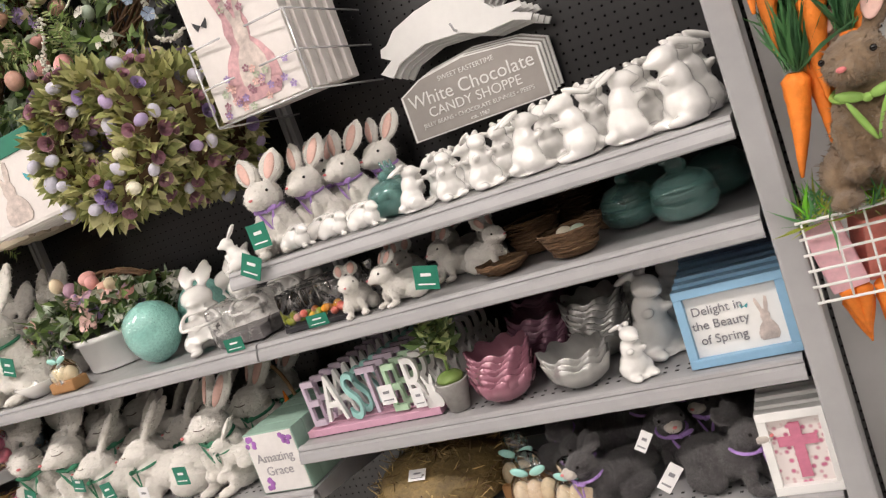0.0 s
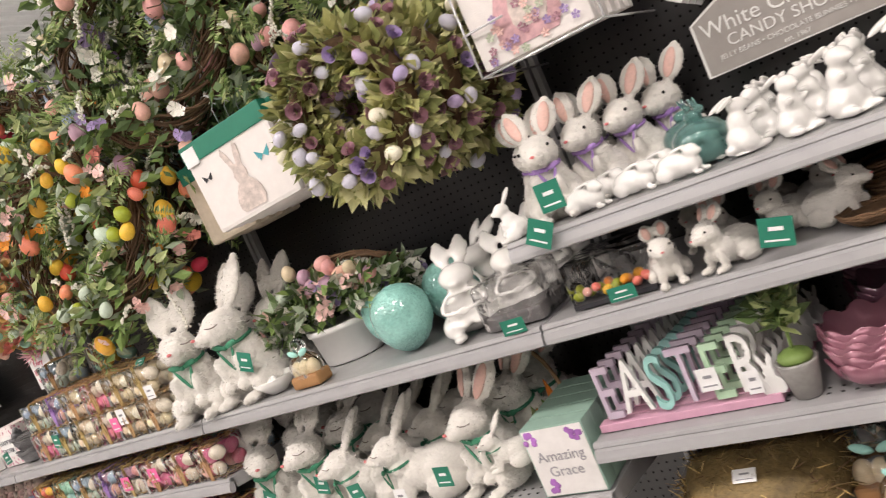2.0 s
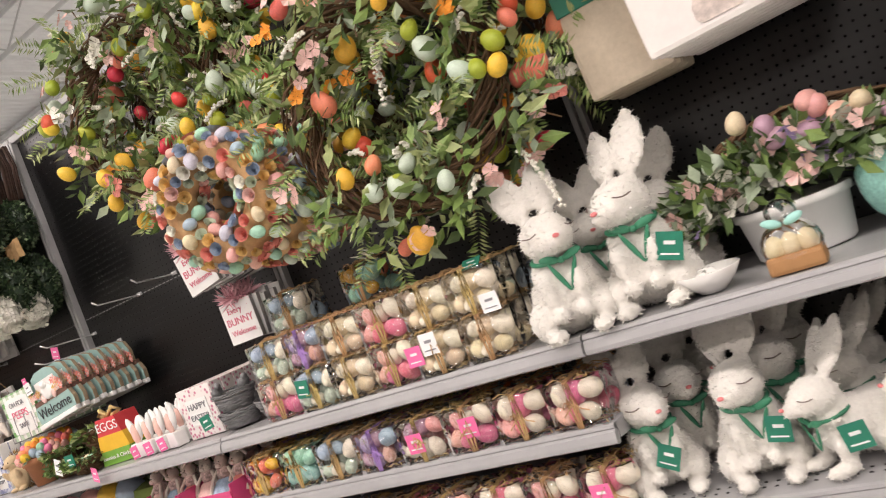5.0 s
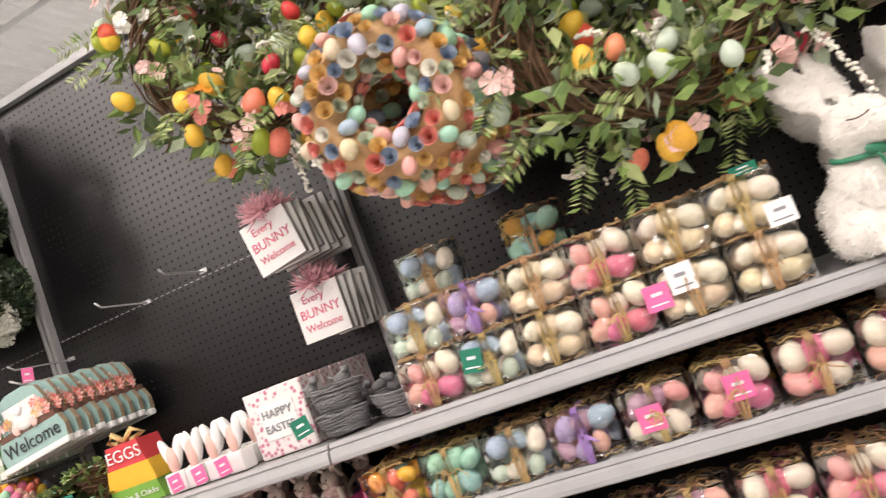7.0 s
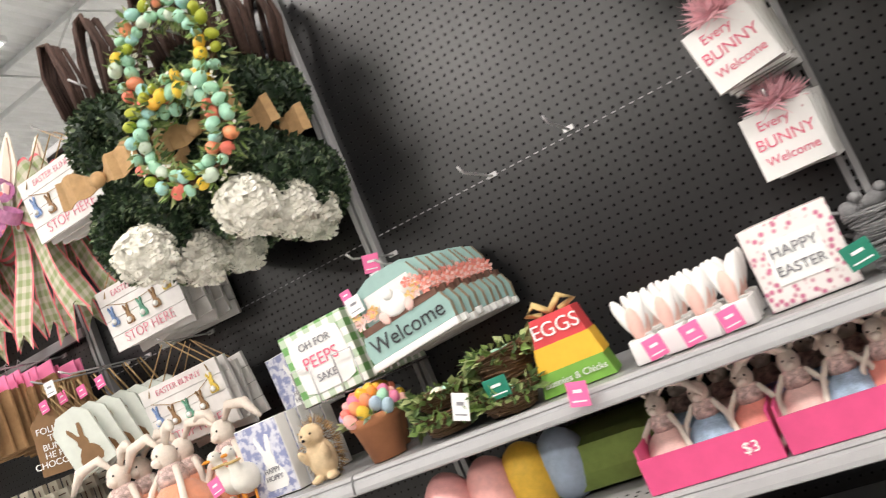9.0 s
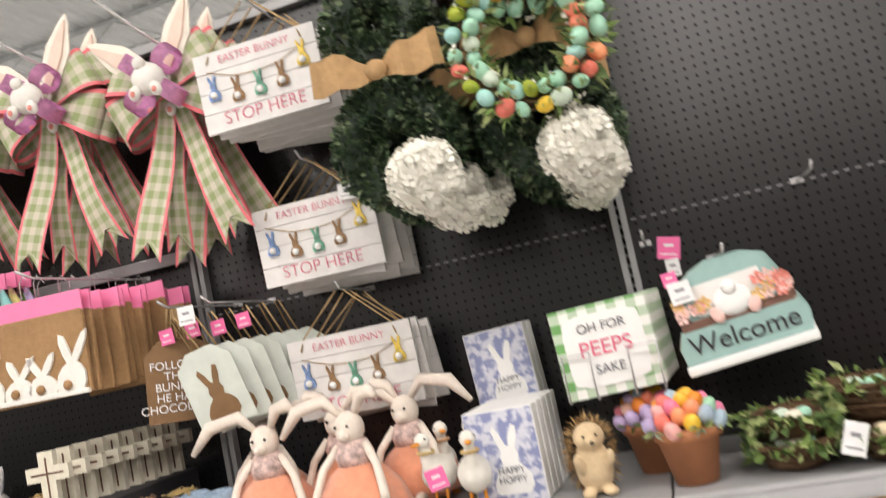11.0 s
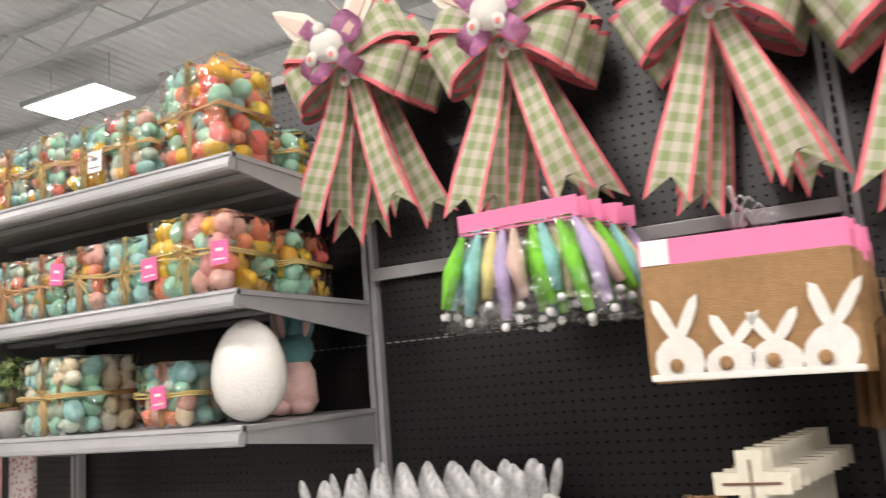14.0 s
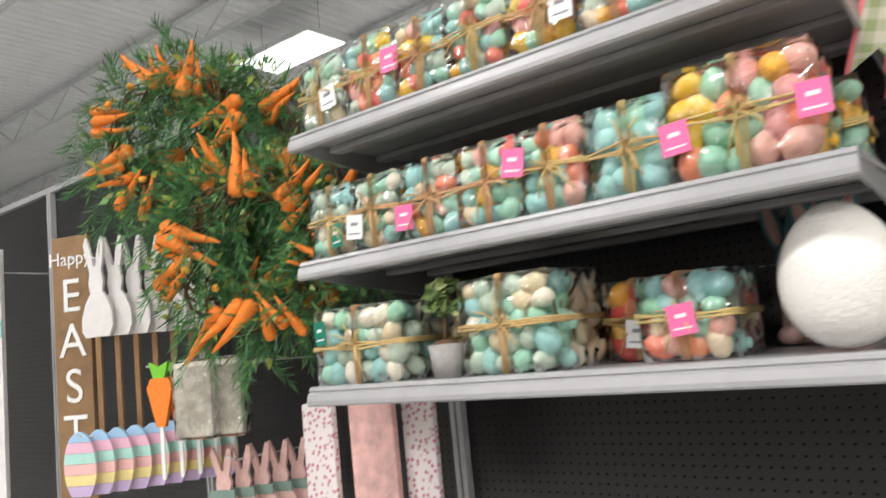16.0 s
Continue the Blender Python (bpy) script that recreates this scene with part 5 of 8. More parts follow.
# third shelf: word signs, pot, flower bowls, rabbits, framed signs
LIL = mat("pale_lilac_paint", (0.55, 0.46, 0.56), 0.6, 0, 0.08, 40)
AQ = mat("aqua_paint", (0.32, 0.60, 0.56), 0.6, 0, 0.08, 40)
PGR = mat("pale_green_paint", (0.46, 0.66, 0.46), 0.6, 0, 0.08, 40)
PKB = mat("pink_base_paint", (0.68, 0.38, 0.50), 0.6, 0, 0.1, 40)
GLYPHS = [text_mesh(c, 0.15, m) for c, m in zip("EASTER", (LIL, WHITE, AQ, LIL, PGR, WHITE))]
for me in GLYPHS:
    zs = [v.co.z for v in me.vertices]
    for v in me.vertices:
        v.co.z = 0.012 if v.co.z > 0 else 0.0
for i in range(10):
    t = thing("word_sign", "painted wooden EASTER letters standing on a pink base", "word sign", pose(-1.16 + i * 0.006, 1.50 + i * 0.04, 0.745), group="word signs")
    bm = B()
    box(bm, (0, 0, 0.009), (0.40, 0.035, 0.018), bev=0.002)
    part("base", bm, PKB, t)
    for k, me in enumerate(GLYPHS):
        part("letter", me, None, t, m=pose(-0.155 + k * 0.062, 0.0, 0.018 + 0.062 + (0.006 if k % 2 else 0), 90, 0, 0) @ Matrix.Diagonal((0.66, 1.2, 1, 1)))
    motif(t, 0.19, -0.01, 0.016, 0.06, 0.09, WHITE, "rabbit_cutout")
white_card(-1.084, 1.478, 0.822, w=0.042, h=0.05)
white_card(-1.0, 1.475, 0.80, w=0.03, h=0.05)
t = thing("potted_topiary", "mossy green topiary in a small grey pot", "potted plant", pose(-0.915, 1.50, 0.745))
bm = B()
lathe(bm, [(0.026, 0), (0.04, 0.07), (0.042, 0.075), (0.036, 0.075), (0.03, 0.05)], 20)
part("pot", bm, mat("grey_cement", (0.36, 0.35, 0.33), 0.8, 0, 0.2, 60), t)
bm = B()
ell(bm, (0, 0, 0.08), (0.034, 0.034, 0.018))
tube(bm, [(0, 0, 0.08), (0.004, 0, 0.15)], 0.004, 6)
part("moss", bm, LEAF[1], t)
leaves(t, [((random.uniform(-0.03, 0.03), random.uniform(-0.03, 0.03), random.uniform(0.15, 0.22)), (random.gauss(0, 1), random.gauss(0, 1), 0.5)) for i in range(120)], 0.045, random.Random(6), LEAF[:3], width=0.6)


def flower_bowls(x, y, z, n, m, seed, r=0.075):
    """A stack of petal-edged bowls."""
    for i in range(n):
        t = solo_bowl(m, r)
        t.matrix_basis = pose(x + random.Random(seed + i).uniform(-0.004, 0.004), y, z + i * 0.0135, 0, 0, seed * 17 + i * 7)


def solo_bowl(m, r):
    bm = B()
    seg = 40
    prof = [(0.45, 0.0), (0.66, 0.008), (0.90, 0.026), (1.04, 0.048)]
    rows = []
    for k, (q, zz) in enumerate(prof):
        rows.append([bm.verts.new((math.cos(a) * r * q * (1 + 0.05 * math.cos(8 * a) * k / 3), math.sin(a) * r * q * (1 + 0.05 * math.cos(8 * a) * k / 3), zz + (0.017 * abs(math.cos(4 * a)) ** 1.1 if k == 3 else 0))) for a in [i * math.tau / seg for i in range(seg)]])
    inner = []
    for k, (q, zz) in enumerate(prof):
        inner.append([bm.verts.new((v.co.x * 0.95, v.co.y * 0.95, v.co.z + (0.004 if k < 3 else 0))) for v in rows[k]])
    for grid, flip in ((rows, False), (inner, True)):
        for a, b in zip(grid, grid[1:]):
            for i in range(seg):
                f = bm.faces.new((a[i], a[(i + 1) % seg], b[(i + 1) % seg], b[i]))
                f.smooth = True
    for i in range(seg):
        bm.faces.new((rows[3][i], rows[3][(i + 1) % seg], inner[3][(i + 1) % seg], inner[3][i]))
    bm.faces.new(rows[0])
    bm.faces.new(inner[0])
    return solo("flower_bowl", bm, m, "flower-shaped pearly " + ("rose pink" if m is ROSEG else "silver grey" if m is SILVG else "plum") + " bowl in a stack", "bowl", group="flower bowls")


ROSEG = mat("rose_pearl_glaze", (0.30, 0.125, 0.17), 0.25, 0.35, 0.15, 25, coat=0.5)
SILVG = mat("silver_pearl_glaze", (0.36, 0.36, 0.345), 0.25, 0.4, 0.15, 25, coat=0.5)
PLUMG = mat("plum_pearl_glaze", (0.17, 0.07, 0.11), 0.25, 0.35, 0.15, 25, coat=0.5)
flower_bowls(-0.785, 1.515, 0.745, 6, ROSEG, 1)
flower_bowls(-0.61, 1.515, 0.745, 3, SILVG, 2)
flower_bowls(-0.73, 1.69, 0.745, 7, PLUMG, 3)
flower_bowls(-0.58, 1.68, 0.745, 8, SILVG, 4)
flower_bowls(-0.76, 1.83, 0.745, 8, PLUMG, 5)
for x, y, h, me in ((-0.475, 1.49, 0.155, R_CER2), (-0.44, 1.61, 0.25, R_CER2), (-0.40, 1.74, 0.25, R_CER2), (-0.50, 1.78, 0.25, R_CER2), (-0.37, 1.86, 0.22, R_CER2)):
    put_rabbit(me, x, y, 0.745, h, 40, CER_S, group="ceramic rabbits")
BLUEF = mat("powder_blue_frame", (0.26, 0.47, 0.66), 0.5, 0, 0.1, 30)
NAVY = mat("slate_blue_frame", (0.10, 0.16, 0.25), 0.5, 0, 0.1, 30)


def framed(x, y, z, w, h, m, n, lines, ink, label, d=0.034, panel=None):
    for i in range(n):
        t = thing("framed_sign", label, "framed sign", pose(x + i * 0.002, y + i * (d + 0.003), z + i * 0.004, -5 if i == 0 else -4, 0, 0), group="framed signs")
        bw = 0.018
        for s, c in (((w, d, bw), (0, d / 2, bw / 2)), ((w, d, bw), (0, d / 2, h - bw / 2)), ((bw, d - 0.002, h - 2 * bw), (-w / 2 + bw / 2, d / 2, h / 2)), ((bw, d - 0.002, h - 2 * bw), (w / 2 - bw / 2, d / 2, h / 2))):
            bm = B()
            box(bm, c, s, bev=0.0015)
            part("frame_side", bm, m, t)
        bm = B()
        box(bm, (0, d * 0.6, h / 2), (w - 2 * bw, 0.004, h - 2 * bw))
        part("panel", bm, panel or WHITE, t)
        if i == 0:
            for s, size, xx, zz in lines:
                letters(s, size, ink, t, xx, d * 0.6 - 0.0035, h * zz)
            yield t


for t in framed(-0.255, 1.465, 0.745, 0.215, 0.165, BLUEF, 5, [("Delight in", 0.026, -0.03, 0.68), ("the Beauty", 0.026, -0.03, 0.50), ("of Spring", 0.026, -0.03, 0.31)], GREY_INK, "powder blue framed sign with script and a rabbit drawing"):
    motif(t, 0.055, 0.018, 0.03, 0.05, 0.09, PRINT)
    butterfly(t, 0.022, 0.018, 0.105, 0.008, BUTTER)
gift_box(-0.25, 1.66, 0.745, 0.215, 0.03, 0.20, 5, NAVY, "slate blue framed sign stacked at the back of the shelf", [], INK)
CROSSP = mat("dusty_pink_cross", (0.62, 0.20, 0.30), 0.7, 0, 0.2, 40)
for t in framed(-0.208, 1.45, 0.453, 0.135, 0.175, WHITE, 4, [], INK, "white framed sign with a pink cross on floral paper", d=0.03, panel=FLORAL):
    bm = B()
    box(bm, (0, 0.013, 0.088), (0.022, 0.004, 0.115))
    part("cross_upright", bm, CROSSP, t)
    bm = B()
    box(bm, (0, 0.0125, 0.108), (0.075, 0.004, 0.02))
    part("cross_bar", bm, CROSSP, t)

# bottom shelf of grey plush and a gold nest
for i, (x, y, h, rz) in enumerate(((-0.36, 1.53, 0.27, 60), (-0.50, 1.68, 0.28, 20), (-0.62, 1.52, 0.26, -40), (-0.75, 1.60, 0.26, 50), (-0.38, 1.76, 0.28, -20), (-0.62, 1.78, 0.28, 70), (-0.78, 1.78, 0.27, 0), (-0.50, 1.86, 0.30, 30))):
    put_rabbit(R_GREY, x, y, 0.453, h, rz, "dark grey plush rabbit with lilac ribbon", "plush rabbit", "plush rabbits", "plush_rabbit")
wrapped_basket(-0.80, 1.50, 0.453, 1.15)
wrapped_basket(-0.69, 1.47, 0.453, 1.05)
wrapped_basket(-0.86, 1.60, 0.453, 1.2)
white_card(-0.47, 1.44, 0.53, w=0.03, h=0.07, ry=40)
white_card(-0.50, 1.44, 0.62, w=0.025, h=0.05, ry=35)
GOLDW = mat("gold_wicker", (0.21, 0.145, 0.055), 0.6, 0, 0.5, 90, 0.8, 90)
t = thing("straw_dome", "domed straw nest basket in gold and brown", "basket", pose(-1.10, 1.63, 0.453) @ Matrix.Diagonal((1, 1, 0.84, 1)))
bm = B()
lathe(bm, [(0.12, 0.0), (0.175, 0.03), (0.185, 0.08), (0.165, 0.13), (0.115, 0.165), (0.05, 0.18), (0.001, 0.183)], 30)
part("shell", bm, GOLDW, t)
rng = random.Random(77)
bm = B()
for q in range(150):
    k = rng.random()
    a0, span, el = rng.uniform(0, 6.28), rng.uniform(0.5, 1.6), rng.uniform(0.1, 1.35)
    pts = [(0.19 * math.cos(el + 0.2 * math.sin(i)) * math.cos(a0 + span * i / 7), 0.19 * math.cos(el + 0.2 * math.sin(i)) * math.sin(a0 + span * i / 7), 0.055 + 0.132 * math.sin(el + 0.2 * math.sin(i))) for i in range(8)]
    tube(bm, pts, rng.uniform(0.0012, 0.0026), 4)
part("straw_strand", bm, GOLDW, t)["kind"] = "stuff"
vs = []
for q in range(900):
    a, el = rng.uniform(0, math.tau), math.asin(rng.uniform(0.0, 1.0))
    d = Vector((math.cos(el) * math.cos(a), math.cos(el) * math.sin(a), math.sin(el)))
    vs.append((Vector((d.x * 0.184, d.y * 0.184, 0.055 + d.z * 0.128)), d * 0.25 + Vector((rng.gauss(0, 1), rng.gauss(0, 1), rng.gauss(0, 1)))))
leaves(t, vs, 0.05, rng, [STRAW, TWIG, GOLDW], name="loose_straw", width=0.07, spread=0.3)
white_card(-1.10, 1.50, 0.592, w=0.05, h=0.03, rx=-50)

# wall: chocolate shop sign and leaping rabbit
TAUPE = mat("taupe_sign_paint", (0.36, 0.335, 0.31), 0.6, 0, 0.1, 30)
for i in range(4):
    t = thing("wall_sign", "taupe candy shop sign with white lettering and border", "sign", pose(-0.748 + i * 0.006, 1.84 + i * 0.02, 1.372 + i * 0.006, 0, 0, 3), group="shop signs")
    o = [(-0.195, 0), (0.195, 0), (0.195, 0.125), (0.13, 0.155), (0.0, 0.17), (-0.13, 0.155), (-0.195, 0.125)]
    bm = B()
    prism(bm, o, 0, 0.012)
    part("border", bm, WHITE, t)
    bm = B()
    prism(bm, [(x * 0.965, 0.004 + z * 0.955) for x, z in o], -0.002, 0.002)
    part("field", bm, TAUPE, t)
    if i == 0:
        letters("SWEET EASTERTIME", 0.018, WHITE, t, 0, -0.0035, 0.138)
        letters("White Chocolate", 0.050, WHITE, t, 0, -0.0035, 0.100)
        letters("CANDY SHOPPE", 0.036, WHITE, t, 0, -0.0035, 0.062)
        letters("JELLY BEANS • CHOCOLATE BUNNIES • PEEPS", 0.0155, WHITE, t, 0, -0.0035, 0.034)
        letters("est. 1967", 0.015, WHITE, t, 0, -0.0035, 0.015)
LEAP = [(-0.22, 0.02), (-0.19, 0.0), (-0.16, 0.03), (-0.08, 0.055), (0.02, 0.05), (0.08, 0.03), (0.16, 0.035), (0.20, 0.02), (0.21, 0.035), (0.16, 0.055), (0.19, 0.06), (0.185, 0.075), (0.12, 0.078), (0.10, 0.10), (0.13, 0.125), (0.12, 0.15), (0.09, 0.16), (0.05, 0.20), (0.0, 0.215), (-0.01, 0.20), (0.04, 0.17), (0.0, 0.155), (-0.08, 0.14), (-0.15, 0.115), (-0.18, 0.085), (-0.20, 0.08), (-0.205, 0.06), (-0.18, 0.045)]
for i in range(4):
    bm = B()
    prism(bm, [(x, z) for x, z in LEAP], 0, 0.012)
    solo("rabbit_cutout", bm, WHITE, "white wooden cutout of a leaping rabbit", "cutout", pose(-0.745 + i * 0.008, 1.82 + i * 0.022, 1.545 - i * 0.006, 0, 2, 3), group="leaping rabbits")
hook(-0.73, 1.60, 0.16)

# ======== the bay with the empty pegboard ========
hook(-4.355, 1.615, 0.20)
hook(-4.60, 1.60, 0.22)
hook(-4.98, 1.53, 0.25)
pink_card(-4.93, 1.72, 1.50, w=0.05, h=0.05, ry=12)
white_card(-4.93, 1.715, 1.455, w=0.03, h=0.04)
RED_INK = mat("rose_red_ink", (0.72, 0.15, 0.24), 0.6)
PINK_RAF = mat("pink_raffia", (0.95, 0.56, 0.62), 0.6, 0, 0.2, 60)
EDGE = mat("grey_board_edge", (0.42, 0.41, 0.40), 0.7, 0, 0.2, 60)
for gx, gy, gz, tilt, n in ((-3.905, 1.675, 1.485, -9, 9), (-3.90, 1.76, 1.272, 0, 7)):
    for i in range(n):
        t = thing("bunny_sign", "small white Every Bunny Welcome sign with pink raffia bow", "sign", pose(gx + i * 0.004, gy + i * 0.024, gz + (0.004 * i if i % 2 else 0), 0, tilt + (i % 3) * 3, 4), group="bunny welcome signs")
        bm = B()
        box(bm, (0, 0.009, 0.07), (0.145, 0.016, 0.145), bev=0.002)
        part("board", bm, EDGE, t)
        bm = B()
        box(bm, (0, 0.0, 0.07), (0.143, 0.002, 0.143))
        part("face", bm, WHITE, t)
        if i == 0:
            letters("Every", 0.030, RED_INK, t, -0.01, -0.0022, 0.112)
            letters("BUNNY", 0.036, RED_INK, t, 0, -0.0022, 0.073)
            letters("Welcome", 0.028, RED_INK, t, 0, -0.0022, 0.034)
        if i < 4:
            rng = random.Random(i)
            leaves(t, [((rng.gauss(0, 0.01), -0.01, 0.15), (rng.uniform(-1, 1), rng.uniform(-0.6, 0.1), rng.uniform(-0.1, 0.9))) for q in range(110)], 0.055, rng, [PINK_RAF], name="raffia_bow", label="pink raffia bow", width=0.13, spread=1.0)
hook(-3.93, 1.655, 0.30)
hook(-3.90, 1.43, 0.24)

GREYT = mat("grey_resin_twig", (0.20, 0.20, 0.205), 0.7, 0, 0.35, 60, 0.5, 120)


def stone_nest(x, y, z, rz, seed):
    rng = random.Random(seed)
    t = thing("bird_nest_dish", "grey resin bird nest dish with two little birds", "nest", pose(x, y, z, 0, 0, rz), group="grey nests")
    bm = B()
    for q in range(34):
        k = rng.random()
        rad, zz = 0.068 * (0.68 + 0.34 * k), 0.005 + 0.055 * k
        a0, ph = rng.uniform(0, 6.28), rng.uniform(0, 6)
        tube(bm, [(rad * math.cos(a0 + 4.4 * i / 12), rad * math.sin(a0 + 4.4 * i / 12), zz + 0.004 * math.sin(3 * i / 4 + ph)) for i in range(13)], 0.0028, 4)
    part("woven_twig", bm, GREYT, t)["kind"] = "stuff"
    bm = B()
    lathe(bm, [(0.03, 0.001), (0.05, 0.006), (0.062, 0.052), (0.05, 0.05), (0.03, 0.02), (0.002, 0.018)], 18)
    part("bowl", bm, GREYT, t)
    for a in (0.6, 2.4):
        bm = B()
        p = Vector((math.cos(a) * 0.055, math.sin(a) * 0.055, 0.07))
        ell(bm, p, (0.016, 0.026, 0.016), rot(-15, 0, a * 57))
        ell(bm, p + Vector((0.004, -0.018, 0.018)), (0.011, 0.012, 0.011))
        ell(bm, p + Vector((-0.004, 0.03, 0.006)), (0.007, 0.022, 0.004), rot(20, 0, 10))
        part("bird", bm, GREYT, t)
    return t


for x, y, z, rz, sd in ((-3.81, 1.545, 1.033, 20, 1), (-3.81, 1.545, 1.088, 60, 2), (-3.665, 1.57, 1.033, -20, 3), (-3.77, 1.70, 1.033, 90, 4), (-3.66, 1.70, 1.033, 140, 5)):
    stone_nest(x, y, z, rz, sd)
green_card(-3.88, 1.465, 1.085, w=0.05, h=0.045, ry=-10)
gift_box(-3.972, 1.53, 1.033, 0.165, 0.05, 0.165, 7, FLORAL, "floral HAPPY EASTER gift box in a stack", [], GREY_INK, FLORAL, rz=2, dz=0.0)
t = thing("box_label", "white centre label lettered HAPPY EASTER", "label", pose(-3.972, 1.5265, 1.118, 0, 0, 2))
bm = B()
box(bm, (0, 0, 0), (0.10, 0.002, 0.085))
part("panel", bm, WHITE, t)
letters("HAPPY", 0.029, GREY_INK, t, 0, -0.0025, 0.018)
letters("EASTER", 0.027, GREY_INK, t, 0, -0.0025, -0.018)
TULIP = mat("white_pink_tulip", (0.82, 0.66, 0.64), 0.6, 0, 0.25, 30)


def tulip_rabbit(x, y, rz=0):
    t = thing("tulip_ornament", "white and pink felt rabbit-ear ornament on a small block", "ornament", pose(x, y, 1.033, 0, 0, rz), group="tulip ornaments")
    bm = B()
    box(bm, (0, 0, 0.025), (0.055, 0.045, 0.05), bev=0.004)
    part("block", bm, WHITE, t)
    for sx in (-1, 1):
        bm = B()
        ell(bm, (sx * 0.014, 0, 0.095), (0.014, 0.011, 0.046), rot(0, sx * 17, 0))
        part("ear", bm, WHITE, t)
    bm = B()
    ell(bm, (0, -0.010, 0.078), (0.015, 0.010, 0.036))
    part("lining", bm, PINK_IN, t, "pink felt lining")
    return t


for i in range(4):
    for j in range(3):
        tulip_rabbit(-4.30 + i * 0.065, 1.515 + j * 0.085, random.Random(i * 7 + j).uniform(-15, 15))
for i in range(3):
    pink_card(-4.27 + i * 0.075, 1.462, 1.06, w=0.04, h=0.042, ry=-8)
pink_card(-4.43, 1.40, 1.035, w=0.045, h=0.05, ry=10, rz=-10)

# little stacked-house gift box
t = thing("house_box", "red, yellow and green house-shaped gift box with ribbon", "gift box", pose(-4.468, 1.57, 1.033, 0, 0, 8))
for z0, z1, w, c in ((0, 0.05, 0.165, (0.18, 0.40, 0.06)), (0.05, 0.105, 0.150, (0.80, 0.48, 0.04)), (0.105, 0.165, 0.120, (0.66, 0.06, 0.07))):
    bm = B()
    prism(bm, [(-w / 2, z0), (w / 2, z0), (w / 2 - 0.012, z1), (-w / 2 + 0.012, z1)], -0.05, 0.05)
    part("tier", bm, mat(f"box_tier_{z0}", c, 0.5, 0, 0.1, 30), t)
letters("EGGS", 0.045, WHITE, t, 0, -0.053, 0.135)
letters("Bunnies & Chicks", 0.020, WHITE, t, 0, -0.053, 0.025)
bm = B()
for sx in (-1, 1):
    tube(bm, [(0, -0.03, 0.168), (sx * 0.03, -0.03, 0.195), (sx * 0.055, -0.02, 0.178), (sx * 0.02, -0.03, 0.166)], 0.008, 6)
part("bow", bm, STRAW, t)

# ivy nests, terracotta pot, hedgehog
bird_nest(-4.79, 1.545, 1.033, 0.08, eggs=3, cols=("mint", "sage", "white"), seed=21, ivy=150, h=0.055)
bird_nest(-4.785, 1.545, 1.09, 0.078, eggs=3, cols=("mint", "sage", "white"), seed=22, ivy=160, h=0.05)
bird_nest(-4.62, 1.515, 1.033, 0.082, eggs=3, cols=("mint", "cream"), seed=23, ivy=170, h=0.06)
bird_nest(-4.635, 1.60, 1.094, 0.08, eggs=3, cols=("mint", "sage"), seed=24, ivy=160, h=0.08)
bird_nest(-4.75, 1.70, 1.033, 0.08, seed=25, ivy=160, h=0.07)
green_card(-4.60, 1.432, 1.10, w=0.055, h=0.045)
white_card(-4.70, 1.44, 1.09, w=0.04, h=0.06, ry=20)
t = thing("egg_pot", "terracotta pot filled with pastel eggs and moss", "pot", pose(-4.98, 1.54, 1.033), group="egg pots")
TERRA = mat("terracotta", (0.42, 0.17, 0.075), 0.75, 0, 0.2, 20, 0.2, 120)
bm = B()
lathe(bm, [(0.042, 0), (0.060, 0.085), (0.067, 0.087), (0.069, 0.11), (0.058, 0.11), (0.052, 0.08)], 26)
part("pot", bm, TERRA, t)
rng = random.Random(51)
for i in range(30):
    a, k = i * 2.4, math.sqrt((i + 0.5) / 30)
    egg_part(t, rng.choice(["rose", "mint", "blue", "yellow", "coral", "pink", "orange", "lilac"]), 0.042, (math.cos(a) * 0.075 * k, math.sin(a) * 0.07 * k, 0.165 - 0.055 * k * k), (math.cos(a), math.sin(a), 1.2), rng)
leaves(t, [((0.07 * math.cos(a), 0.07 * math.sin(a), 0.11), (math.cos(a), math.sin(a), 0)) for a in [rng.uniform(0, 6.28) for i in range(50)]], 0.025, rng, LEAF)
copy_thing(t, pose(-5.05, 1.68, 1.033, 0, 0, 90))
CREAM = mat("cream_felt", (0.68, 0.52, 0.32), 0.9, 0, 0.2, 60, 0.4, 200)
BARK = mat("bark_spines", (0.26, 0.15, 0.06), 0.9, 0, 0.4, 60)
t = thing("hedgehog_ornament", "bristly straw hedgehog ornament standing on the shelf", "ornament", pose(-5.175, 1.545, 1.033, 0, 0, 12))
bm = B()
ell(bm, (0, 0, 0.055), (0.04, 0.036, 0.055))
ell(bm, (0, -0.012, 0.118), (0.033, 0.032, 0.03))
ell(bm, (0, -0.045, 0.112), (0.013, 0.018, 0.011))
for sx in (-1, 1):
    ell(bm, (sx * 0.022, -0.024, 0.008), (0.016, 0.022, 0.009))
    ell(bm, (sx * 0.03, -0.03, 0.07), (0.012, 0.012, 0.026), rot(30, sx * 15, 0))
part("body", blend(bm, 0.004, 3), CREAM, t)
vs = []
rng = random.Random(52)
while len(vs) < 700:
    d = Vector((rng.gauss(0, 1), rng.gauss(0.25, 1), rng.gauss(0, 1))).normalized()
    if d.y < 0.05:
        continue
    vs.append((Vector((d.x * 0.044, d.y * 0.038 + 0.004, 0.075 + d.z * 0.072)), d + Vector((0, 0.2, -0.3))))
leaves(t, vs, 0.022, rng, [BARK, BARK, STRAW], name="spine_cover", width=0.12, spread=0.3)
bm = B()
for sx in (-1, 1):
    ell(bm, (sx * 0.013, -0.042, 0.124), (0.003, 0.003, 0.003), u=6, v=5)
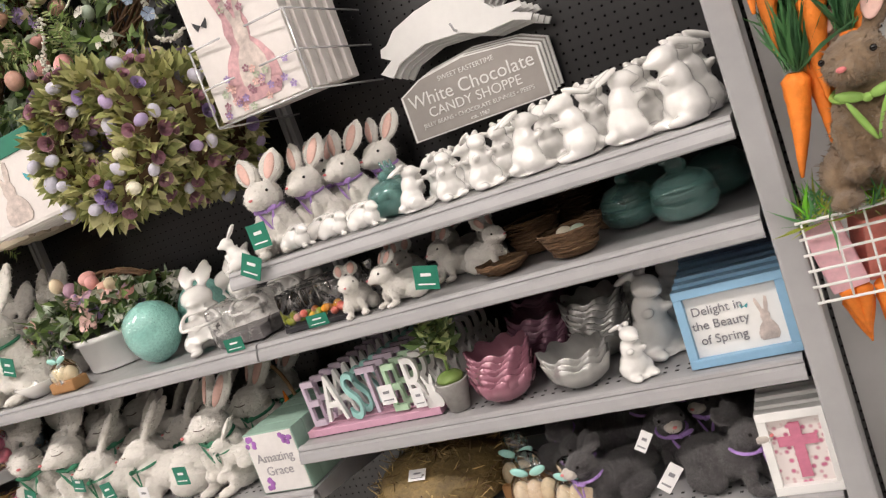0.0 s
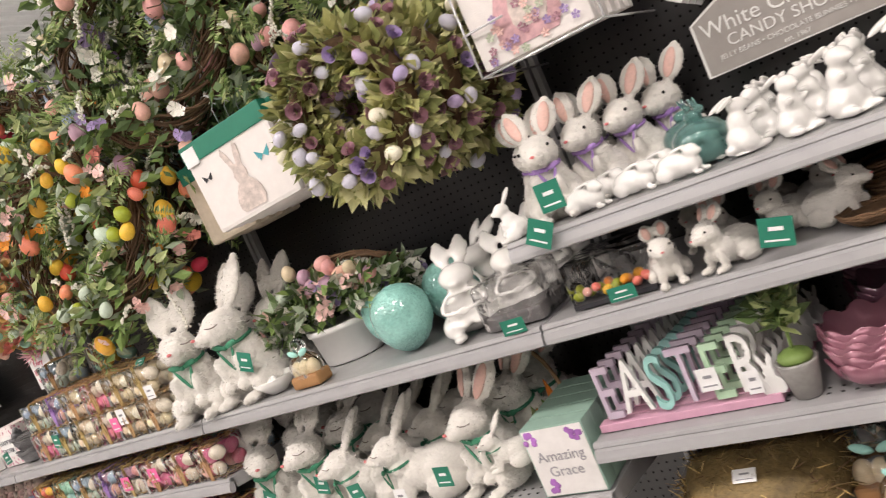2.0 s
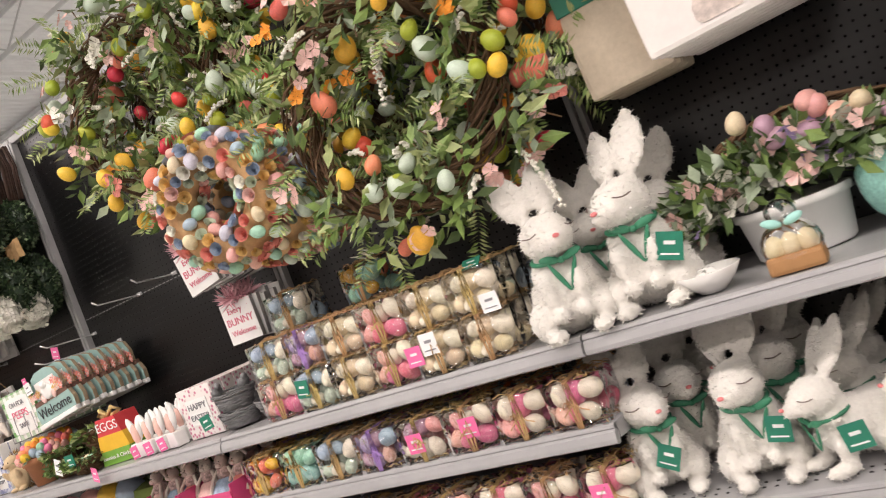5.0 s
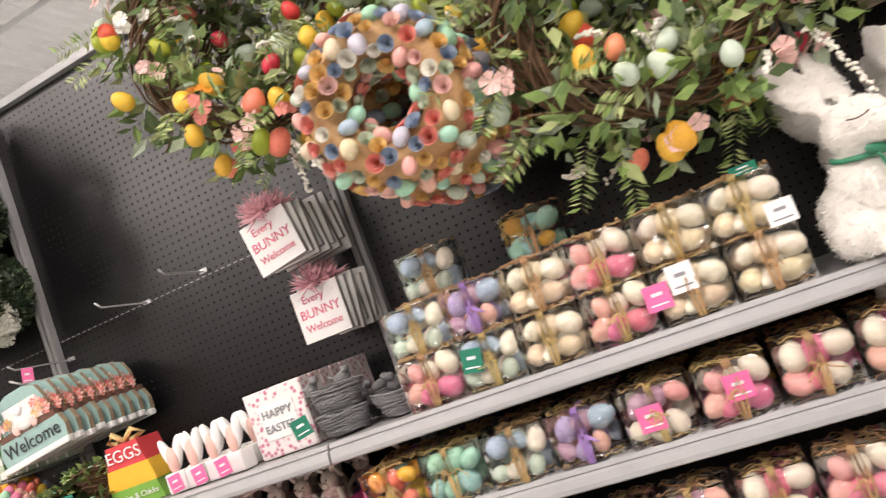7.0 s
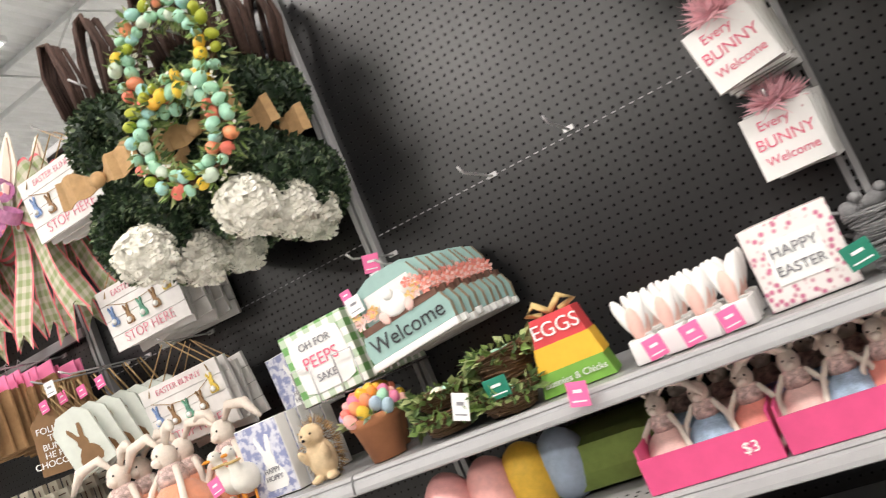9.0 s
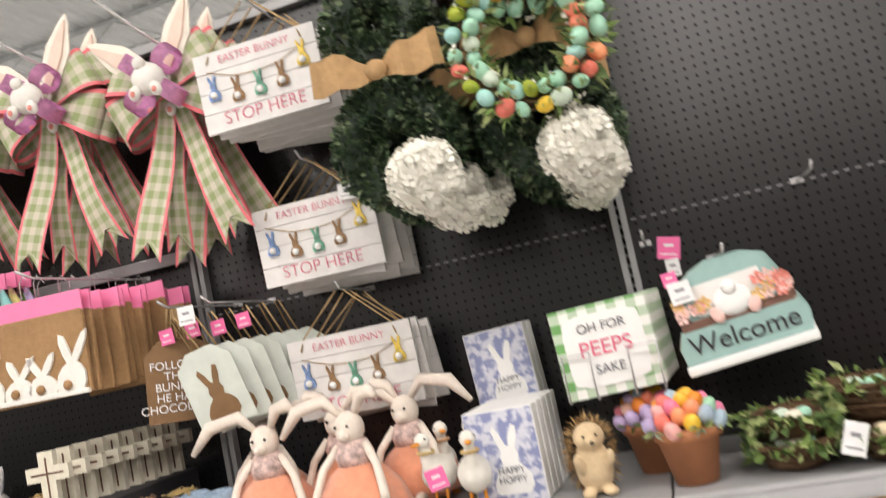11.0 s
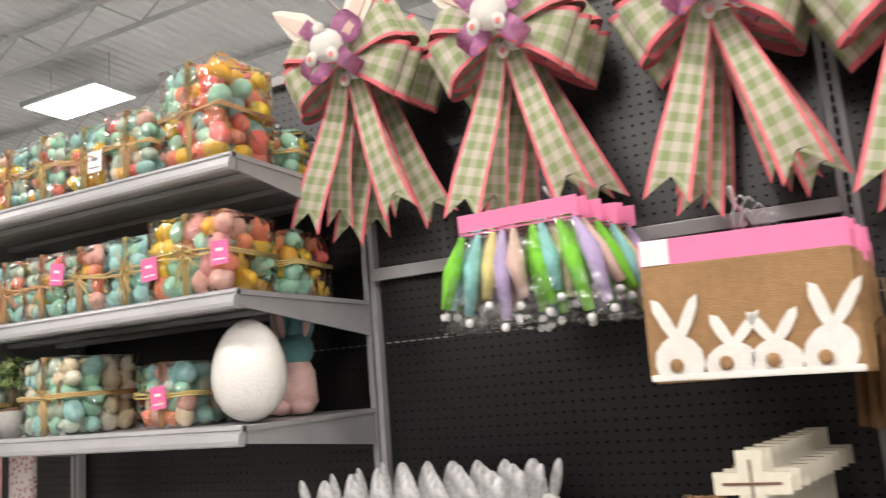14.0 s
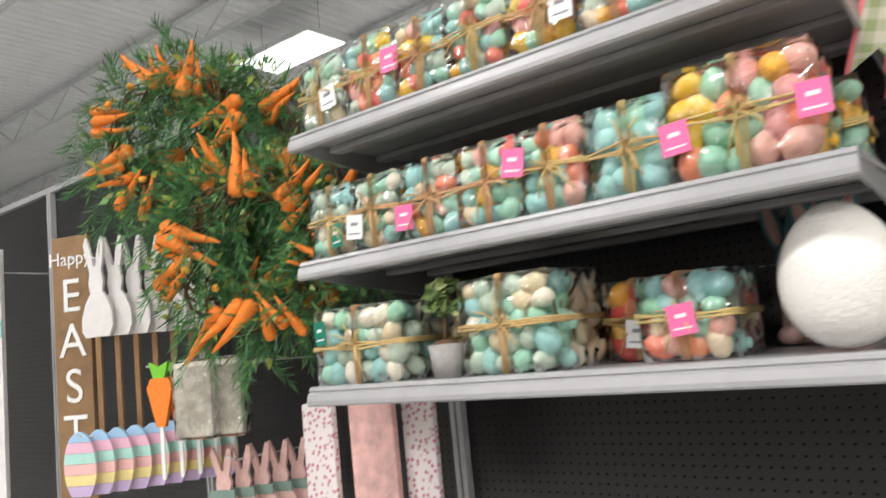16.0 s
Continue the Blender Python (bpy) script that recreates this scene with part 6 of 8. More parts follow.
ell(bm, (0, -0.063, 0.113), (0.005, 0.004, 0.004), u=6, v=5)
part("eyes_and_nose", bm, EYE_M, t)

# truck signs on a hook
AQUA = mat("aqua_truck_paint", (0.30, 0.46, 0.43), 0.6, 0, 0.12, 30)
JUTE_B = mat("raw_board_edge", (0.34, 0.26, 0.17), 0.8, 0, 0.25, 60)
BROWN = mat("brown_board", (0.16, 0.08, 0.055), 0.7, 0, 0.25, 40)


def truck_sign(m):
    t = thing("truck_sign", "aqua wooden truck sign lettered Welcome with flowers", "sign", m, group="truck signs")
    bm = B()
    prism(bm, [(-0.10, 0.10), (0.10, 0.10), (0.105, 0.17), (0.085, 0.215), (0.04, 0.232), (-0.04, 0.232), (-0.085, 0.215), (-0.105, 0.17)], 0, 0.016, side=1)
    part("cab", bm, [AQUA, JUTE_B], t)
    bm = B()
    prism(bm, [(-0.08, 0.12), (0.08, 0.12), (0.075, 0.19), (-0.075, 0.19)], -0.002, 0.002)
    part("window", bm, CANVAS, t)
    bm = B()
    box(bm, (0, 0.006, 0.105), (0.25, 0.02, 0.02))
    part("rail", bm, BROWN, t)
    bm = B()
    prism(bm, [(-0.14, 0.02), (0.14, 0.02), (0.145, 0.06), (0.13, 0.097), (-0.13, 0.097), (-0.145, 0.06)], -0.003, 0.016, side=1)
    part("tailgate", bm, [AQUA, JUTE_B], t)
    bm = B()
    box(bm, (0, 0.0, 0.008), (0.29, 0.026, 0.022), bev=0.006)
    part("bumper", bm, WHITE, t)
    bm = B()
    ell(bm, (0.0, -0.004, 0.135), (0.045, 0.010, 0.034))
    ell(bm, (0.0, -0.012, 0.165), (0.017, 0.012, 0.017))
    part("rabbit", bm, WHITE, t)
    for sx in (-1, 1):
        bm = B()
        ell(bm, (sx * 0.042, -0.008, 0.112), (0.014, 0.007, 0.02), rot(0, sx * 20, 0))
        part("foot", bm, PETAL["pink"], t)
    rng = random.Random(5)
    bm = B()
    for q in range(18):
        sx = -1 if q % 2 else 1
        flower(bm, (sx * rng.uniform(0.055, 0.12), -0.006, rng.uniform(0.12, 0.165)), (0, -1, 0), 0.017, rng.randrange(3), rng)
    part("painted_flower", bm, [PETAL["pink"], PETAL["gold"], PETAL["coral"]], t)["kind"] = "stuff"
    return t


t0 = truck_sign(pose(-4.82, 1.585, 1.245, 0, -7, 3) @ Matrix.Scale(0.9, 4))
letters("Welcome", 0.062, INK, t0, 0, -0.0055, 0.058)
for i in range(1, 9):
    truck_sign(pose(-4.82 + i * 0.005, 1.585 + i * 0.036, 1.247 + (0.004 if i % 2 else 0), 0, -6 + (i % 3), 2) @ Matrix.Scale(0.9, 4))
hook(-4.83, 1.46, 0.38)
white_card(-4.93, 1.565, 1.40, w=0.045, h=0.045, ry=-6)
pink_card(-4.945, 1.57, 1.43, w=0.03, h=0.03, ry=-6)

# gingham peeps signs in a rack and blue floral boxes
GING, nt_, b_ = nodes_of("green_gingham_card")
tc_ = node(nt_, "ShaderNodeTexCoord")
sp_ = node(nt_, "ShaderNodeSeparateXYZ")
link(nt_, tc_.outputs["Object"], sp_.inputs[0])
fs_ = []
for ax in ("X", "Z"):
    mu_ = node(nt_, "ShaderNodeMath")
    mu_.operation = "MULTIPLY"
    mu_.inputs[1].default_value = 24.0
    link(nt_, sp_.outputs[ax], mu_.inputs[0])
    fr_ = node(nt_, "ShaderNodeMath")
    fr_.operation = "FRACT"
    link(nt_, mu_.outputs[0], fr_.inputs[0])
    gt_ = node(nt_, "ShaderNodeMath")
    gt_.operation = "GREATER_THAN"
    gt_.inputs[1].default_value = 0.5
    link(nt_, fr_.outputs[0], gt_.inputs[0])
    fs_.append(gt_)
ad_ = node(nt_, "ShaderNodeMath")
ad_.operation = "ADD"
link(nt_, fs_[0].outputs[0], ad_.inputs[0])
link(nt_, fs_[1].outputs[0], ad_.inputs[1])
hf_ = node(nt_, "ShaderNodeMath")
hf_.operation = "MULTIPLY"
hf_.inputs[1].default_value = 0.5
link(nt_, ad_.outputs[0], hf_.inputs[0])
mx_ = node(nt_, "ShaderNodeMix")
mx_.data_type = "RGBA"
mx_.inputs["A"].default_value, mx_.inputs["B"].default_value = (0.80, 0.80, 0.76, 1), (0.16, 0.38, 0.12, 1)
link(nt_, hf_.outputs[0], mx_.inputs["Factor"])
link(nt_, mx_.outputs["Result"], b_.inputs["Base Color"])
for i in range(8):
    t = thing("box_sign", "green gingham box sign with a white panel and red lettering", "box sign", pose(-5.10 + i * 0.004, 1.60 + i * 0.034, 1.22, 0, -2, 3), group="gingham signs")
    bm = B()
    box(bm, (0, 0.014, 0.097), (0.21, 0.03, 0.195), bev=0.002)
    part("box", bm, GING, t)
    if i == 0:
        bm = B()
        prism(bm, [(-0.08, 0.03), (-0.05, 0.02), (0.05, 0.02), (0.08, 0.03), (0.085, 0.06), (0.085, 0.135), (0.08, 0.165), (0.05, 0.175), (-0.05, 0.175), (-0.08, 0.165), (-0.085, 0.135), (-0.085, 0.06)], -0.004, 0.0)
        part("panel", bm, WHITE, t)
        letters("OH FOR", 0.028, GREY_INK, t, 0, -0.006, 0.145)
        letters("PEEPS", 0.046, RED_INK, t, 0, -0.006, 0.10)
        letters("SAKE", 0.028, GREY_INK, t, 0, -0.006, 0.055)
t = thing("wire_rack", "chrome wire display rack on the pegboard", "rack", pose(-5.10, 1.59, 1.215))
for sx in (-1, 1):
    bm = B()
    tube(bm, [(sx * 0.10, 0.35, 0.0), (sx * 0.10, -0.008, 0.0), (sx * 0.10, -0.008, 0.10), (sx * 0.04, -0.008, 0.10), (sx * 0.04, -0.008, 0.0), (sx * 0.04, 0.35, 0.0)], 0.0025, 5)
    part("wire_loop", bm, CHROME, t)
BLUEFL, nt_, b_ = nodes_of("blue_toile_card")
tc_ = node(nt_, "ShaderNodeTexCoord")
no_ = node(nt_, "ShaderNodeTexNoise", Scale=45.0, Detail=5.0)
link(nt_, tc_.outputs["Object"], no_.inputs["Vector"])
rp_ = node(nt_, "ShaderNodeValToRGB")
rp_.color_ramp.elements[0].color, rp_.color_ramp.elements[0].position = (0.24, 0.27, 0.46, 1), 0.46
rp_.color_ramp.elements[1].color, rp_.color_ramp.elements[1].position = (0.62, 0.63, 0.70, 1), 0.56
link(nt_, no_.outputs["Fac"], rp_.inputs[0])
link(nt_, rp_.outputs[0], b_.inputs["Base Color"])
for bx_, by_, bz_, n_ in ((-5.36, 1.56, 1.033, 5), (-5.38, 1.82, 1.20, 2)):
    for i in range(n_):
        t = thing("box_sign", "blue toile box sign with a white rabbit silhouette", "box sign", pose(bx_ + 0.004 * i, by_ + i * 0.045, bz_, 0, -3 if n_ == 2 else 0, -4), group="blue box signs")
        bm = B()
        box(bm, (0, 0.02, 0.1), (0.16, 0.04, 0.2), bev=0.002)
        part("box", bm, WHITE, t)
        bm = B()
        box(bm, (0, -0.001, 0.1), (0.155, 0.002, 0.195))
        part("face", bm, BLUEFL, t)
        if i == 0:
            motif(t, 0.01, -0.002, 0.02, 0.11, 0.15, WHITE, "rabbit_silhouette")
            letters("HAPPY\nHOPPY", 0.02, GREY_INK, t, 0.01, -0.0045, 0.06)

# geese and dressed rabbit dolls
ORANGE = mat("orange_felt", (0.72, 0.28, 0.03), 0.7, 0, 0.15, 40)
GFL = mat("white_goose_plush", (0.83, 0.80, 0.72), 0.9, 0, 0.1, 60, 0.5, 240, sheen=0.4)


def goose(x, y, rz, h=0.19):
    bm = B()
    ell(bm, (0, 0.05, 0.42), (0.20, 0.27, 0.22))
    ell(bm, (0, 0.28, 0.50), (0.07, 0.12, 0.06), rot(30))
    ell(bm, (0, -0.14, 0.62), (0.085, 0.085, 0.20))
    ell(bm, (0, -0.17, 0.84), (0.10, 0.11, 0.10))
    out = blend(bm, 0.03, 4, 0.004)
    ell(out, (0, -0.30, 0.82), (0.04, 0.08, 0.025), mi=1)
    for sx in (-1, 1):
        tube(out, [(sx * 0.08, 0.02, 0.25), (sx * 0.08, 0.0, 0.02)], 0.022, 6, mi=1)
        ell(out, (sx * 0.08, -0.05, 0.018), (0.06, 0.10, 0.018), mi=1)
        ell(out, (sx * 0.085, -0.22, 0.87), (0.012, 0.012, 0.012), mi=2, u=6, v=5)
    tube(out, [(0.095 * math.cos(a), -0.14 + 0.095 * math.sin(a), 0.70) for a in [i * math.tau / 12 for i in range(13)]], 0.02, 5, mi=3)
    return solo("goose_ornament", to_mesh("goose", out, [GFL, ORANGE, EYE_M, STRAW]), None, "white plush goose with orange feet and raffia scarf", "ornament", pose(x, y, 1.033, 0, 0, rz) @ Matrix.Scale(h, 4), "geese")


goose(-5.53, 1.60, -20)
goose(-5.425, 1.53, 15)
goose(-5.46, 1.72, 0)
goose(-5.56, 1.75, 30)
pink_card(-5.50, 1.50, 1.12, w=0.045, h=0.045, ry=-12)
CREAMC = mat("cream_linen", (0.80, 0.71, 0.62), 0.9, 0, 0.12, 60, 0.4, 300)
PEACH = mat("peach_tulle", (0.82, 0.34, 0.20), 0.85, 0, 0.15, 20, 0.6, 160, sheen=0.4)
SPOT = mat("speckled_bodice", (0.62, 0.46, 0.42), 0.85, 0, 0.7, 160)
LBLUE = mat("pale_blue_check", (0.36, 0.48, 0.62), 0.85, 0, 0.4, 90)


def doll(x, y, z, h, rz, flop, skirt=None, label="cream cloth rabbit doll in a peach tulle skirt"):
    rng = random.Random(int(abs(x) * 1000))
    bm = B()
    ell(bm, (0, -0.01, 0.64), (0.10, 0.11, 0.115), mi=0)
    ell(bm, (0, -0.10, 0.61), (0.05, 0.05, 0.045), mi=0)
    lathe(bm, [(0.28, 0.05), (0.31, 0.12), (0.27, 0.24), (0.17, 0.36), (0.10, 0.42)], 24, mi=1)
    for v in bm.verts:
        if v.co.z < 0.40:
            v.co.x *= 1 + 0.12 * math.sin(9 * math.atan2(v.co.y, v.co.x))
    lathe(bm, [(0.12, 0.40), (0.135, 0.47), (0.10, 0.55), (0.05, 0.58)], 18, mi=2)
    for sx in (-1, 1):
        tube(bm, [(sx * 0.10, -0.02, 0.53), (sx * 0.20, -0.10, 0.40), (sx * 0.25, -0.16, 0.24), (sx * 0.26, -0.18, 0.19)], [0.03, 0.028, 0.03, 0.034], 8, mi=0)
        tube(bm, [(sx * 0.10, -0.16, 0.10), (sx * 0.13, -0.34, 0.07), (sx * 0.13, -0.42, 0.06)], [0.04, 0.04, 0.05], 8, mi=0)
        e = (0.28 if sx == flop else 0.10)
        tube(bm, [(sx * 0.05, 0, 0.72), (sx * (0.08 + e * 0.3), 0.0, 0.84), (sx * (0.10 + e), -0.02, 0.90 - e * 0.35), (sx * (0.10 + e * 1.5), -0.04, 0.92 - e)], [0.02, 0.045, 0.05, 0.02], 8, mi=0)
        ell(bm, (sx * 0.045, -0.115, 0.665), (0.011, 0.008, 0.011), mi=3, u=6, v=5)
    return solo("rabbit_doll", to_mesh("doll", bm, [CREAMC, skirt or PEACH, SPOT, EYE_M]), None, label, "rabbit doll", pose(x, y, z, 0, 0, rz) @ Matrix.Scale(h, 4), "rabbit dolls")


for x, y, rz, fl in ((-5.93, 1.58, 8, -1), (-5.70, 1.56, -6, -1), (-5.80, 1.72, 4, 1), (-5.62, 1.72, -4, 1), (-6.02, 1.74, 10, 1)):
    doll(x, y, 1.033, 0.34, rz, fl)
for x, y in ((-6.09, 1.50), (-6.17, 1.52), (-6.09, 1.60), (-6.18, 1.63)):
    bm = B()
    lathe(bm, [(0.036, 0), (0.038, 0.01), (0.038, 0.115), (0.030, 0.12), (0.03, 0.1)], 20)
    solo("cloth_cup", bm, LBLUE, "pale blue checked fabric cup", "cup", pose(x, y, 1.033), "fabric cups")
for i, (x, y) in enumerate(((-6.26, 1.50), (-6.32, 1.60), (-6.24, 1.66), (-6.39, 1.52))):
    t = egg_pack(["pink", "blue", "rose", "lilac"], 0.075, 0.07, 0.12, 0.05, 80 + i, straw=True, label="small clear bag of pink and blue treats")
    t.matrix_basis = pose(x, y, 1.033, 0, 0, i * 30)

# pink shelf box of little dolls under the long shelf
PINKB = mat("hot_pink_box", (0.66, 0.07, 0.21), 0.5, 0, 0.1, 30)
for cx in (-4.26, -3.99):
    t = thing("display_box", "hot pink cardboard display tray lettered with a price", "display box", pose(cx, 1.50, 0.80), group="display boxes")
    bm = B()
    box(bm, (0, -0.06, 0.035), (0.26, 0.004, 0.07))
    part("front", bm, PINKB, t)
    bm = B()
    box(bm, (0, 0.08, 0.003), (0.26, 0.27, 0.004))
    part("floor", bm, PINKB, t)
    for sx in (-1, 1):
        bm = B()
        box(bm, (sx * 0.128, 0.08, 0.045), (0.004, 0.27, 0.09))
        part("side", bm, PINKB, t)
    letters("$3", 0.03, WHITE, t, 0.08, -0.0635, 0.035)
for i, x in enumerate((-4.34, -4.25, -4.16, -4.07, -3.99, -3.91)):
    doll(x, 1.55, 0.806, 0.21, (i * 37) % 30 - 15, -1 if i % 2 else 1, (PETAL["pink"], LBLUE, PETAL["coral"])[i % 3], "small cloth rabbit doll in a bright dress")
    doll(x + 0.03, 1.66, 0.806, 0.22, (i * 53) % 40 - 20, 1, (LBLUE, PETAL["pink"], PETAL["lilac"])[i % 3], "small cloth rabbit doll in a bright dress")

# fabric eggs and a green cushion low down
for i, (x, c) in enumerate(((-4.86, "pink"), (-4.76, "pink"), (-4.68, "gold"), (-4.60, "blue"))):
    solo("fabric_egg", EGG["rose" if c == "pink" else "yellow" if c == "gold" else "blue"], None, "padded fabric egg on the lower shelf", "fabric egg", pose(x, 1.52 + 0.03 * i, 0.798 + 0.08, 10, 0, 0) @ Matrix.Scale(0.17, 4), "fabric eggs")
bm = B()
box(bm, (0, 0, 0.06), (0.34, 0.3, 0.12), bev=0.05)
solo("cushion", bm, mat("moss_green_cloth", (0.16, 0.22, 0.05), 0.9, 0, 0.2, 40), "moss green fabric cushion on the lower shelf", "cushion", pose(-4.66 + 0.12, 1.72, 0.798))

# ======== the hanging bay: topiaries, signs, bows ========
BURLAP = mat("burlap", (0.48, 0.30, 0.14), 0.9, 0, 0.25, 60, 0.6, 400)


HYDR = mat("cream_silk_petal", (0.90, 0.88, 0.79), 0.7, 0, 0.08, 60, sheen=0.3)


def hydrangea(t, c, r, rng):
    bm = B()
    ell(bm, c, (r * 0.84,) * 3, mi=0)
    for q in range(210):
        d = Vector((rng.gauss(0, 1), rng.gauss(-0.3, 1), rng.gauss(0, 1))).normalized()
        flower(bm, Vector(c) + d * r * rng.uniform(0.80, 0.94), d + Vector((rng.gauss(0, 0.3), rng.gauss(0, 0.3), rng.gauss(0, 0.3))), r * rng.uniform(0.18, 0.25), 0, rng, 4, 0.58, 0.90)
    part("hydrangea", bm, HYDR, t, "white silk hydrangea")["kind"] = "stuff"


DARKTWIG = mat("dark_red_twig", (0.075, 0.04, 0.03), 0.85, 0, 0.4, 80)


def topiary(seed):
    rng = random.Random(seed)
    t = thing("topiary_rabbit", "boxwood rabbit wreath with burlap bow and white hydrangea", "topiary", group="topiary rabbits")
    pts = []
    for R, r, cz, n in ((0.076, 0.050, 0.155, 2000), (0.092, 0.057, -0.115, 3000)):
        bm = B()
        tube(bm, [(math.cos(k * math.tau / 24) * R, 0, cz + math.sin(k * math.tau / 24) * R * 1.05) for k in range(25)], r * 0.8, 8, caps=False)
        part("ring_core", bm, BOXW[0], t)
        pts += [(p + Vector((0, 0, cz)), d) for p, d in ring(R, r * 0.85, n, rng)]
    leaves(t, pts, 0.019, rng, BOXW + [BOXW[1], BOXW[0]], width=0.7, spread=0.9)
    bm = B()
    for sx in (-1, 1):
        for q in range(7):
            o = rng.uniform(-0.006, 0.006)
            tube(bm, [(sx * (0.03 + o), 0.01 * q - 0.03, 0.25), (sx * (0.035 + o * 3), 0.01 * q - 0.03, 0.38), (sx * (0.055 + 2 * o), 0.01 * q - 0.03, 0.48 + o), (sx * (0.085 + o), 0.01 * q - 0.03, 0.49 + o), (sx * (0.105 + o), 0.01 * q - 0.03, 0.40), (sx * (0.085 + o), 0.01 * q - 0.03, 0.26)], 0.007, 5)
    part("twig_ear", bm, DARKTWIG, t, "brown twig ears")["kind"] = "stuff"
    for sx in (-1, 1):
        bm = B()
        pl = [(sx * 0.01, -0.075, 0.045), (sx * 0.06, -0.10, 0.075), (sx * 0.14, -0.09, 0.085)]
        pr = [(sx * 0.01, -0.075, 0.015), (sx * 0.06, -0.095, 0.0), (sx * 0.145, -0.085, 0.005)]
        v = [bm.verts.new(p) for p in pl] + [bm.verts.new(p) for p in pr]
        bm.faces.new((v[0], v[1], v[4], v[3])), bm.faces.new((v[1], v[2], v[5], v[4]))
        bmesh.ops.subdivide_edges(bm, edges=bm.edges, cuts=3, use_grid_fill=True)
        for w in bm.verts:
            w.co += Vector((0, 0.006 * math.sin(w.co.x * 90), 0.004 * math.sin(w.co.x * 60)))
        bmesh.ops.solidify(bm, geom=bm.faces, thickness=0.003)
        part("bow_loop", bm, BURLAP, t)
    bm = B()
    ell(bm, (0, -0.09, 0.03), (0.024, 0.018, 0.022))
    part("bow_knot", bm, BURLAP, t)
    hydrangea(t, (0.055, -0.085, -0.215), 0.082, rng)
    return t


TP = topiary(61)
at(TP, pose(-5.435, 1.51, 1.955, 0, 0, 6))
copy_thing(TP, pose(-5.12, 1.57, 1.95, 0, 0, 4))
copy_thing(TP, pose(-5.41, 1.67, 1.93, 0, 3, 8))
copy_thing(TP, pose(-5.11, 1.72, 1.93, 0, -2, 0))
copy_thing(TP, pose(-5.40, 1.82, 1.94, 0, -3, 4))
copy_thing(TP, pose(-5.12, 1.85, 1.93, 0, 3, 4))
for hx in (-5.43, -5.12):
    hook(hx, 2.27, 0.50)


def egg_garland(seed):
    rng = random.Random(seed)
    t = thing("egg_wreath", "bright wreath of small foam eggs and green sprigs", "wreath", group="egg wreaths")
    vine(t, 0.125, 0.02, rng, 6)
    cols = ["yellow", "coral", "mint", "sage", "mint", "teal", "yellow", "lime"]
    for i in range(46):
        a = i * math.tau / 46 + rng.uniform(-0.04, 0.04)
        R = 0.125 + (0.018 if i % 2 else -0.018)
        egg_part(t, rng.choice(cols), rng.uniform(0.034, 0.047), (math.cos(a) * R, -0.022 + rng.uniform(-0.01, 0.01), math.sin(a) * R), None, rng)
    leaves(t, ring(0.125, 0.03, 420, rng), 0.036, rng, [LEAF[1], LEAF[2], LEAF[0]], width=0.3)
    flowers_part(t, ring(0.125, 0.036, 60, rng, front=True), 0.006, ["white"], rng)
    return t


EG = egg_garland(71)
at(EG, pose(-5.11, 1.43, 1.955, 0, 0, 6))
copy_thing(EG, pose(-5.10, 1.47, 2.17, 0, 120, 10))

# signs on jute
BLUEG = mat("blue_gingham_cutout", (0.22, 0.34, 0.62), 0.6, 0, 0.6, 90)
GREENG = mat("green_gingham_cutout", (0.16, 0.40, 0.28), 0.6, 0, 0.6, 90)
YELG = mat("yellow_gingham_cutout", (0.80, 0.58, 0.10), 0.6, 0, 0.4, 90)
KRAFT = mat("brown_cutout", (0.26, 0.15, 0.07), 0.7, 0, 0.2, 60)
JUTE = mat("jute_twine", (0.40, 0.27, 0.13), 0.9, 0, 0.3, 90)


def stop_sign(m, full):
    t = thing("plank_sign", "whitewashed plank sign with bunny garland lettered STOP HERE", "sign", m, group="bunny stop signs")
    for q in range(4):
        bm = B()
        box(bm, (0, 0.006, -0.026 - q * 0.0515), (0.335, 0.012, 0.050), bev=0.0012)
        part("plank", bm, PLANK, t)
    for sx in (-1, 1):
        bm = B()
        tube(bm, [(sx * 0.13, -0.004, -0.03), (sx * 0.12, 0.004, 0.0), (sx * 0.01, 0.012, 0.105)], 0.0022, 5)
        part("twine", bm, JUTE, t)
    if full:
        bm = B()
        tube(bm, [(-0.135, -0.003, -0.05), (-0.06, -0.003, -0.075), (0, -0.003, -0.08), (0.06, -0.003, -0.075), (0.135, -0.003, -0.045)], 0.0012, 4)
        part("garland_string", bm, JUTE, t)
        for k, (x, z, mm) in enumerate(((-0.125, -0.125, BLUEG), (-0.062, -0.14, KRAFT), (0.0, -0.14, GREENG), (0.062, -0.135, KRAFT), (0.125, -0.10, YELG))):
            bm = B()
            prism(bm, [(x + a + (z + b) * 0, z + b) for a, b in flat_rabbit(0.042, 0.065)], -0.006, -0.001)
            part("rabbit_cutout", bm, mm, t)
            bm = B()
            ell(bm, (x, -0.009, z + 0.013), (0.0095, 0.007, 0.0095), u=10, v=6)
            part("pompom", bm, WHITE, t)
        letters("EASTER BUNNY", 0.028, RED_INK, t, 0, -0.0025, -0.026, thin=0.022)
        letters("STOP HERE", 0.045, RED_INK, t, 0.0, -0.0025, -0.175, thin=0.022)
    return t


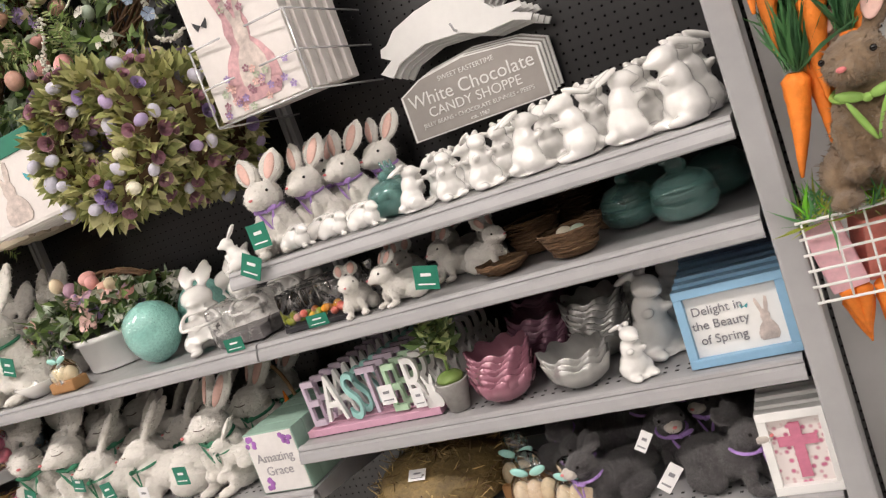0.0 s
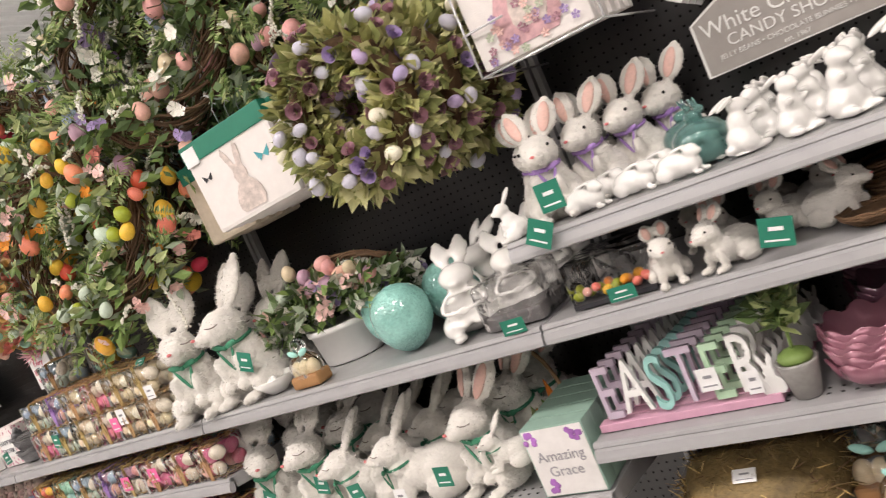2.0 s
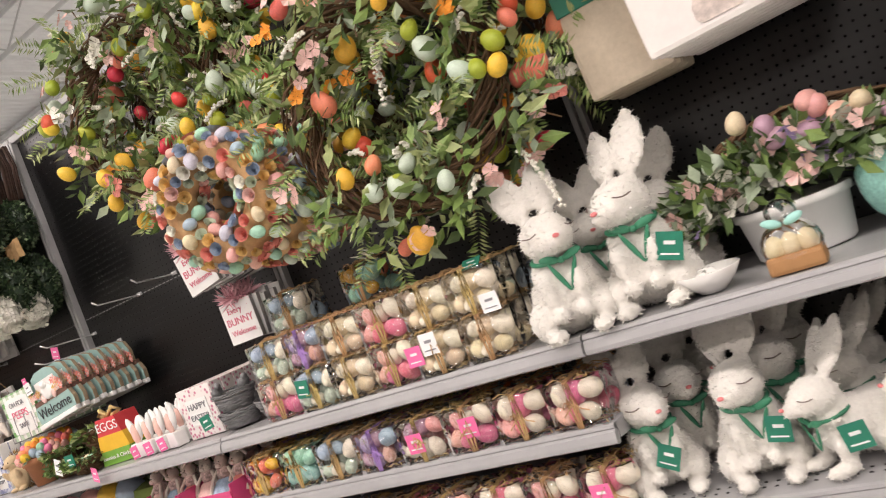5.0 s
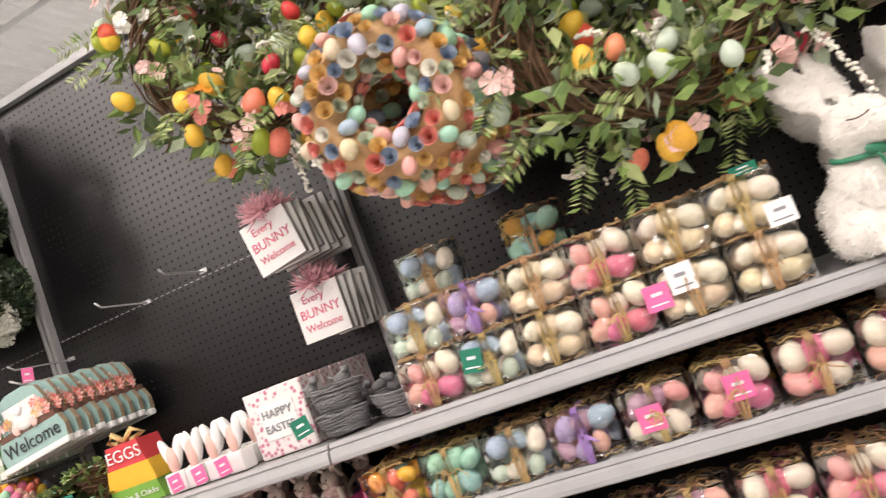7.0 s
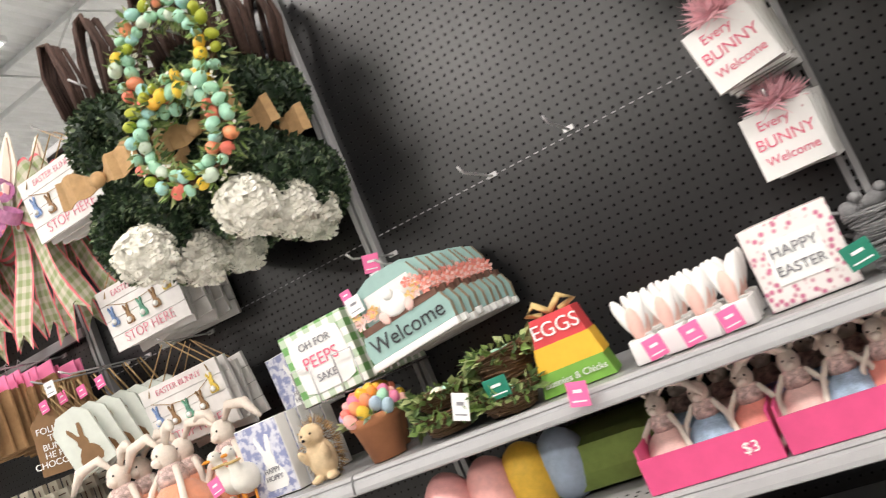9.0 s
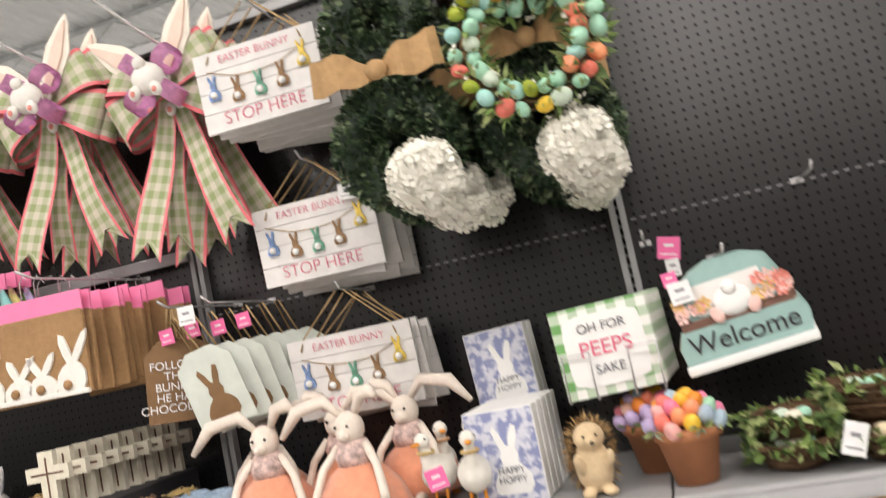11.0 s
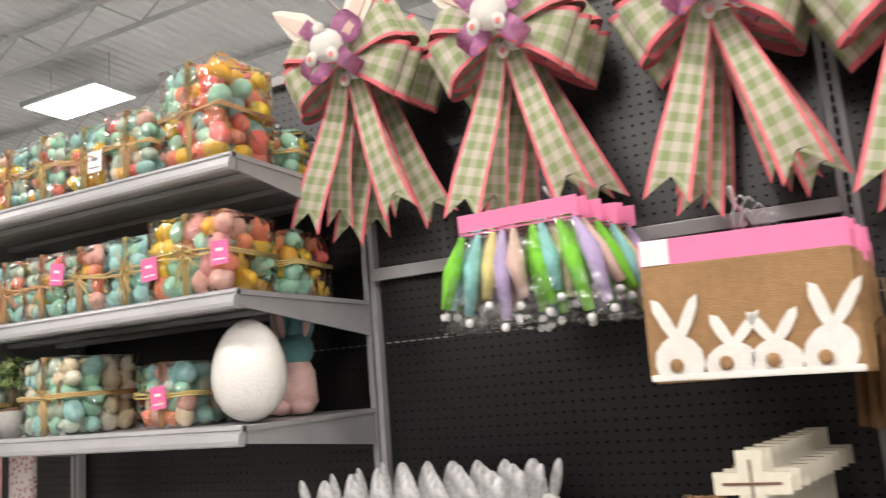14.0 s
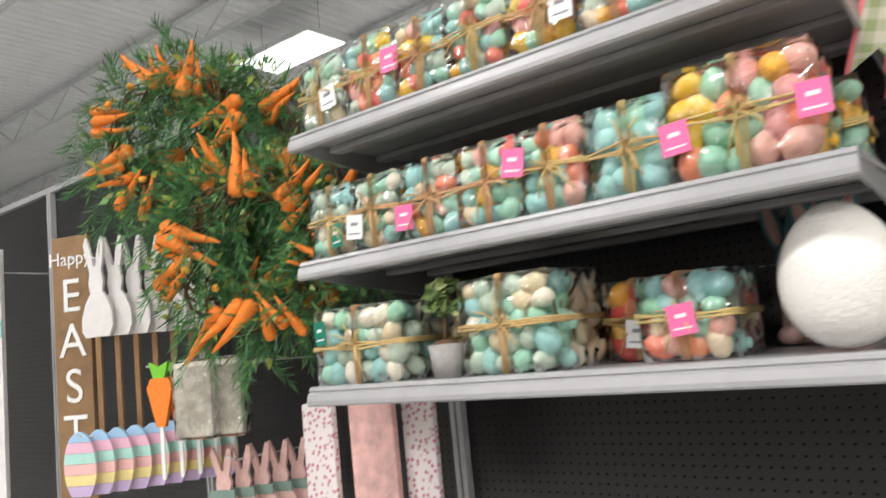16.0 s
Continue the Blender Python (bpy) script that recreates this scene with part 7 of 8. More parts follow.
rng = random.Random(81)
for x, y, z, n in ((-5.79, 1.615, 2.225, 7), (-5.775, 1.735, 1.825, 6), (-5.735, 1.735, 1.47, 4)):
    for i in range(n):
        stop_sign(pose(x + (0.012 * i if z > 2 else 0.006 * i) + rng.uniform(-0.006, 0.006), y + i * 0.034, z - 0.006 * i, 4, rng.uniform(-6, 6) if i else 0, 2 + rng.uniform(-5, 5) * (i > 0)), i == 0)
    hook(x, z + 0.105, WY - y + 0.02)
white_card(-5.66, 1.725, 1.815, w=0.05, h=0.04, ry=4)

# bows
BOWM, nt_, b_ = nodes_of("green_gingham_ribbon")
uv_ = node(nt_, "ShaderNodeUVMap")
sp_ = node(nt_, "ShaderNodeSeparateXYZ")
link(nt_, uv_.outputs[0], sp_.inputs[0])


def wave(nt, src, freq):
    mu = node(nt, "ShaderNodeMath")
    mu.operation = "MULTIPLY"
    mu.inputs[1].default_value = freq
    link(nt, src, mu.inputs[0])
    fr = node(nt, "ShaderNodeMath")
    fr.operation = "FRACT"
    link(nt, mu.outputs[0], fr.inputs[0])
    mr = node(nt, "ShaderNodeMapRange")
    mr.inputs["From Min"].default_value, mr.inputs["From Max"].default_value = 0.46, 0.54
    link(nt, fr.outputs[0], mr.inputs["Value"])
    return mr.outputs[0]


wa, wb = wave(nt_, sp_.outputs[0], 2.5), wave(nt_, sp_.outputs[1], 23.0)
ad_ = node(nt_, "ShaderNodeMath")
ad_.operation = "ADD"
link(nt_, wa, ad_.inputs[0])
link(nt_, wb, ad_.inputs[1])
hf_ = node(nt_, "ShaderNodeMath")
hf_.operation = "MULTIPLY"
hf_.inputs[1].default_value = 0.5
link(nt_, ad_.outputs[0], hf_.inputs[0])
mx_ = node(nt_, "ShaderNodeMix")
mx_.data_type = "RGBA"
mx_.inputs["A"].default_value, mx_.inputs["B"].default_value = (0.57, 0.53, 0.43, 1), (0.28, 0.34, 0.155, 1)
link(nt_, hf_.outputs[0], mx_.inputs["Factor"])
ab_ = node(nt_, "ShaderNodeMath")
ab_.operation = "SUBTRACT"
ab_.inputs[1].default_value = 0.5
link(nt_, sp_.outputs[0], ab_.inputs[0])
a2_ = node(nt_, "ShaderNodeMath")
a2_.operation = "ABSOLUTE"
link(nt_, ab_.outputs[0], a2_.inputs[0])
ed_ = node(nt_, "ShaderNodeMath")
ed_.operation = "GREATER_THAN"
ed_.inputs[1].default_value = 0.41
link(nt_, a2_.outputs[0], ed_.inputs[0])
m2_ = node(nt_, "ShaderNodeMix")
m2_.data_type = "RGBA"
m2_.inputs["B"].default_value = (0.84, 0.20, 0.23, 1)
link(nt_, ed_.outputs[0], m2_.inputs["Factor"])
link(nt_, mx_.outputs["Result"], m2_.inputs["A"])
link(nt_, m2_.outputs["Result"], b_.inputs["Base Color"])
b_.inputs["Roughness"].default_value = 0.85
GLIT = mat("purple_glitter_ribbon", (0.80, 0.36, 0.64), 0.25, 0.25, 0.30, 500, 0.10, 700)
EARIN = mat("peach_ear_felt", (0.82, 0.62, 0.52), 0.9, 0, 0.12, 40)
EARC = mat("cream_ear_felt", (0.85, 0.79, 0.69), 0.9, 0, 0.12, 40)


def ribbon(pts, ways, width, name, parent, m, notch=False):
    """A cloth ribbon along pts with its width along ways, with a UV across and along."""
    bm = B()
    uvl = bm.loops.layers.uv.new("UVMap")
    cols = 5
    rows, dist, prev = [], [], None
    s = 0.0
    for i, (p, w) in enumerate(zip(pts, ways)):
        p, w = Vector(p), Vector(w).normalized()
        wd = width[i] if isinstance(width, list) else width
        s += (p - prev).length if prev is not None else 0
        prev = p
        dist.append(s)
        rows.append([bm.verts.new(p + w * wd * (k / (cols - 1) - 0.5)) for k in range(cols)])
    if notch:
        d = (Vector(pts[-1]) - Vector(pts[-2])).normalized()
        for k in range(cols):
            rows[-1][k].co -= d * 0.055 * (1 - abs(k / (cols - 1) - 0.5) * 2)
    for i in range(len(rows) - 1):
        for k in range(cols - 1):
            f = bm.faces.new((rows[i][k], rows[i][k + 1], rows[i + 1][k + 1], rows[i + 1][k]))
            f.smooth = True
            for lp, (u, v) in zip(f.loops, ((k, i), (k + 1, i), (k + 1, i + 1), (k, i + 1))):
                lp[uvl].uv = (u / (cols - 1), dist[v])
    me = bpy.data.meshes.new(name)
    bm.to_mesh(me)
    bm.free()
    me.materials.append(m)
    return part(name, me, None, parent)


def bow():
    t = thing("ribbon_bow", "large green gingham bow with purple loops and a bunny tail", "bow", group="gingham bows")
    for lay_, sc, dy in ((0, 1.0, 0.0), (1, 1.12, 0.035)):
        for sx in (-1, 1):
            for up, ang, L in ((1, 26, 0.165), (-1, -24, 0.175)):
                a = radians(ang) * sx
                ax = Vector((sx * math.cos(a), 0, math.sin(abs(a)) * (1 if up > 0 else -1)))
                wv = Vector((-ax.z * sx, 0, ax.x * sx))
                pts, ways, wd = [], [], []
                for i in range(15):
                    u = i / 14 * math.pi
                    r = L * sc
                    p = ax * (r * math.sin(u) ** 0.8) + Vector((0, dy - 0.045 * math.cos(u) * (0.3 + math.sin(u)), 0))
                    pts.append(p)
                    ways.append(wv + Vector((0, 0.25 * math.cos(u), 0)))
                    wd.append(0.06 + 0.08 * math.sin(u) ** 0.7)
                ribbon(pts, ways, wd, "loop", t, BOWM)
    for q, (sx, tilt, L, dy) in enumerate(((-1, 16, 0.47, -0.01), (1, 17, 0.46, -0.005), (-1, 11, 0.44, 0.06), (1, 14, 0.43, 0.065))):
        pts, ways, wd = [], [], []
        for i in range(10):
            u = i / 9
            a = radians(tilt) * sx
            pts.append((math.sin(a) * L * u, dy + 0.02 * math.sin(u * 5 + q), -math.cos(a) * L * u))
            ways.append((math.cos(a), 0.25 * math.sin(u * 4 + q * 2), math.sin(a)))
            wd.append(0.042 + (0.056 if q < 2 else 0.030) * u)
        ribbon(pts, ways, wd, "tail", t, BOWM, notch=True)
    for k in range(4):
        a = radians(45 + 90 * k)
        bm = B()
        c = Vector((math.cos(a) * 0.066, -0.066, math.sin(a) * 0.064))
        seg = 14
        d, w = Vector((math.cos(a), 0, math.sin(a))), Vector((-math.sin(a), 0, math.cos(a)))
        r0, r1 = [], []
        for i in range(seg):
            b = i * math.tau / seg
            o = d * 0.036 * math.cos(b) + Vector((0, 0.034 * math.sin(b), 0))
            r0.append(bm.verts.new(c - w * 0.021 + o))
            r1.append(bm.verts.new(c + w * 0.021 + o))
        for i in range(seg):
            f = bm.faces.new((r0[i], r0[(i + 1) % seg], r1[(i + 1) % seg], r1[i]))
            f.smooth = True
        bmesh.ops.solidify(bm, geom=bm.faces, thickness=0.002)
        part("centre_loop", bm, GLIT, t, "purple glitter ribbon loop")
    bm = B()
    ell(bm, (0, -0.088, -0.004), (0.045, 0.032, 0.043))
    ell(bm, (-0.006, -0.112, 0.032), (0.017, 0.014, 0.017))
    part("bunny_tail", bm, FUR, t, "white plush bunny bottom")
    for sx in (-1, 1):
        bm = B()
        ell(bm, (sx * 0.030, -0.112, -0.042), (0.015, 0.011, 0.020), rot(0, sx * -15, 0))
        part("foot", bm, FUR, t)
        bm = B()
        ell(bm, (sx * 0.030, -0.122, -0.046), (0.007, 0.003, 0.008))
        part("paw_pad", bm, PETAL["coral"], t)
    for sx, tl in ((-1, -52), (1, 24)):
        for name, w, yy, mm in (("ear", 1.0, 0.0, EARC), ("ear_lining", 0.48, -0.006, EARIN)):
            a = radians(tl)
            o = [(-0.016, 0.0), (-0.032, 0.06), (-0.033, 0.115), (-0.014, 0.185), (0.0, 0.215), (0.014, 0.185), (0.034, 0.11), (0.028, 0.05), (0.016, 0.0)]
            bm = B()
            prism(bm, [(x * w * 1.15 * math.cos(a) + z * (0.96 if w < 1 else 1) * math.sin(a) + sx * 0.025, -x * w * 1.15 * math.sin(a) + z * (0.9 if w < 1 else 1) * math.cos(a) + 0.03) for x, z in o], -0.03 + yy, -0.024 + yy)
            part(name, bm, mm, t)
    return t


BW = bow()
first = True
for x, z, n in ((-7.345, 2.33, 2), (-6.91, 2.29, 2), (-6.455, 2.255, 2), (-6.08, 2.20, 2)):
    for i in range(n):
        m = pose(x + 0.012 * i, 1.67 + 0.11 * i, z - 0.012 * i, 3 * i, -4 * i, 4 + 4 * i)
        if first:
            BW.matrix_basis, first = m, False
        else:
            copy_thing(BW, m)
    t = thing("long_hook", "long chrome display arm angled up from the wall", "hook", pose(x + 0.05, WY, z + 0.09), group="display arms")
    bm = B()
    tube(bm, [(0, 0, -0.05), (-0.02, -0.30, 0.0), (-0.05, -0.56, 0.07), (-0.05, -0.57, 0.11)], 0.004, 6)
    part("wire", bm, CHROME, t)
    bm = B()
    box(bm, (0, -0.004, -0.05), (0.03, 0.008, 0.03))
    part("plate", bm, CHROME, t)

# header-card packs of felt tails
LIME = [mat("felt_" + n, c, 0.85, 0, 0.15, 60) for n, c in (("lime", (0.22, 0.62, 0.05)), ("aqua", (0.28, 0.60, 0.58)), ("butter", (0.80, 0.70, 0.28)), ("lilac", (0.52, 0.42, 0.66)), ("blush", (0.78, 0.56, 0.48)))]
PINKH = mat("pink_header_card", (0.86, 0.22, 0.42), 0.45, 0, 0.08, 20)
for i in range(6):
    rng = random.Random(90 + i)
    t = thing("felt_pack", "clear bag of bright felt bunny garland under a pink header", "garland pack", pose(-6.865 + 0.012 * i, 1.55 + i * 0.035, 1.575, 0, rng.uniform(-3, 3), 4), group="garland packs")
    bm = B()
    box(bm, (0, 0, 0.235), (0.26, 0.004, 0.045))
    part("header", bm, PINKH, t, "pink header card")
    for k in range(9):
        bm = B()
        x0 = -0.13 + k * 0.032 + rng.uniform(-0.008, 0.008)
        ze = rng.uniform(-0.03, 0.035)
        tube(bm, [(x0 * 0.9, -0.004, 0.21), (x0 * 1.1, -0.012, 0.14), (x0 * 1.3 + rng.uniform(-0.01, 0.01), -0.010, 0.05 + ze)], [0.006, 0.021, 0.010], 7)
        part("felt_strip", bm, LIME[0] if k > 4 and k % 2 else LIME[(k + i) % 5], t)
        bm = B()
        ell(bm, (x0 * 1.32, -0.010, 0.035 + ze), (0.009, 0.009, 0.009), u=8, v=6)
        part("pompom", bm, WHITE, t)
    bm = B()
    prism(bm, [(-0.12, 0.215), (0.12, 0.215), (0.19, 0.01), (-0.19, 0.01)], -0.028, 0.010)
    part("film", bm, FILM, t, "crinkled clear film").visible_shadow = False
hook(-6.80, 1.835, 0.42)

# brown cushion covers with four white rabbits
def round_rabbit(w, h):
    """Outline of a round rabbit seen from behind, ears in a V."""
    return [(x * w, z * h) for x, z in ((-0.42, 0), (0.42, 0), (0.48, 0.14), (0.44, 0.30), (0.30, 0.42), (0.16, 0.48), (0.30, 0.62), (0.44, 0.84), (0.46, 1.0), (0.30, 0.94), (0.14, 0.76), (0.0, 0.56), (-0.14, 0.76), (-0.30, 0.94), (-0.46, 0.98), (-0.44, 0.82), (-0.30, 0.62), (-0.16, 0.48), (-0.30, 0.42), (-0.44, 0.30), (-0.48, 0.14))]



JUTEC = mat("brown_jute_cloth", (0.36, 0.21, 0.095), 0.9, 0, 0.2, 60, 0.5, 300)
crng = random.Random(12)
cr = [(0, 0, 0, 0)] + [(crng.uniform(-0.012, 0.016), crng.uniform(-0.012, 0.008), crng.uniform(-3, 3), crng.uniform(-7, 7)) for i in range(11)]
for i in range(12):
    t = thing("cushion_cover", "brown jute cushion cover with four white rabbits", "textile", pose(-6.448 + 0.004 * i + cr[i][0], 1.45 + i * 0.034, 1.455 + cr[i][1], 0, 1 + cr[i][2], 2 + cr[i][3]), group="cushion covers")
    bm = B()
    box(bm, (0, 0.006, 0.10), (0.335, 0.013, 0.20), bev=0.005)
    part("cloth", bm, JUTEC, t)
    bm = B()
    box(bm, (0, 0.004, 0.220), (0.338, 0.005, 0.05))
    part("header", bm, PINKH, t, "pink header card")
    bm = B()
    tube(bm, [(0, 0.006, 0.245), (0, 0.006, 0.29), (0.012, 0.006, 0.305), (0.02, 0.006, 0.295)], 0.0016, 5)
    part("hanger", bm, CHROME, t)
    if i == 0:
        for k, (x, h) in enumerate(((-0.115, 0.135), (-0.035, 0.10), (0.038, 0.10), (0.115, 0.14))):
            bm = B()
            prism(bm, [(x + a + (0.16 * b if k % 2 else 0.0), 0.008 + b) for a, b in round_rabbit(0.085, h)], -0.001, -0.007)
            part("rabbit_applique", bm, FUR, t, "fluffy white applique")
            bm = B()
            ell(bm, (x - 0.005, -0.010, 0.024), (0.012, 0.008, 0.012), u=10, v=6)
            part("pompom", bm, JUTEC, t, "brown pompom tail")
        bm = B()
        box(bm, (0, -0.004, 0.004), (0.33, 0.012, 0.012), bev=0.004)
        part("fringe", bm, FUR, t, "white fringe")
        bm = B()
        box(bm, (-0.14, -0.0005, 0.222), (0.05, 0.002, 0.045))
        part("label", bm, TAG_W, t)
hook(-6.445, 1.755, 0.50)

# hanging tags
def tag_outline(w, h):
    return [(-w / 2, 0), (w / 2, 0), (w / 2, h * 0.82), (w * 0.24, h), (-w * 0.24, h), (-w / 2, h * 0.82)]


WALN = mat("walnut_board", (0.22, 0.12, 0.05), 0.7, 0, 0.25, 30)
PALE = mat("pale_sage_board", (0.62, 0.66, 0.60), 0.65, 0, 0.12, 30)
for i in range(5):
    t = thing("tag_sign", "brown wooden tag sign lettered with a bunny message", "sign", pose(-6.158 - 0.02 * i, 1.59 + i * 0.045, 1.335, 0, 4, 30) @ Matrix.Scale(1.04, 4), group="brown tag signs")
    bm = B()
    prism(bm, tag_outline(0.135, 0.195), 0, 0.010)
    part("board", bm, WALN, t)
    bm = B()
    tube(bm, [(-0.012, 0.004, 0.185), (-0.006, 0.012, 0.27), (0.006, 0.012, 0.27), (0.012, 0.004, 0.185)], 0.003, 5)
    part("twine", bm, JUTE, t)
    if i == 0:
        letters("FOLLOW\nTHE\nBUNNY\nHE HAS\nCHOCOLATE", 0.0275, WHITE, t, 0, -0.0025, 0.083, space=0.92)
for i in range(7):
    t = thing("tag_sign", "pale wooden tag sign with a brown rabbit", "sign", pose(-6.022 + 0.02 * i, 1.60 + i * 0.042, 1.30, 0, -14 + i, 24), group="pale tag signs")
    bm = B()
    prism(bm, tag_outline(0.135, 0.205), 0, 0.010)
    part("board", bm, PALE, t)
    bm = B()
    tube(bm, [(-0.012, 0.004, 0.195), (-0.03, 0.012, 0.30), (-0.02, 0.012, 0.30), (0.006, 0.004, 0.195)], 0.003, 5)
    part("twine", bm, JUTE, t)
    motif(t, 0.0, -0.001, 0.02, 0.10, 0.14, WALN, "rabbit_print")
hook(-6.15, 1.615, 0.38)
hook(-6.04, 1.605, 0.36)
for i in range(4):
    pink_card(-6.15 + i * 0.055, 1.585 + 0.03 * i, 1.545 + 0.006 * (i % 2), w=0.04, h=0.038, ry=-5)
white_card(-6.075, 1.57, 1.585, w=0.046, h=0.046)
bm = B()
box(bm, (bx(-3) + BAY / 2, WY - 0.035, 1.79), (BAY - 0.03, 0.02, 0.035), bev=0.003)
solo("face_out_bar", bm, STEEL, "grey steel crossbar bolted between two uprights", "bar", kind="structure")

# low shelf of the hanging bay
WOODW = mat("cream_painted_wood", (0.70, 0.66, 0.54), 0.7, 0, 0.12, 30)
for i in range(9):
    t = thing("wooden_cross", "cream painted wooden cross in a row on the shelf", "cross", pose(-6.48 + 0.012 * i, 1.49 + i * 0.045, 1.033 + 0.15, 0, 0, 3) @ Matrix.Scale(0.72, 4), group="wooden crosses")
    bm = B()
    prism(bm, [(-0.03, 0), (0.03, 0), (0.03, 0.105), (0.085, 0.105), (0.085, 0.155), (0.03, 0.155), (0.03, 0.205), (-0.03, 0.205), (-0.03, 0.155), (-0.085, 0.155), (-0.085, 0.105), (-0.03, 0.105)], 0, 0.022)
    part("cross", bm, WOODW, t)
    bm = B()
    box(bm, (0, -0.001, 0.10), (0.006, 0.002, 0.17))
    part("groove_upright", bm, BROWN, t)
    bm = B()
    box(bm, (0, -0.0015, 0.13), (0.13, 0.002, 0.006))
    part("groove_bar", bm, BROWN, t)
bm = B()
box(bm, (-6.43, 1.68, 1.108), (0.18, 0.42, 0.148), bev=0.004)
solo("riser", bm, INK, "black display riser under the crosses", "riser")
STRIPE = mat("grey_striped_felt", (0.62, 0.62, 0.62), 0.85, 0, 0.6, 50)
rng = random.Random(99)
for i in range(7):
    for j in range(4):
        x, y = -7.38 + i * 0.068 + 0.01 * j, 1.49 + j * 0.095
        t = thing("striped_rabbit", "white rabbit peg figure with grey striped ears", "figurine", pose(x, y, 1.033, 0, 0, rng.uniform(-20, 20)), group="striped rabbits")
        bm = B()
        lathe(bm, [(0.032, 0), (0.036, 0.03), (0.03, 0.10), (0.012, 0.14)], 14)
        ell(bm, (0, 0, 0.155), (0.03, 0.03, 0.03))
        part("body", bm, FUR, t)
        for sx in (-1, 1):
            bm = B()
            ell(bm, (sx * 0.020, 0, 0.215), (0.014, 0.006, 0.05), rot(0, sx * 16, 0))
            part("ear", bm, STRIPE, t, "grey striped ear")
for i in range(4):
    for j in range(2):
        put_rabbit(R_SMALL, -6.88 + i * 0.07, 1.50 + j * 0.12, 1.033, 0.23, rng.uniform(-30, 30), "small fluffy white rabbit ornament", "rabbit ornament", "fluffy rabbits", "rabbit_ornament")
for i in range(3):
    t = egg_pack(["rose", "pink", "mauve"], 0.08, 0.10, 0.17, 0.06, 180 + i, label="clear bag of pink treats on the shelf")
    t.matrix_basis = pose(-6.70 + i * 0.05, 1.54 + 0.11 * i, 1.033, 0, 0, 10 * i)

# ======== the bay of large egg boxes ========
SPRING = ["mint", "teal", "coral", "yellow", "sage", "mint", "teal", "cream", "rose"]
SOFT = ["sage", "white", "teal", "cream", "sage", "mint"]
ey = 1.37


def big(cols, w, d, h, egg, seed, x, y, z, rz=0, label=""):
    t = egg_pack(cols, w, d, h, egg * 0.86, seed, straw=False, fill=1.14, label=label or "clear gift box packed with pastel eggs and raffia ties")
    t.matrix_basis = pose(x, y + d / 2, z, 0, 0, rz)
    # a second raffia band around the middle, and the bow's loose ends
    rng = random.Random(seed)
    bm = B()
    for k in range(3):
        z0 = h * 0.5 + 0.004 * (k - 1)
        e = 0.004
        tube(bm, [(-w / 2 - e, d / 2, z0), (-w / 2 - e, -d / 2 - e, z0 + rng.uniform(-0.006, 0.006)), (0, -d / 2 - e, z0 + rng.uniform(-0.012, 0.012)), (w / 2 + e, -d / 2 - e, z0), (w / 2 + e, d / 2, z0)], 0.0024, 4)
    for k in range(7):
        a = rng.uniform(0, math.tau)
        L = rng.uniform(0.03, 0.075)
        tube(bm, [(0, -d / 2 - 0.006, h * 0.5), (math.cos(a) * L * 0.6, -d / 2 - 0.016, h * 0.5 + math.sin(a) * L * 0.6), (math.cos(a) * L, -d / 2 - 0.012, h * 0.5 + math.sin(a) * L - 0.012)], 0.002, 4)
    part("raffia_band", bm, STRAW, t, "raffia band")
    return t


x = -8.66
for i, w in enumerate((0.15, 0.155, 0.15, 0.155, 0.15, 0.15)):
    big(SOFT if i < 1 else SPRING, w - 0.006, 0.17, 0.165 + 0.01 * (i % 2), 0.052, 200 + i, x + w / 2, ey + 0.02, 2.038, (-3, 2, 4)[i % 3])
    x += w
big(["mint", "teal", "coral", "coral", "yellow"], 0.20, 0.18, 0.25, 0.062, 210, -7.605, ey + 0.02, 2.038, -4, "tall clear gift box of coral, mint and yellow eggs")
big(["yellow", "mint", "coral"], 0.16, 0.12, 0.12, 0.05, 211, -7.57, ey + 0.25, 2.038, 8)
for i in range(5):
    big(SPRING, 0.2, 0.16, 0.16, 0.06, 220 + i, -8.55 + i * 0.22, ey + 0.24, 2.038, 3)
x = -8.66
for i, w in enumerate((0.14, 0.15, 0.15, 0.15, 0.15, 0.15, 0.24)):
    big(SOFT if i < 2 else ["coral", "yellow", "rose", "yellow", "mint", "mint"] if i == 6 else ["teal", "teal", "mint", "sage"] if i == 5 else SPRING, w - 0.006, 0.19, 0.165 if i < 6 else 0.19, 0.052 if i < 5 else 0.064, 230 + i, x + w / 2, ey + 0.02, 1.725, (2, -3, 3)[i % 3])
    x += w + 0.002
for i in range(3):
    big(["yellow", "coral", "mint", "mint"], 0.22, 0.17, 0.17, 0.055, 240 + i, -7.61 - i * 0.26, ey + 0.24, 1.725, 4)
big(SOFT, 0.255, 0.19, 0.175, 0.056, 250, -8.54, ey + 0.02, 1.428, 3, "clear gift box of sage, white and teal eggs")
big(SOFT, 0.225, 0.2, 0.195, 0.058, 251, -8.13, ey + 0.03, 1.428, -6, "clear gift box of sage, white and teal eggs")
big(["coral", "red", "yellow", "mint"], 0.13, 0.12, 0.16, 0.06, 252, -7.94, ey + 0.20, 1.428, 5)
big(SPRING, 0.17, 0.15, 0.155, 0.056, 253, -7.80, ey + 0.10, 1.428, -3)
big(SOFT, 0.16, 0.12, 0.15, 0.056, 254, -8.33, ey + 0.20, 1.428, 3)
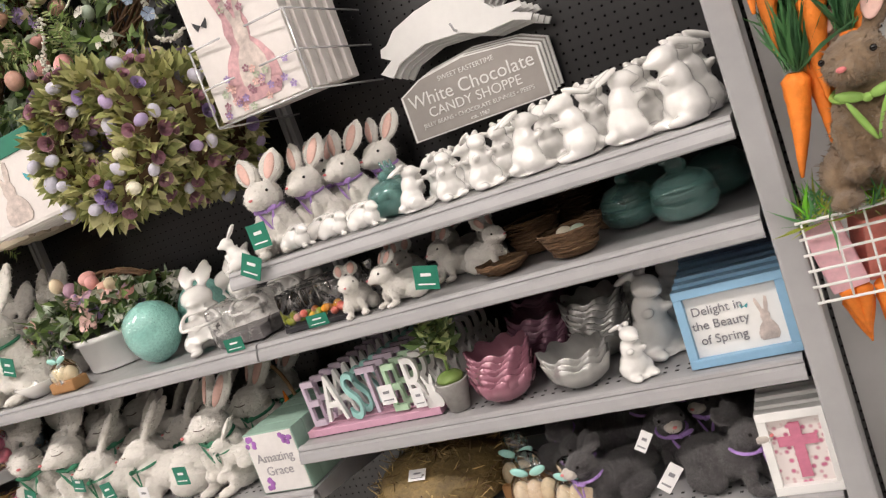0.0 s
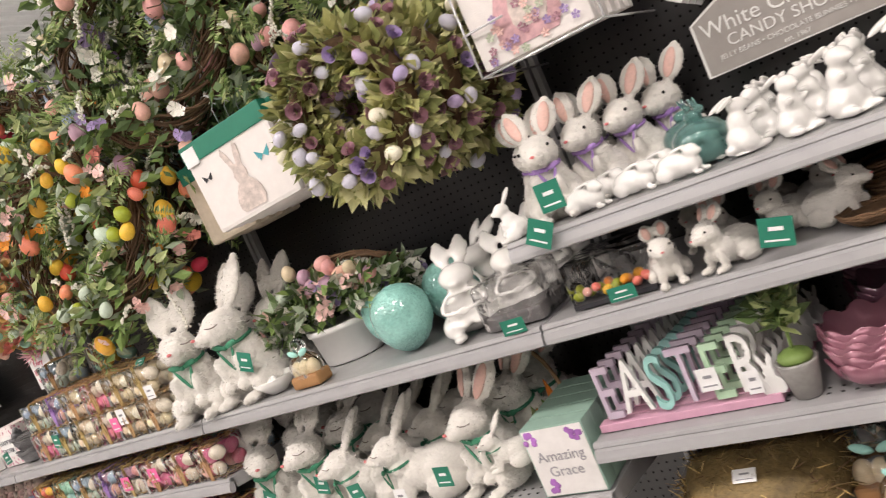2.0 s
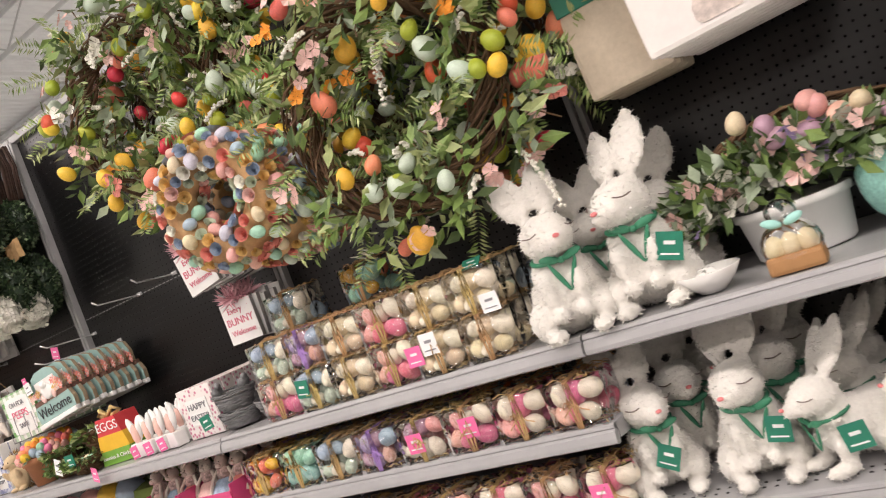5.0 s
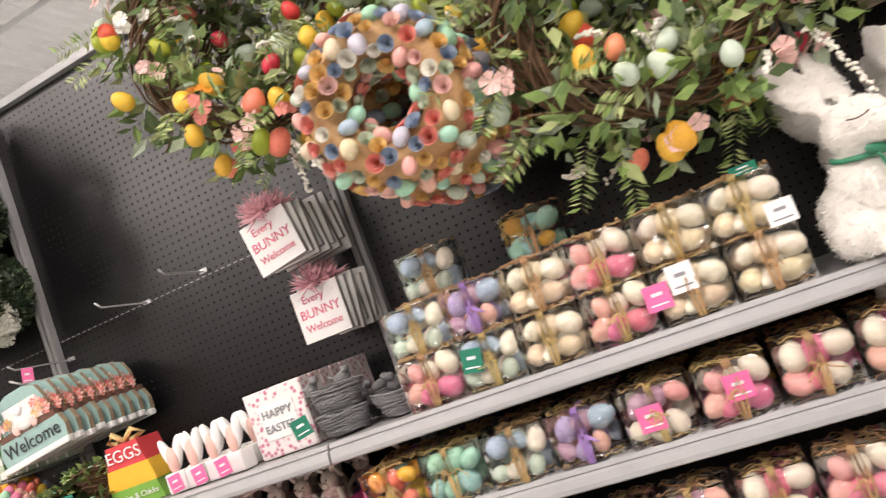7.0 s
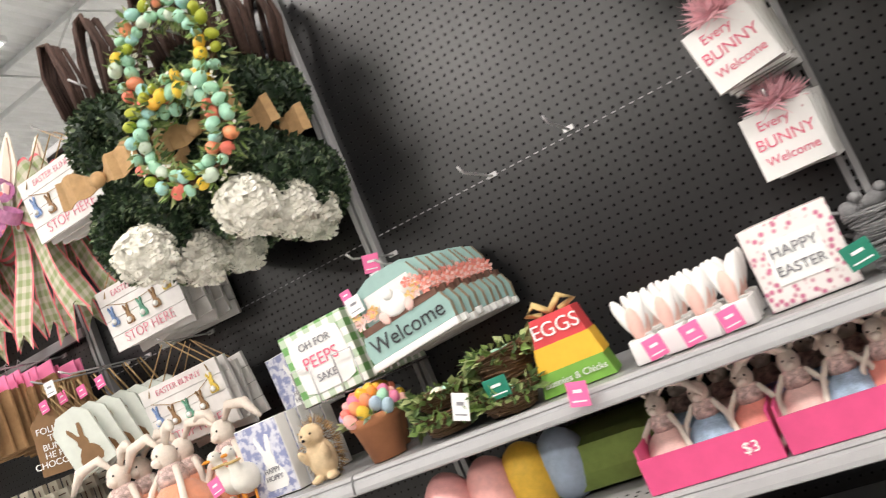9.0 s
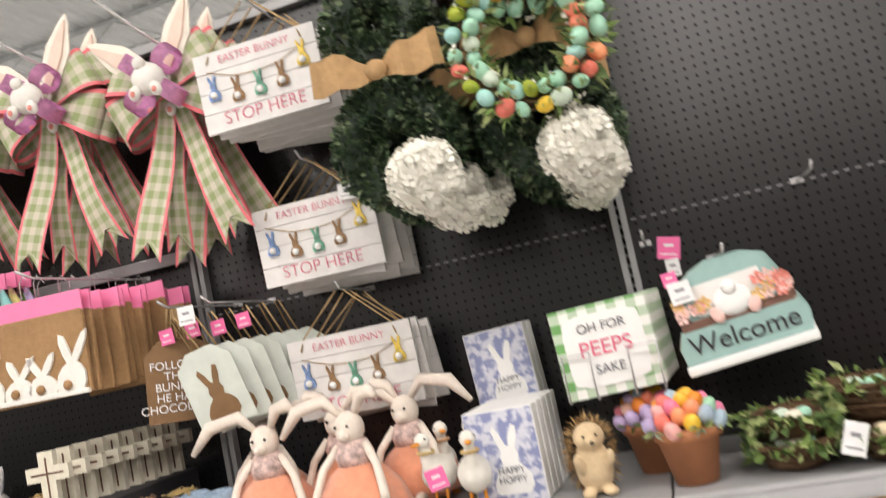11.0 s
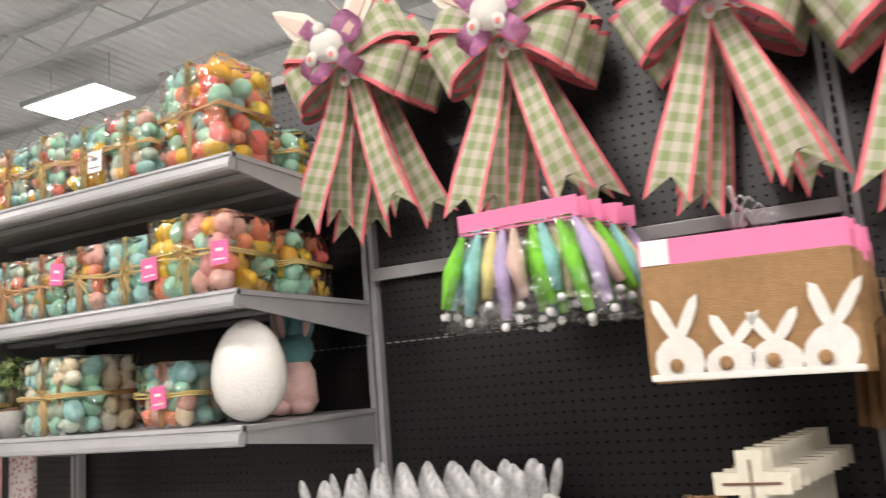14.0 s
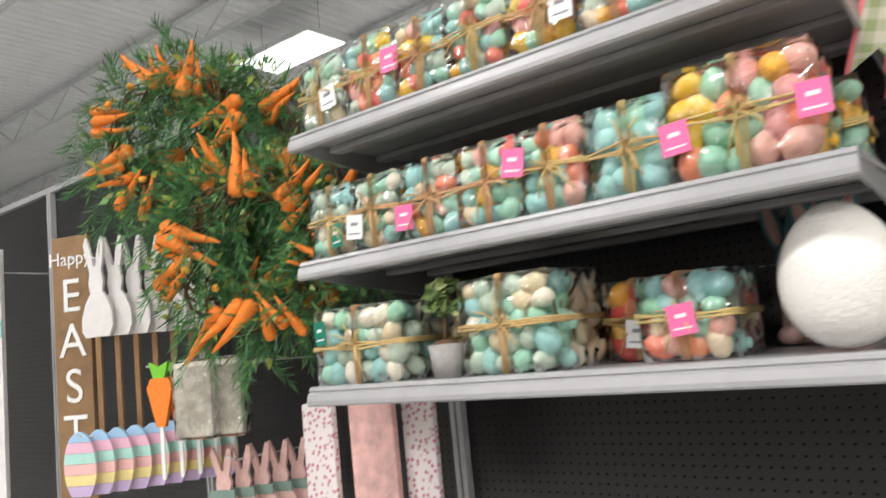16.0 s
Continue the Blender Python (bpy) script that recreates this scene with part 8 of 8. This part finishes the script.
for x, y, z, c in ((-8.50, ey + 0.01, 1.78, TAG_W), (-8.35, ey + 0.01, 1.775, TAG_P), (-7.74, ey + 0.01, 1.80, TAG_P), (-7.52, ey + 0.008, 1.81, TAG_P), (-8.06, ey + 0.006, 1.83, TAG_P), (-7.92, ey + 0.008, 2.10, TAG_W), (-8.35, ey + 0.008, 2.13, TAG_P), (-8.55, ey + 0.008, 2.10, TAG_W), (-7.80, ey + 0.085, 1.50, TAG_P), (-7.93, ey + 0.185, 1.48, TAG_W), (-8.56, ey + 0.008, 1.77, TAG_G), (-8.64, ey + 0.008, 1.55, TAG_G)):
    {0: white_card, 1: pink_card, 2: green_card}[(TAG_W, TAG_P, TAG_G).index(c)](x, y, z, w=0.05 if c is not TAG_G else 0.035, h=0.055, ry=random.Random(int(-x * 100)).uniform(-10, 10))
t = thing("potted_topiary", "small green sprig in a grey cement pot", "potted plant", pose(-8.31, ey + 0.06, 1.428))
bm = B()
lathe(bm, [(0.03, 0), (0.038, 0.07), (0.036, 0.07), (0.03, 0.05)], 20)
part("pot", bm, MATS["grey_cement"], t)
bm = B()
tube(bm, [(0, 0, 0.06), (0.004, 0, 0.15)], 0.004, 6)
ell(bm, (0, 0, 0.068), (0.03, 0.03, 0.012))
part("stem", bm, TWIG, t)
leaves(t, [((random.uniform(-0.025, 0.025), random.uniform(-0.025, 0.025), random.uniform(0.13, 0.20)), (random.gauss(0, 1), random.gauss(0, 1), 0.4)) for i in range(130)], 0.03, random.Random(16), LEAF[:3], width=0.6)
EMBOSS = mat("white_embossed_glaze", (0.84, 0.82, 0.77), 0.2, 0, 0.05, 20, 0.7, 28, coat=0.5)
solo("ceramic_egg", egg_mesh("large_egg", EMBOSS, 40, 28), None, "large white ceramic egg with raised flowers", "ceramic egg", pose(-7.545, 1.49, 1.428 + 0.1185, 0, 0, 0) @ Matrix.Diagonal((0.243, 0.19, 0.237, 1)))
GNOME = mat("teal_knit", (0.14, 0.34, 0.36), 0.9, 0, 0.2, 60, 0.5, 200)
for x, y in ((-7.685, 1.83), (-7.61, 1.76)):
    bm = B()
    lathe(bm, [(0.03, 0), (0.05, 0.03), (0.045, 0.11), (0.03, 0.14)], 16, mi=1)
    ell(bm, (0, 0, 0.17), (0.045, 0.045, 0.05), mi=0)
    tube(bm, [(0, 0, 0.2), (0.004, 0, 0.275)], [0.03, 0.012], 10, mi=0)
    for sx in (-1, 1):
        ell(bm, (sx * 0.04, -0.005, 0.245), (0.02, 0.010, 0.06), rot(0, sx * 12, 0), mi=0)
        ell(bm, (sx * 0.04, -0.013, 0.245), (0.012, 0.006, 0.045), rot(0, sx * 12, 0), mi=1)
        ell(bm, (sx * 0.03, -0.045, 0.02), (0.026, 0.03, 0.02), mi=1)
    solo("plush_gnome", to_mesh("gnome", bm, [GNOME, PETAL["pink"]]), None, "teal and pink knitted rabbit-eared gnome", "plush figure", pose(x, y, 1.428, 0, 0, 10), "gnomes")
# printed runners hanging on hooks below the lowest shelf
for i, (x, m, w) in enumerate(((-8.89, FLORAL, 0.11), (-8.74, mat("blush_runner_cloth", (0.74, 0.46, 0.42), 0.85, 0, 0.45, 22), 0.15), (-8.62, FLORAL, 0.10))):
    bm = B()
    box(bm, (0, 0, -0.17), (w, 0.02, 0.34), bev=0.004)
    solo("hanging_runner", bm, m, "long pink printed textile hanging from a peg hook", "textile", pose(x, 1.58 + 0.05 * i, 1.372, 0, 0, 4), "hanging runners")
    hook(x, 1.37, WY - 1.56 - 0.05 * i)

# ======== past the egg boxes ========
NEEDLE = [mat("grass_sprig_" + n, c, 0.6, 0, 0.3, 40) for n, c in (("deep", (0.045, 0.15, 0.055)), ("mid", (0.09, 0.27, 0.09)), ("pale", (0.36, 0.42, 0.06)), ("bright", (0.16, 0.36, 0.11)))]


def carrot_wreath(seed):
    rng = random.Random(seed)
    t = thing("carrot_wreath", "grapevine wreath with orange carrots and wispy green fronds", "wreath", group="carrot wreaths")
    vine(t, 0.19, 0.045, rng, 12)
    leaves(t, ring(0.20, 0.055, 700, rng), 0.09, rng, [NEEDLE[0], NEEDLE[1], NEEDLE[1]], name="grass_tufts", width=0.06, droop=0.4, spread=1.1)
    # feathery sprays: thin needles in pairs along a drooping stem
    pts = []
    for p, d in ring(0.20, 0.055, 105, rng):
        stem = (d * 0.7 + Vector((rng.gauss(0, 0.7), rng.gauss(-0.25, 0.4), rng.gauss(-0.35, 0.6)))).normalized()
        side = stem.cross(Vector((rng.gauss(0, 0.4), 1, rng.gauss(0, 0.4)))).normalized()
        up = stem.cross(side)
        L = rng.uniform(0.09, 0.17)
        for i in range(17):
            u = i / 16
            q = p + stem * L * u + Vector((0, 0, -0.05 * u * u))
            for s in (side, -side, up):
                pts.append((q, s * (0.9 - 0.5 * u) + stem * 0.9))
    leaves(t, pts, 0.042, rng, [NEEDLE[1], NEEDLE[1], NEEDLE[0], NEEDLE[3]], name="fronds", width=0.07, spread=0.3)
    leaves(t, ring(0.20, 0.09, 260, rng, front=True), 0.034, rng, [NEEDLE[2], LEAF[2], NEEDLE[3]], name="yellow_sprigs", width=0.5)
    big_c = carrot_mesh(0.15, 0.021)
    for k in range(7):
        a = k * math.tau / 7 + rng.uniform(-0.3, 0.3)
        e = Vector((math.cos(a), 0, math.sin(a)))
        tang = Vector((-e.z, 0, e.x))
        aim = (e * rng.choice((1, 1, -1)) + tang * rng.uniform(-0.6, 0.6)).normalized()
        for j in range(rng.choice((2, 3, 3))):
            w = (aim + tang * rng.uniform(-0.4, 0.4) + Vector((0, rng.uniform(-0.1, 0.4), 0))).normalized()
            sc = rng.uniform(0.7, 1.25)
            c = e * 0.20 + tang * (j - 1) * 0.035 + Vector((0, -0.062 + rng.uniform(-0.02, 0.015), 0)) + w * rng.uniform(0.03, 0.09)
            part("carrot", big_c, None, t, m=Matrix.LocRotScale(c, w.to_track_quat("Z", "Y"), Vector((sc,) * 3)))
    for p, d in ring(0.20, 0.085, 5, rng, front=True):
        egg_part(t, "orange", 0.028, p, None, rng)
    return t


CW = carrot_wreath(301)
at(CW, pose(-9.35, 1.50, 2.22, 0, 0, 30))
CW2 = carrot_wreath(302)
at(CW2, pose(-9.02, 1.50, 1.80, 0, 0, 30))
copy_thing(CW, pose(-8.98, 1.66, 1.86, 0, 80, 20))
copy_thing(CW2, pose(-9.26, 1.66, 2.18, 0, 60, 20))
for hx, hz in ((-9.33, 2.42), (-9.0, 2.02)):
    hook(hx, hz, 0.46)

OAK = mat("brown_porch_board", (0.27, 0.16, 0.075), 0.7, 0, 0.3, 14)
t = thing("porch_sign", "tall brown wooden porch sign lettered Happy EASTER", "sign", pose(-10.28, 1.60, 0.80, 0, 0, 24))
bm = B()
box(bm, (0, 0.012, 0.63), (0.165, 0.024, 1.26), bev=0.003)
part("board", bm, OAK, t)
letters("Happy", 0.075, WHITE, t, 0, -0.003, 1.17)
for k, c in enumerate("EASTER"):
    letters(c, 0.185, WHITE, t, 0, -0.003, 1.02 - k * 0.175)
t = thing("porch_sign", "tall pale porch sign with a teal band standing on the floor", "sign", pose(-10.95, 1.55, 0.0, 0, 0, 24))
bm = B()
box(bm, (0, 0.012, 1.05), (0.16, 0.024, 2.1), bev=0.003)
part("board", bm, PLANK, t)
bm = B()
box(bm, (0, -0.002, 1.75), (0.165, 0.006, 0.07))
part("band", bm, AQ, t)
for i in range(7):
    t = thing("bunny_plaque", "white wooden rabbit plaque hanging on a wire arm", "plaque", pose(-9.90 + i * 0.035, 1.50 + i * 0.05, 1.64, 0, 0, 24), group="rabbit plaques")
    bm = B()
    prism(bm, flat_rabbit(0.16, 0.36), 0, 0.012)
    part("board", bm, PLANK, t)
    bm = B()
    box(bm, (0.0, 0.006, -0.17), (0.02, 0.010, 0.34))
    part("stake", bm, KRAFT, t)
PASTEL = {n: mat("pastel_" + n, c, 0.6, 0, 0.1, 40) for n, c in (("lilac", (0.56, 0.44, 0.66)), ("yellow", (0.80, 0.68, 0.30)), ("coral", (0.80, 0.48, 0.46)), ("mint", (0.42, 0.70, 0.62)), ("pink", (0.78, 0.46, 0.58)), ("blue", (0.36, 0.56, 0.76)))}
for i in range(9):
    t = thing("egg_plaque", "striped pastel wooden egg plaque on a wire arm", "plaque", pose(-9.86 + i * 0.026, 1.40 + i * 0.05, 1.12, 0, 0, 24), group="egg plaques")
    for k, c in enumerate(("lilac", "yellow", "coral", "mint", "pink", "blue")):
        z0, z1 = k * 0.035, k * 0.035 + 0.034
        def half(z):
            return 0.062 * math.sqrt(max(0.02, 1 - ((z - 0.095) / 0.115) ** 2))
        bm = B()
        prism(bm, [(-half(z0), z0), (half(z0), z0), (half((z0 + z1) / 2), (z0 + z1) / 2), (half(z1), z1), (-half(z1), z1), (-half((z0 + z1) / 2), (z0 + z1) / 2)], 0, 0.010)
        part("stripe", bm, PASTEL[c], t)
for i in range(5):
    t = thing("carrot_pick", "orange felt carrot pick with green top on white stake", "garden pick", pose(-9.50 + i * 0.02, 1.48 + i * 0.05, 1.33, 0, 0, 24), group="carrot picks")
    bm = B()
    prism(bm, [(-0.015, 0), (0.015, 0), (0.045, 0.12), (0.03, 0.15), (-0.03, 0.15), (-0.045, 0.12)], 0, 0.014)
    part("carrot", bm, CARROT, t)
    bm = B()
    prism(bm, [(-0.02, 0.15), (0.02, 0.15), (0.035, 0.20), (0.0, 0.185), (-0.035, 0.20)], 0, 0.012)
    part("top", bm, LIME[0], t)
    bm = B()
    box(bm, (0, 0.006, -0.08), (0.012, 0.006, 0.16))
    part("stake", bm, WHITE, t)
for i in range(2):
    t = thing("treat_bag", "crinkled pale gold and clear film treat bag", "bag", pose(-9.30 + i * 0.06, 1.48 + i * 0.06, 1.30, 0, 0, 20), group="treat bags")
    bm = B()
    box(bm, (0, 0, 0.11), (0.13, 0.05, 0.22), bev=0.015)
    part("bag", bm, mat("gold_foil", (0.72, 0.68, 0.58), 0.25, 0.3, 0.5, 30, 0.8, 40) if "gold_foil" not in MATS else MATS["gold_foil"], t)
    bm = B()
    box(bm, (0, 0, 0.11), (0.138, 0.058, 0.235), bev=0.015)
    part("film", bm, FILM, t).visible_shadow = False
for i in range(5):
    t = thing("bunny_plaque", "pink and white rabbit plaque with a grey bow", "plaque", pose(-9.40 + i * 0.03, 1.62 + i * 0.05, 1.0, 0, 0, 20), group="pink plaques")
    bm = B()
    prism(bm, flat_rabbit(0.15, 0.25), 0, 0.012)
    part("board", bm, PETAL["pink"], t)
    bm = B()
    box(bm, (0, -0.003, 0.10), (0.09, 0.006, 0.03))
    part("bow", bm, MINT_D, t)

# ======== the carrot rack beyond the end panel ========
GREYPEG = mat("pale_grey_panel", (0.48, 0.48, 0.48), 0.5, 0, 0.08, 10)
bm = B()
box(bm, (0.56, 1.93, 1.2), (1.29, 0.03, 2.4))
solo("rack_panel", bm, GREYPEG, "pale grey perforated panel behind the carrot rack", "panel", kind="structure")
bm = B()
for i in range(20):
    for j in range(44):
        box(bm, (0.06 + i * 0.0508, 1.914, 0.1 + j * 0.0508), (0.012, 0.003, 0.006))
solo("panel_slots", bm, SLOT, "rows of dark punched slots in the panel", "slots", kind="stuff")
CAR_L = carrot_mesh(0.185, 0.0245, wound=True)
rng = random.Random(401)
for i, (x, y, z) in enumerate(((-0.05, 1.47, 1.60), (0.06, 1.46, 1.62), (0.16, 1.44, 1.60), (0.01, 1.42, 1.66), (-0.03, 1.44, 1.48), (0.03, 1.50, 1.46), (0.08, 1.43, 1.42), (-0.01, 1.52, 1.36), (0.05, 1.55, 1.33), (0.10, 1.52, 1.34), (0.14, 1.46, 1.44), (0.0, 1.46, 1.30), (0.19, 1.50, 1.38), (-0.04, 1.41, 1.56), (0.02, 1.40, 1.54), (0.07, 1.41, 1.56), (0.12, 1.41, 1.53), (0.02, 1.42, 1.38), (0.06, 1.41, 1.30), (-0.03, 1.43, 1.26))):
    t = thing("hanging_carrot", "large orange twine-wound carrot with green fronds", "carrot", pose(x, y, z, rng.uniform(-12, 12), rng.uniform(-8, 8), rng.uniform(0, 360)), group="hanging carrots")
    part("root", CAR_L, None, t, "ridged orange twine")
    leaves(t, [((rng.gauss(0, 0.008), rng.gauss(0, 0.008), 0.0), (rng.gauss(0, 0.25), rng.gauss(0, 0.25), 1)) for q in range(90)], 0.13, rng, NEEDLE[:2], name="fronds", width=0.07, spread=0.4)
for i in range(7):
    x, z = -0.05 + 0.03 * (i % 4), 0.86 - 0.03 * (i // 4)
    t = thing("small_carrot", "small orange wrapped carrot in a hanging bunch", "carrot", pose(x, 1.44 + 0.03 * (i // 4), z, 8, (-12, 6, 0, 10)[i % 4], 0), group="small carrots")
    part("root", CAR_S, None, t)
put_rabbit(R_TAN, 0.07, 1.42, 1.02, 0.42, -20, "tan plush rabbit with lime ribbon hanging on the rack", "plush rabbit", "plush rabbits", "plush_rabbit")
t = thing("wire_basket", "white wire basket of pink boxes and green paper grass", "basket", pose(0.10, 1.50, 0.86))
for k in range(6):
    bm = B()
    tube(bm, [(-0.20, -0.12, k * 0.03), (0.22, -0.12, k * 0.03)], 0.0028, 5)
    part("wire_rail", bm, WHITE, t)
for k in range(9):
    bm = B()
    tube(bm, [(-0.19 + k * 0.05, -0.12, 0.0), (-0.19 + k * 0.05, -0.12, 0.15)], 0.0022, 5)
    part("wire_post", bm, WHITE, t)
for k in range(6):
    bm = B()
    box(bm, (-0.15 + k * 0.07, -0.05 + 0.03 * (k % 2), 0.06), (0.065, 0.06, 0.12), rot(10, 12 * (k % 3) - 10, 20 * k), bev=0.004)
    part("pink_box", bm, PETAL["coral"] if k % 2 else PINK_RAF, t)
rr = random.Random(7)
leaves(t, [((rr.uniform(-0.19, 0.15), rr.uniform(-0.12, 0.0), 0.14), (rr.gauss(0, 0.6), rr.gauss(-0.3, 0.5), 1)) for q in range(420)], 0.07, rr, [LIME[0], NEEDLE[1], NEEDLE[2]], name="paper_grass", width=0.07)

for hx, hz, L in ((-10.26, 1.95, 0.36), (-10.93, 2.0, 0.43), (-9.9, 1.9, 0.46), (-9.85, 1.30, 0.56), (-9.55, 1.5, 0.48), (-9.28, 1.5, 0.48), (-9.36, 1.2, 0.34), (0.05, 1.62, 0.52), (0.10, 1.42, 0.52), (0.0, 0.9, 0.50), (0.08, 1.40, 0.5)):
    hook(hx, hz, L)
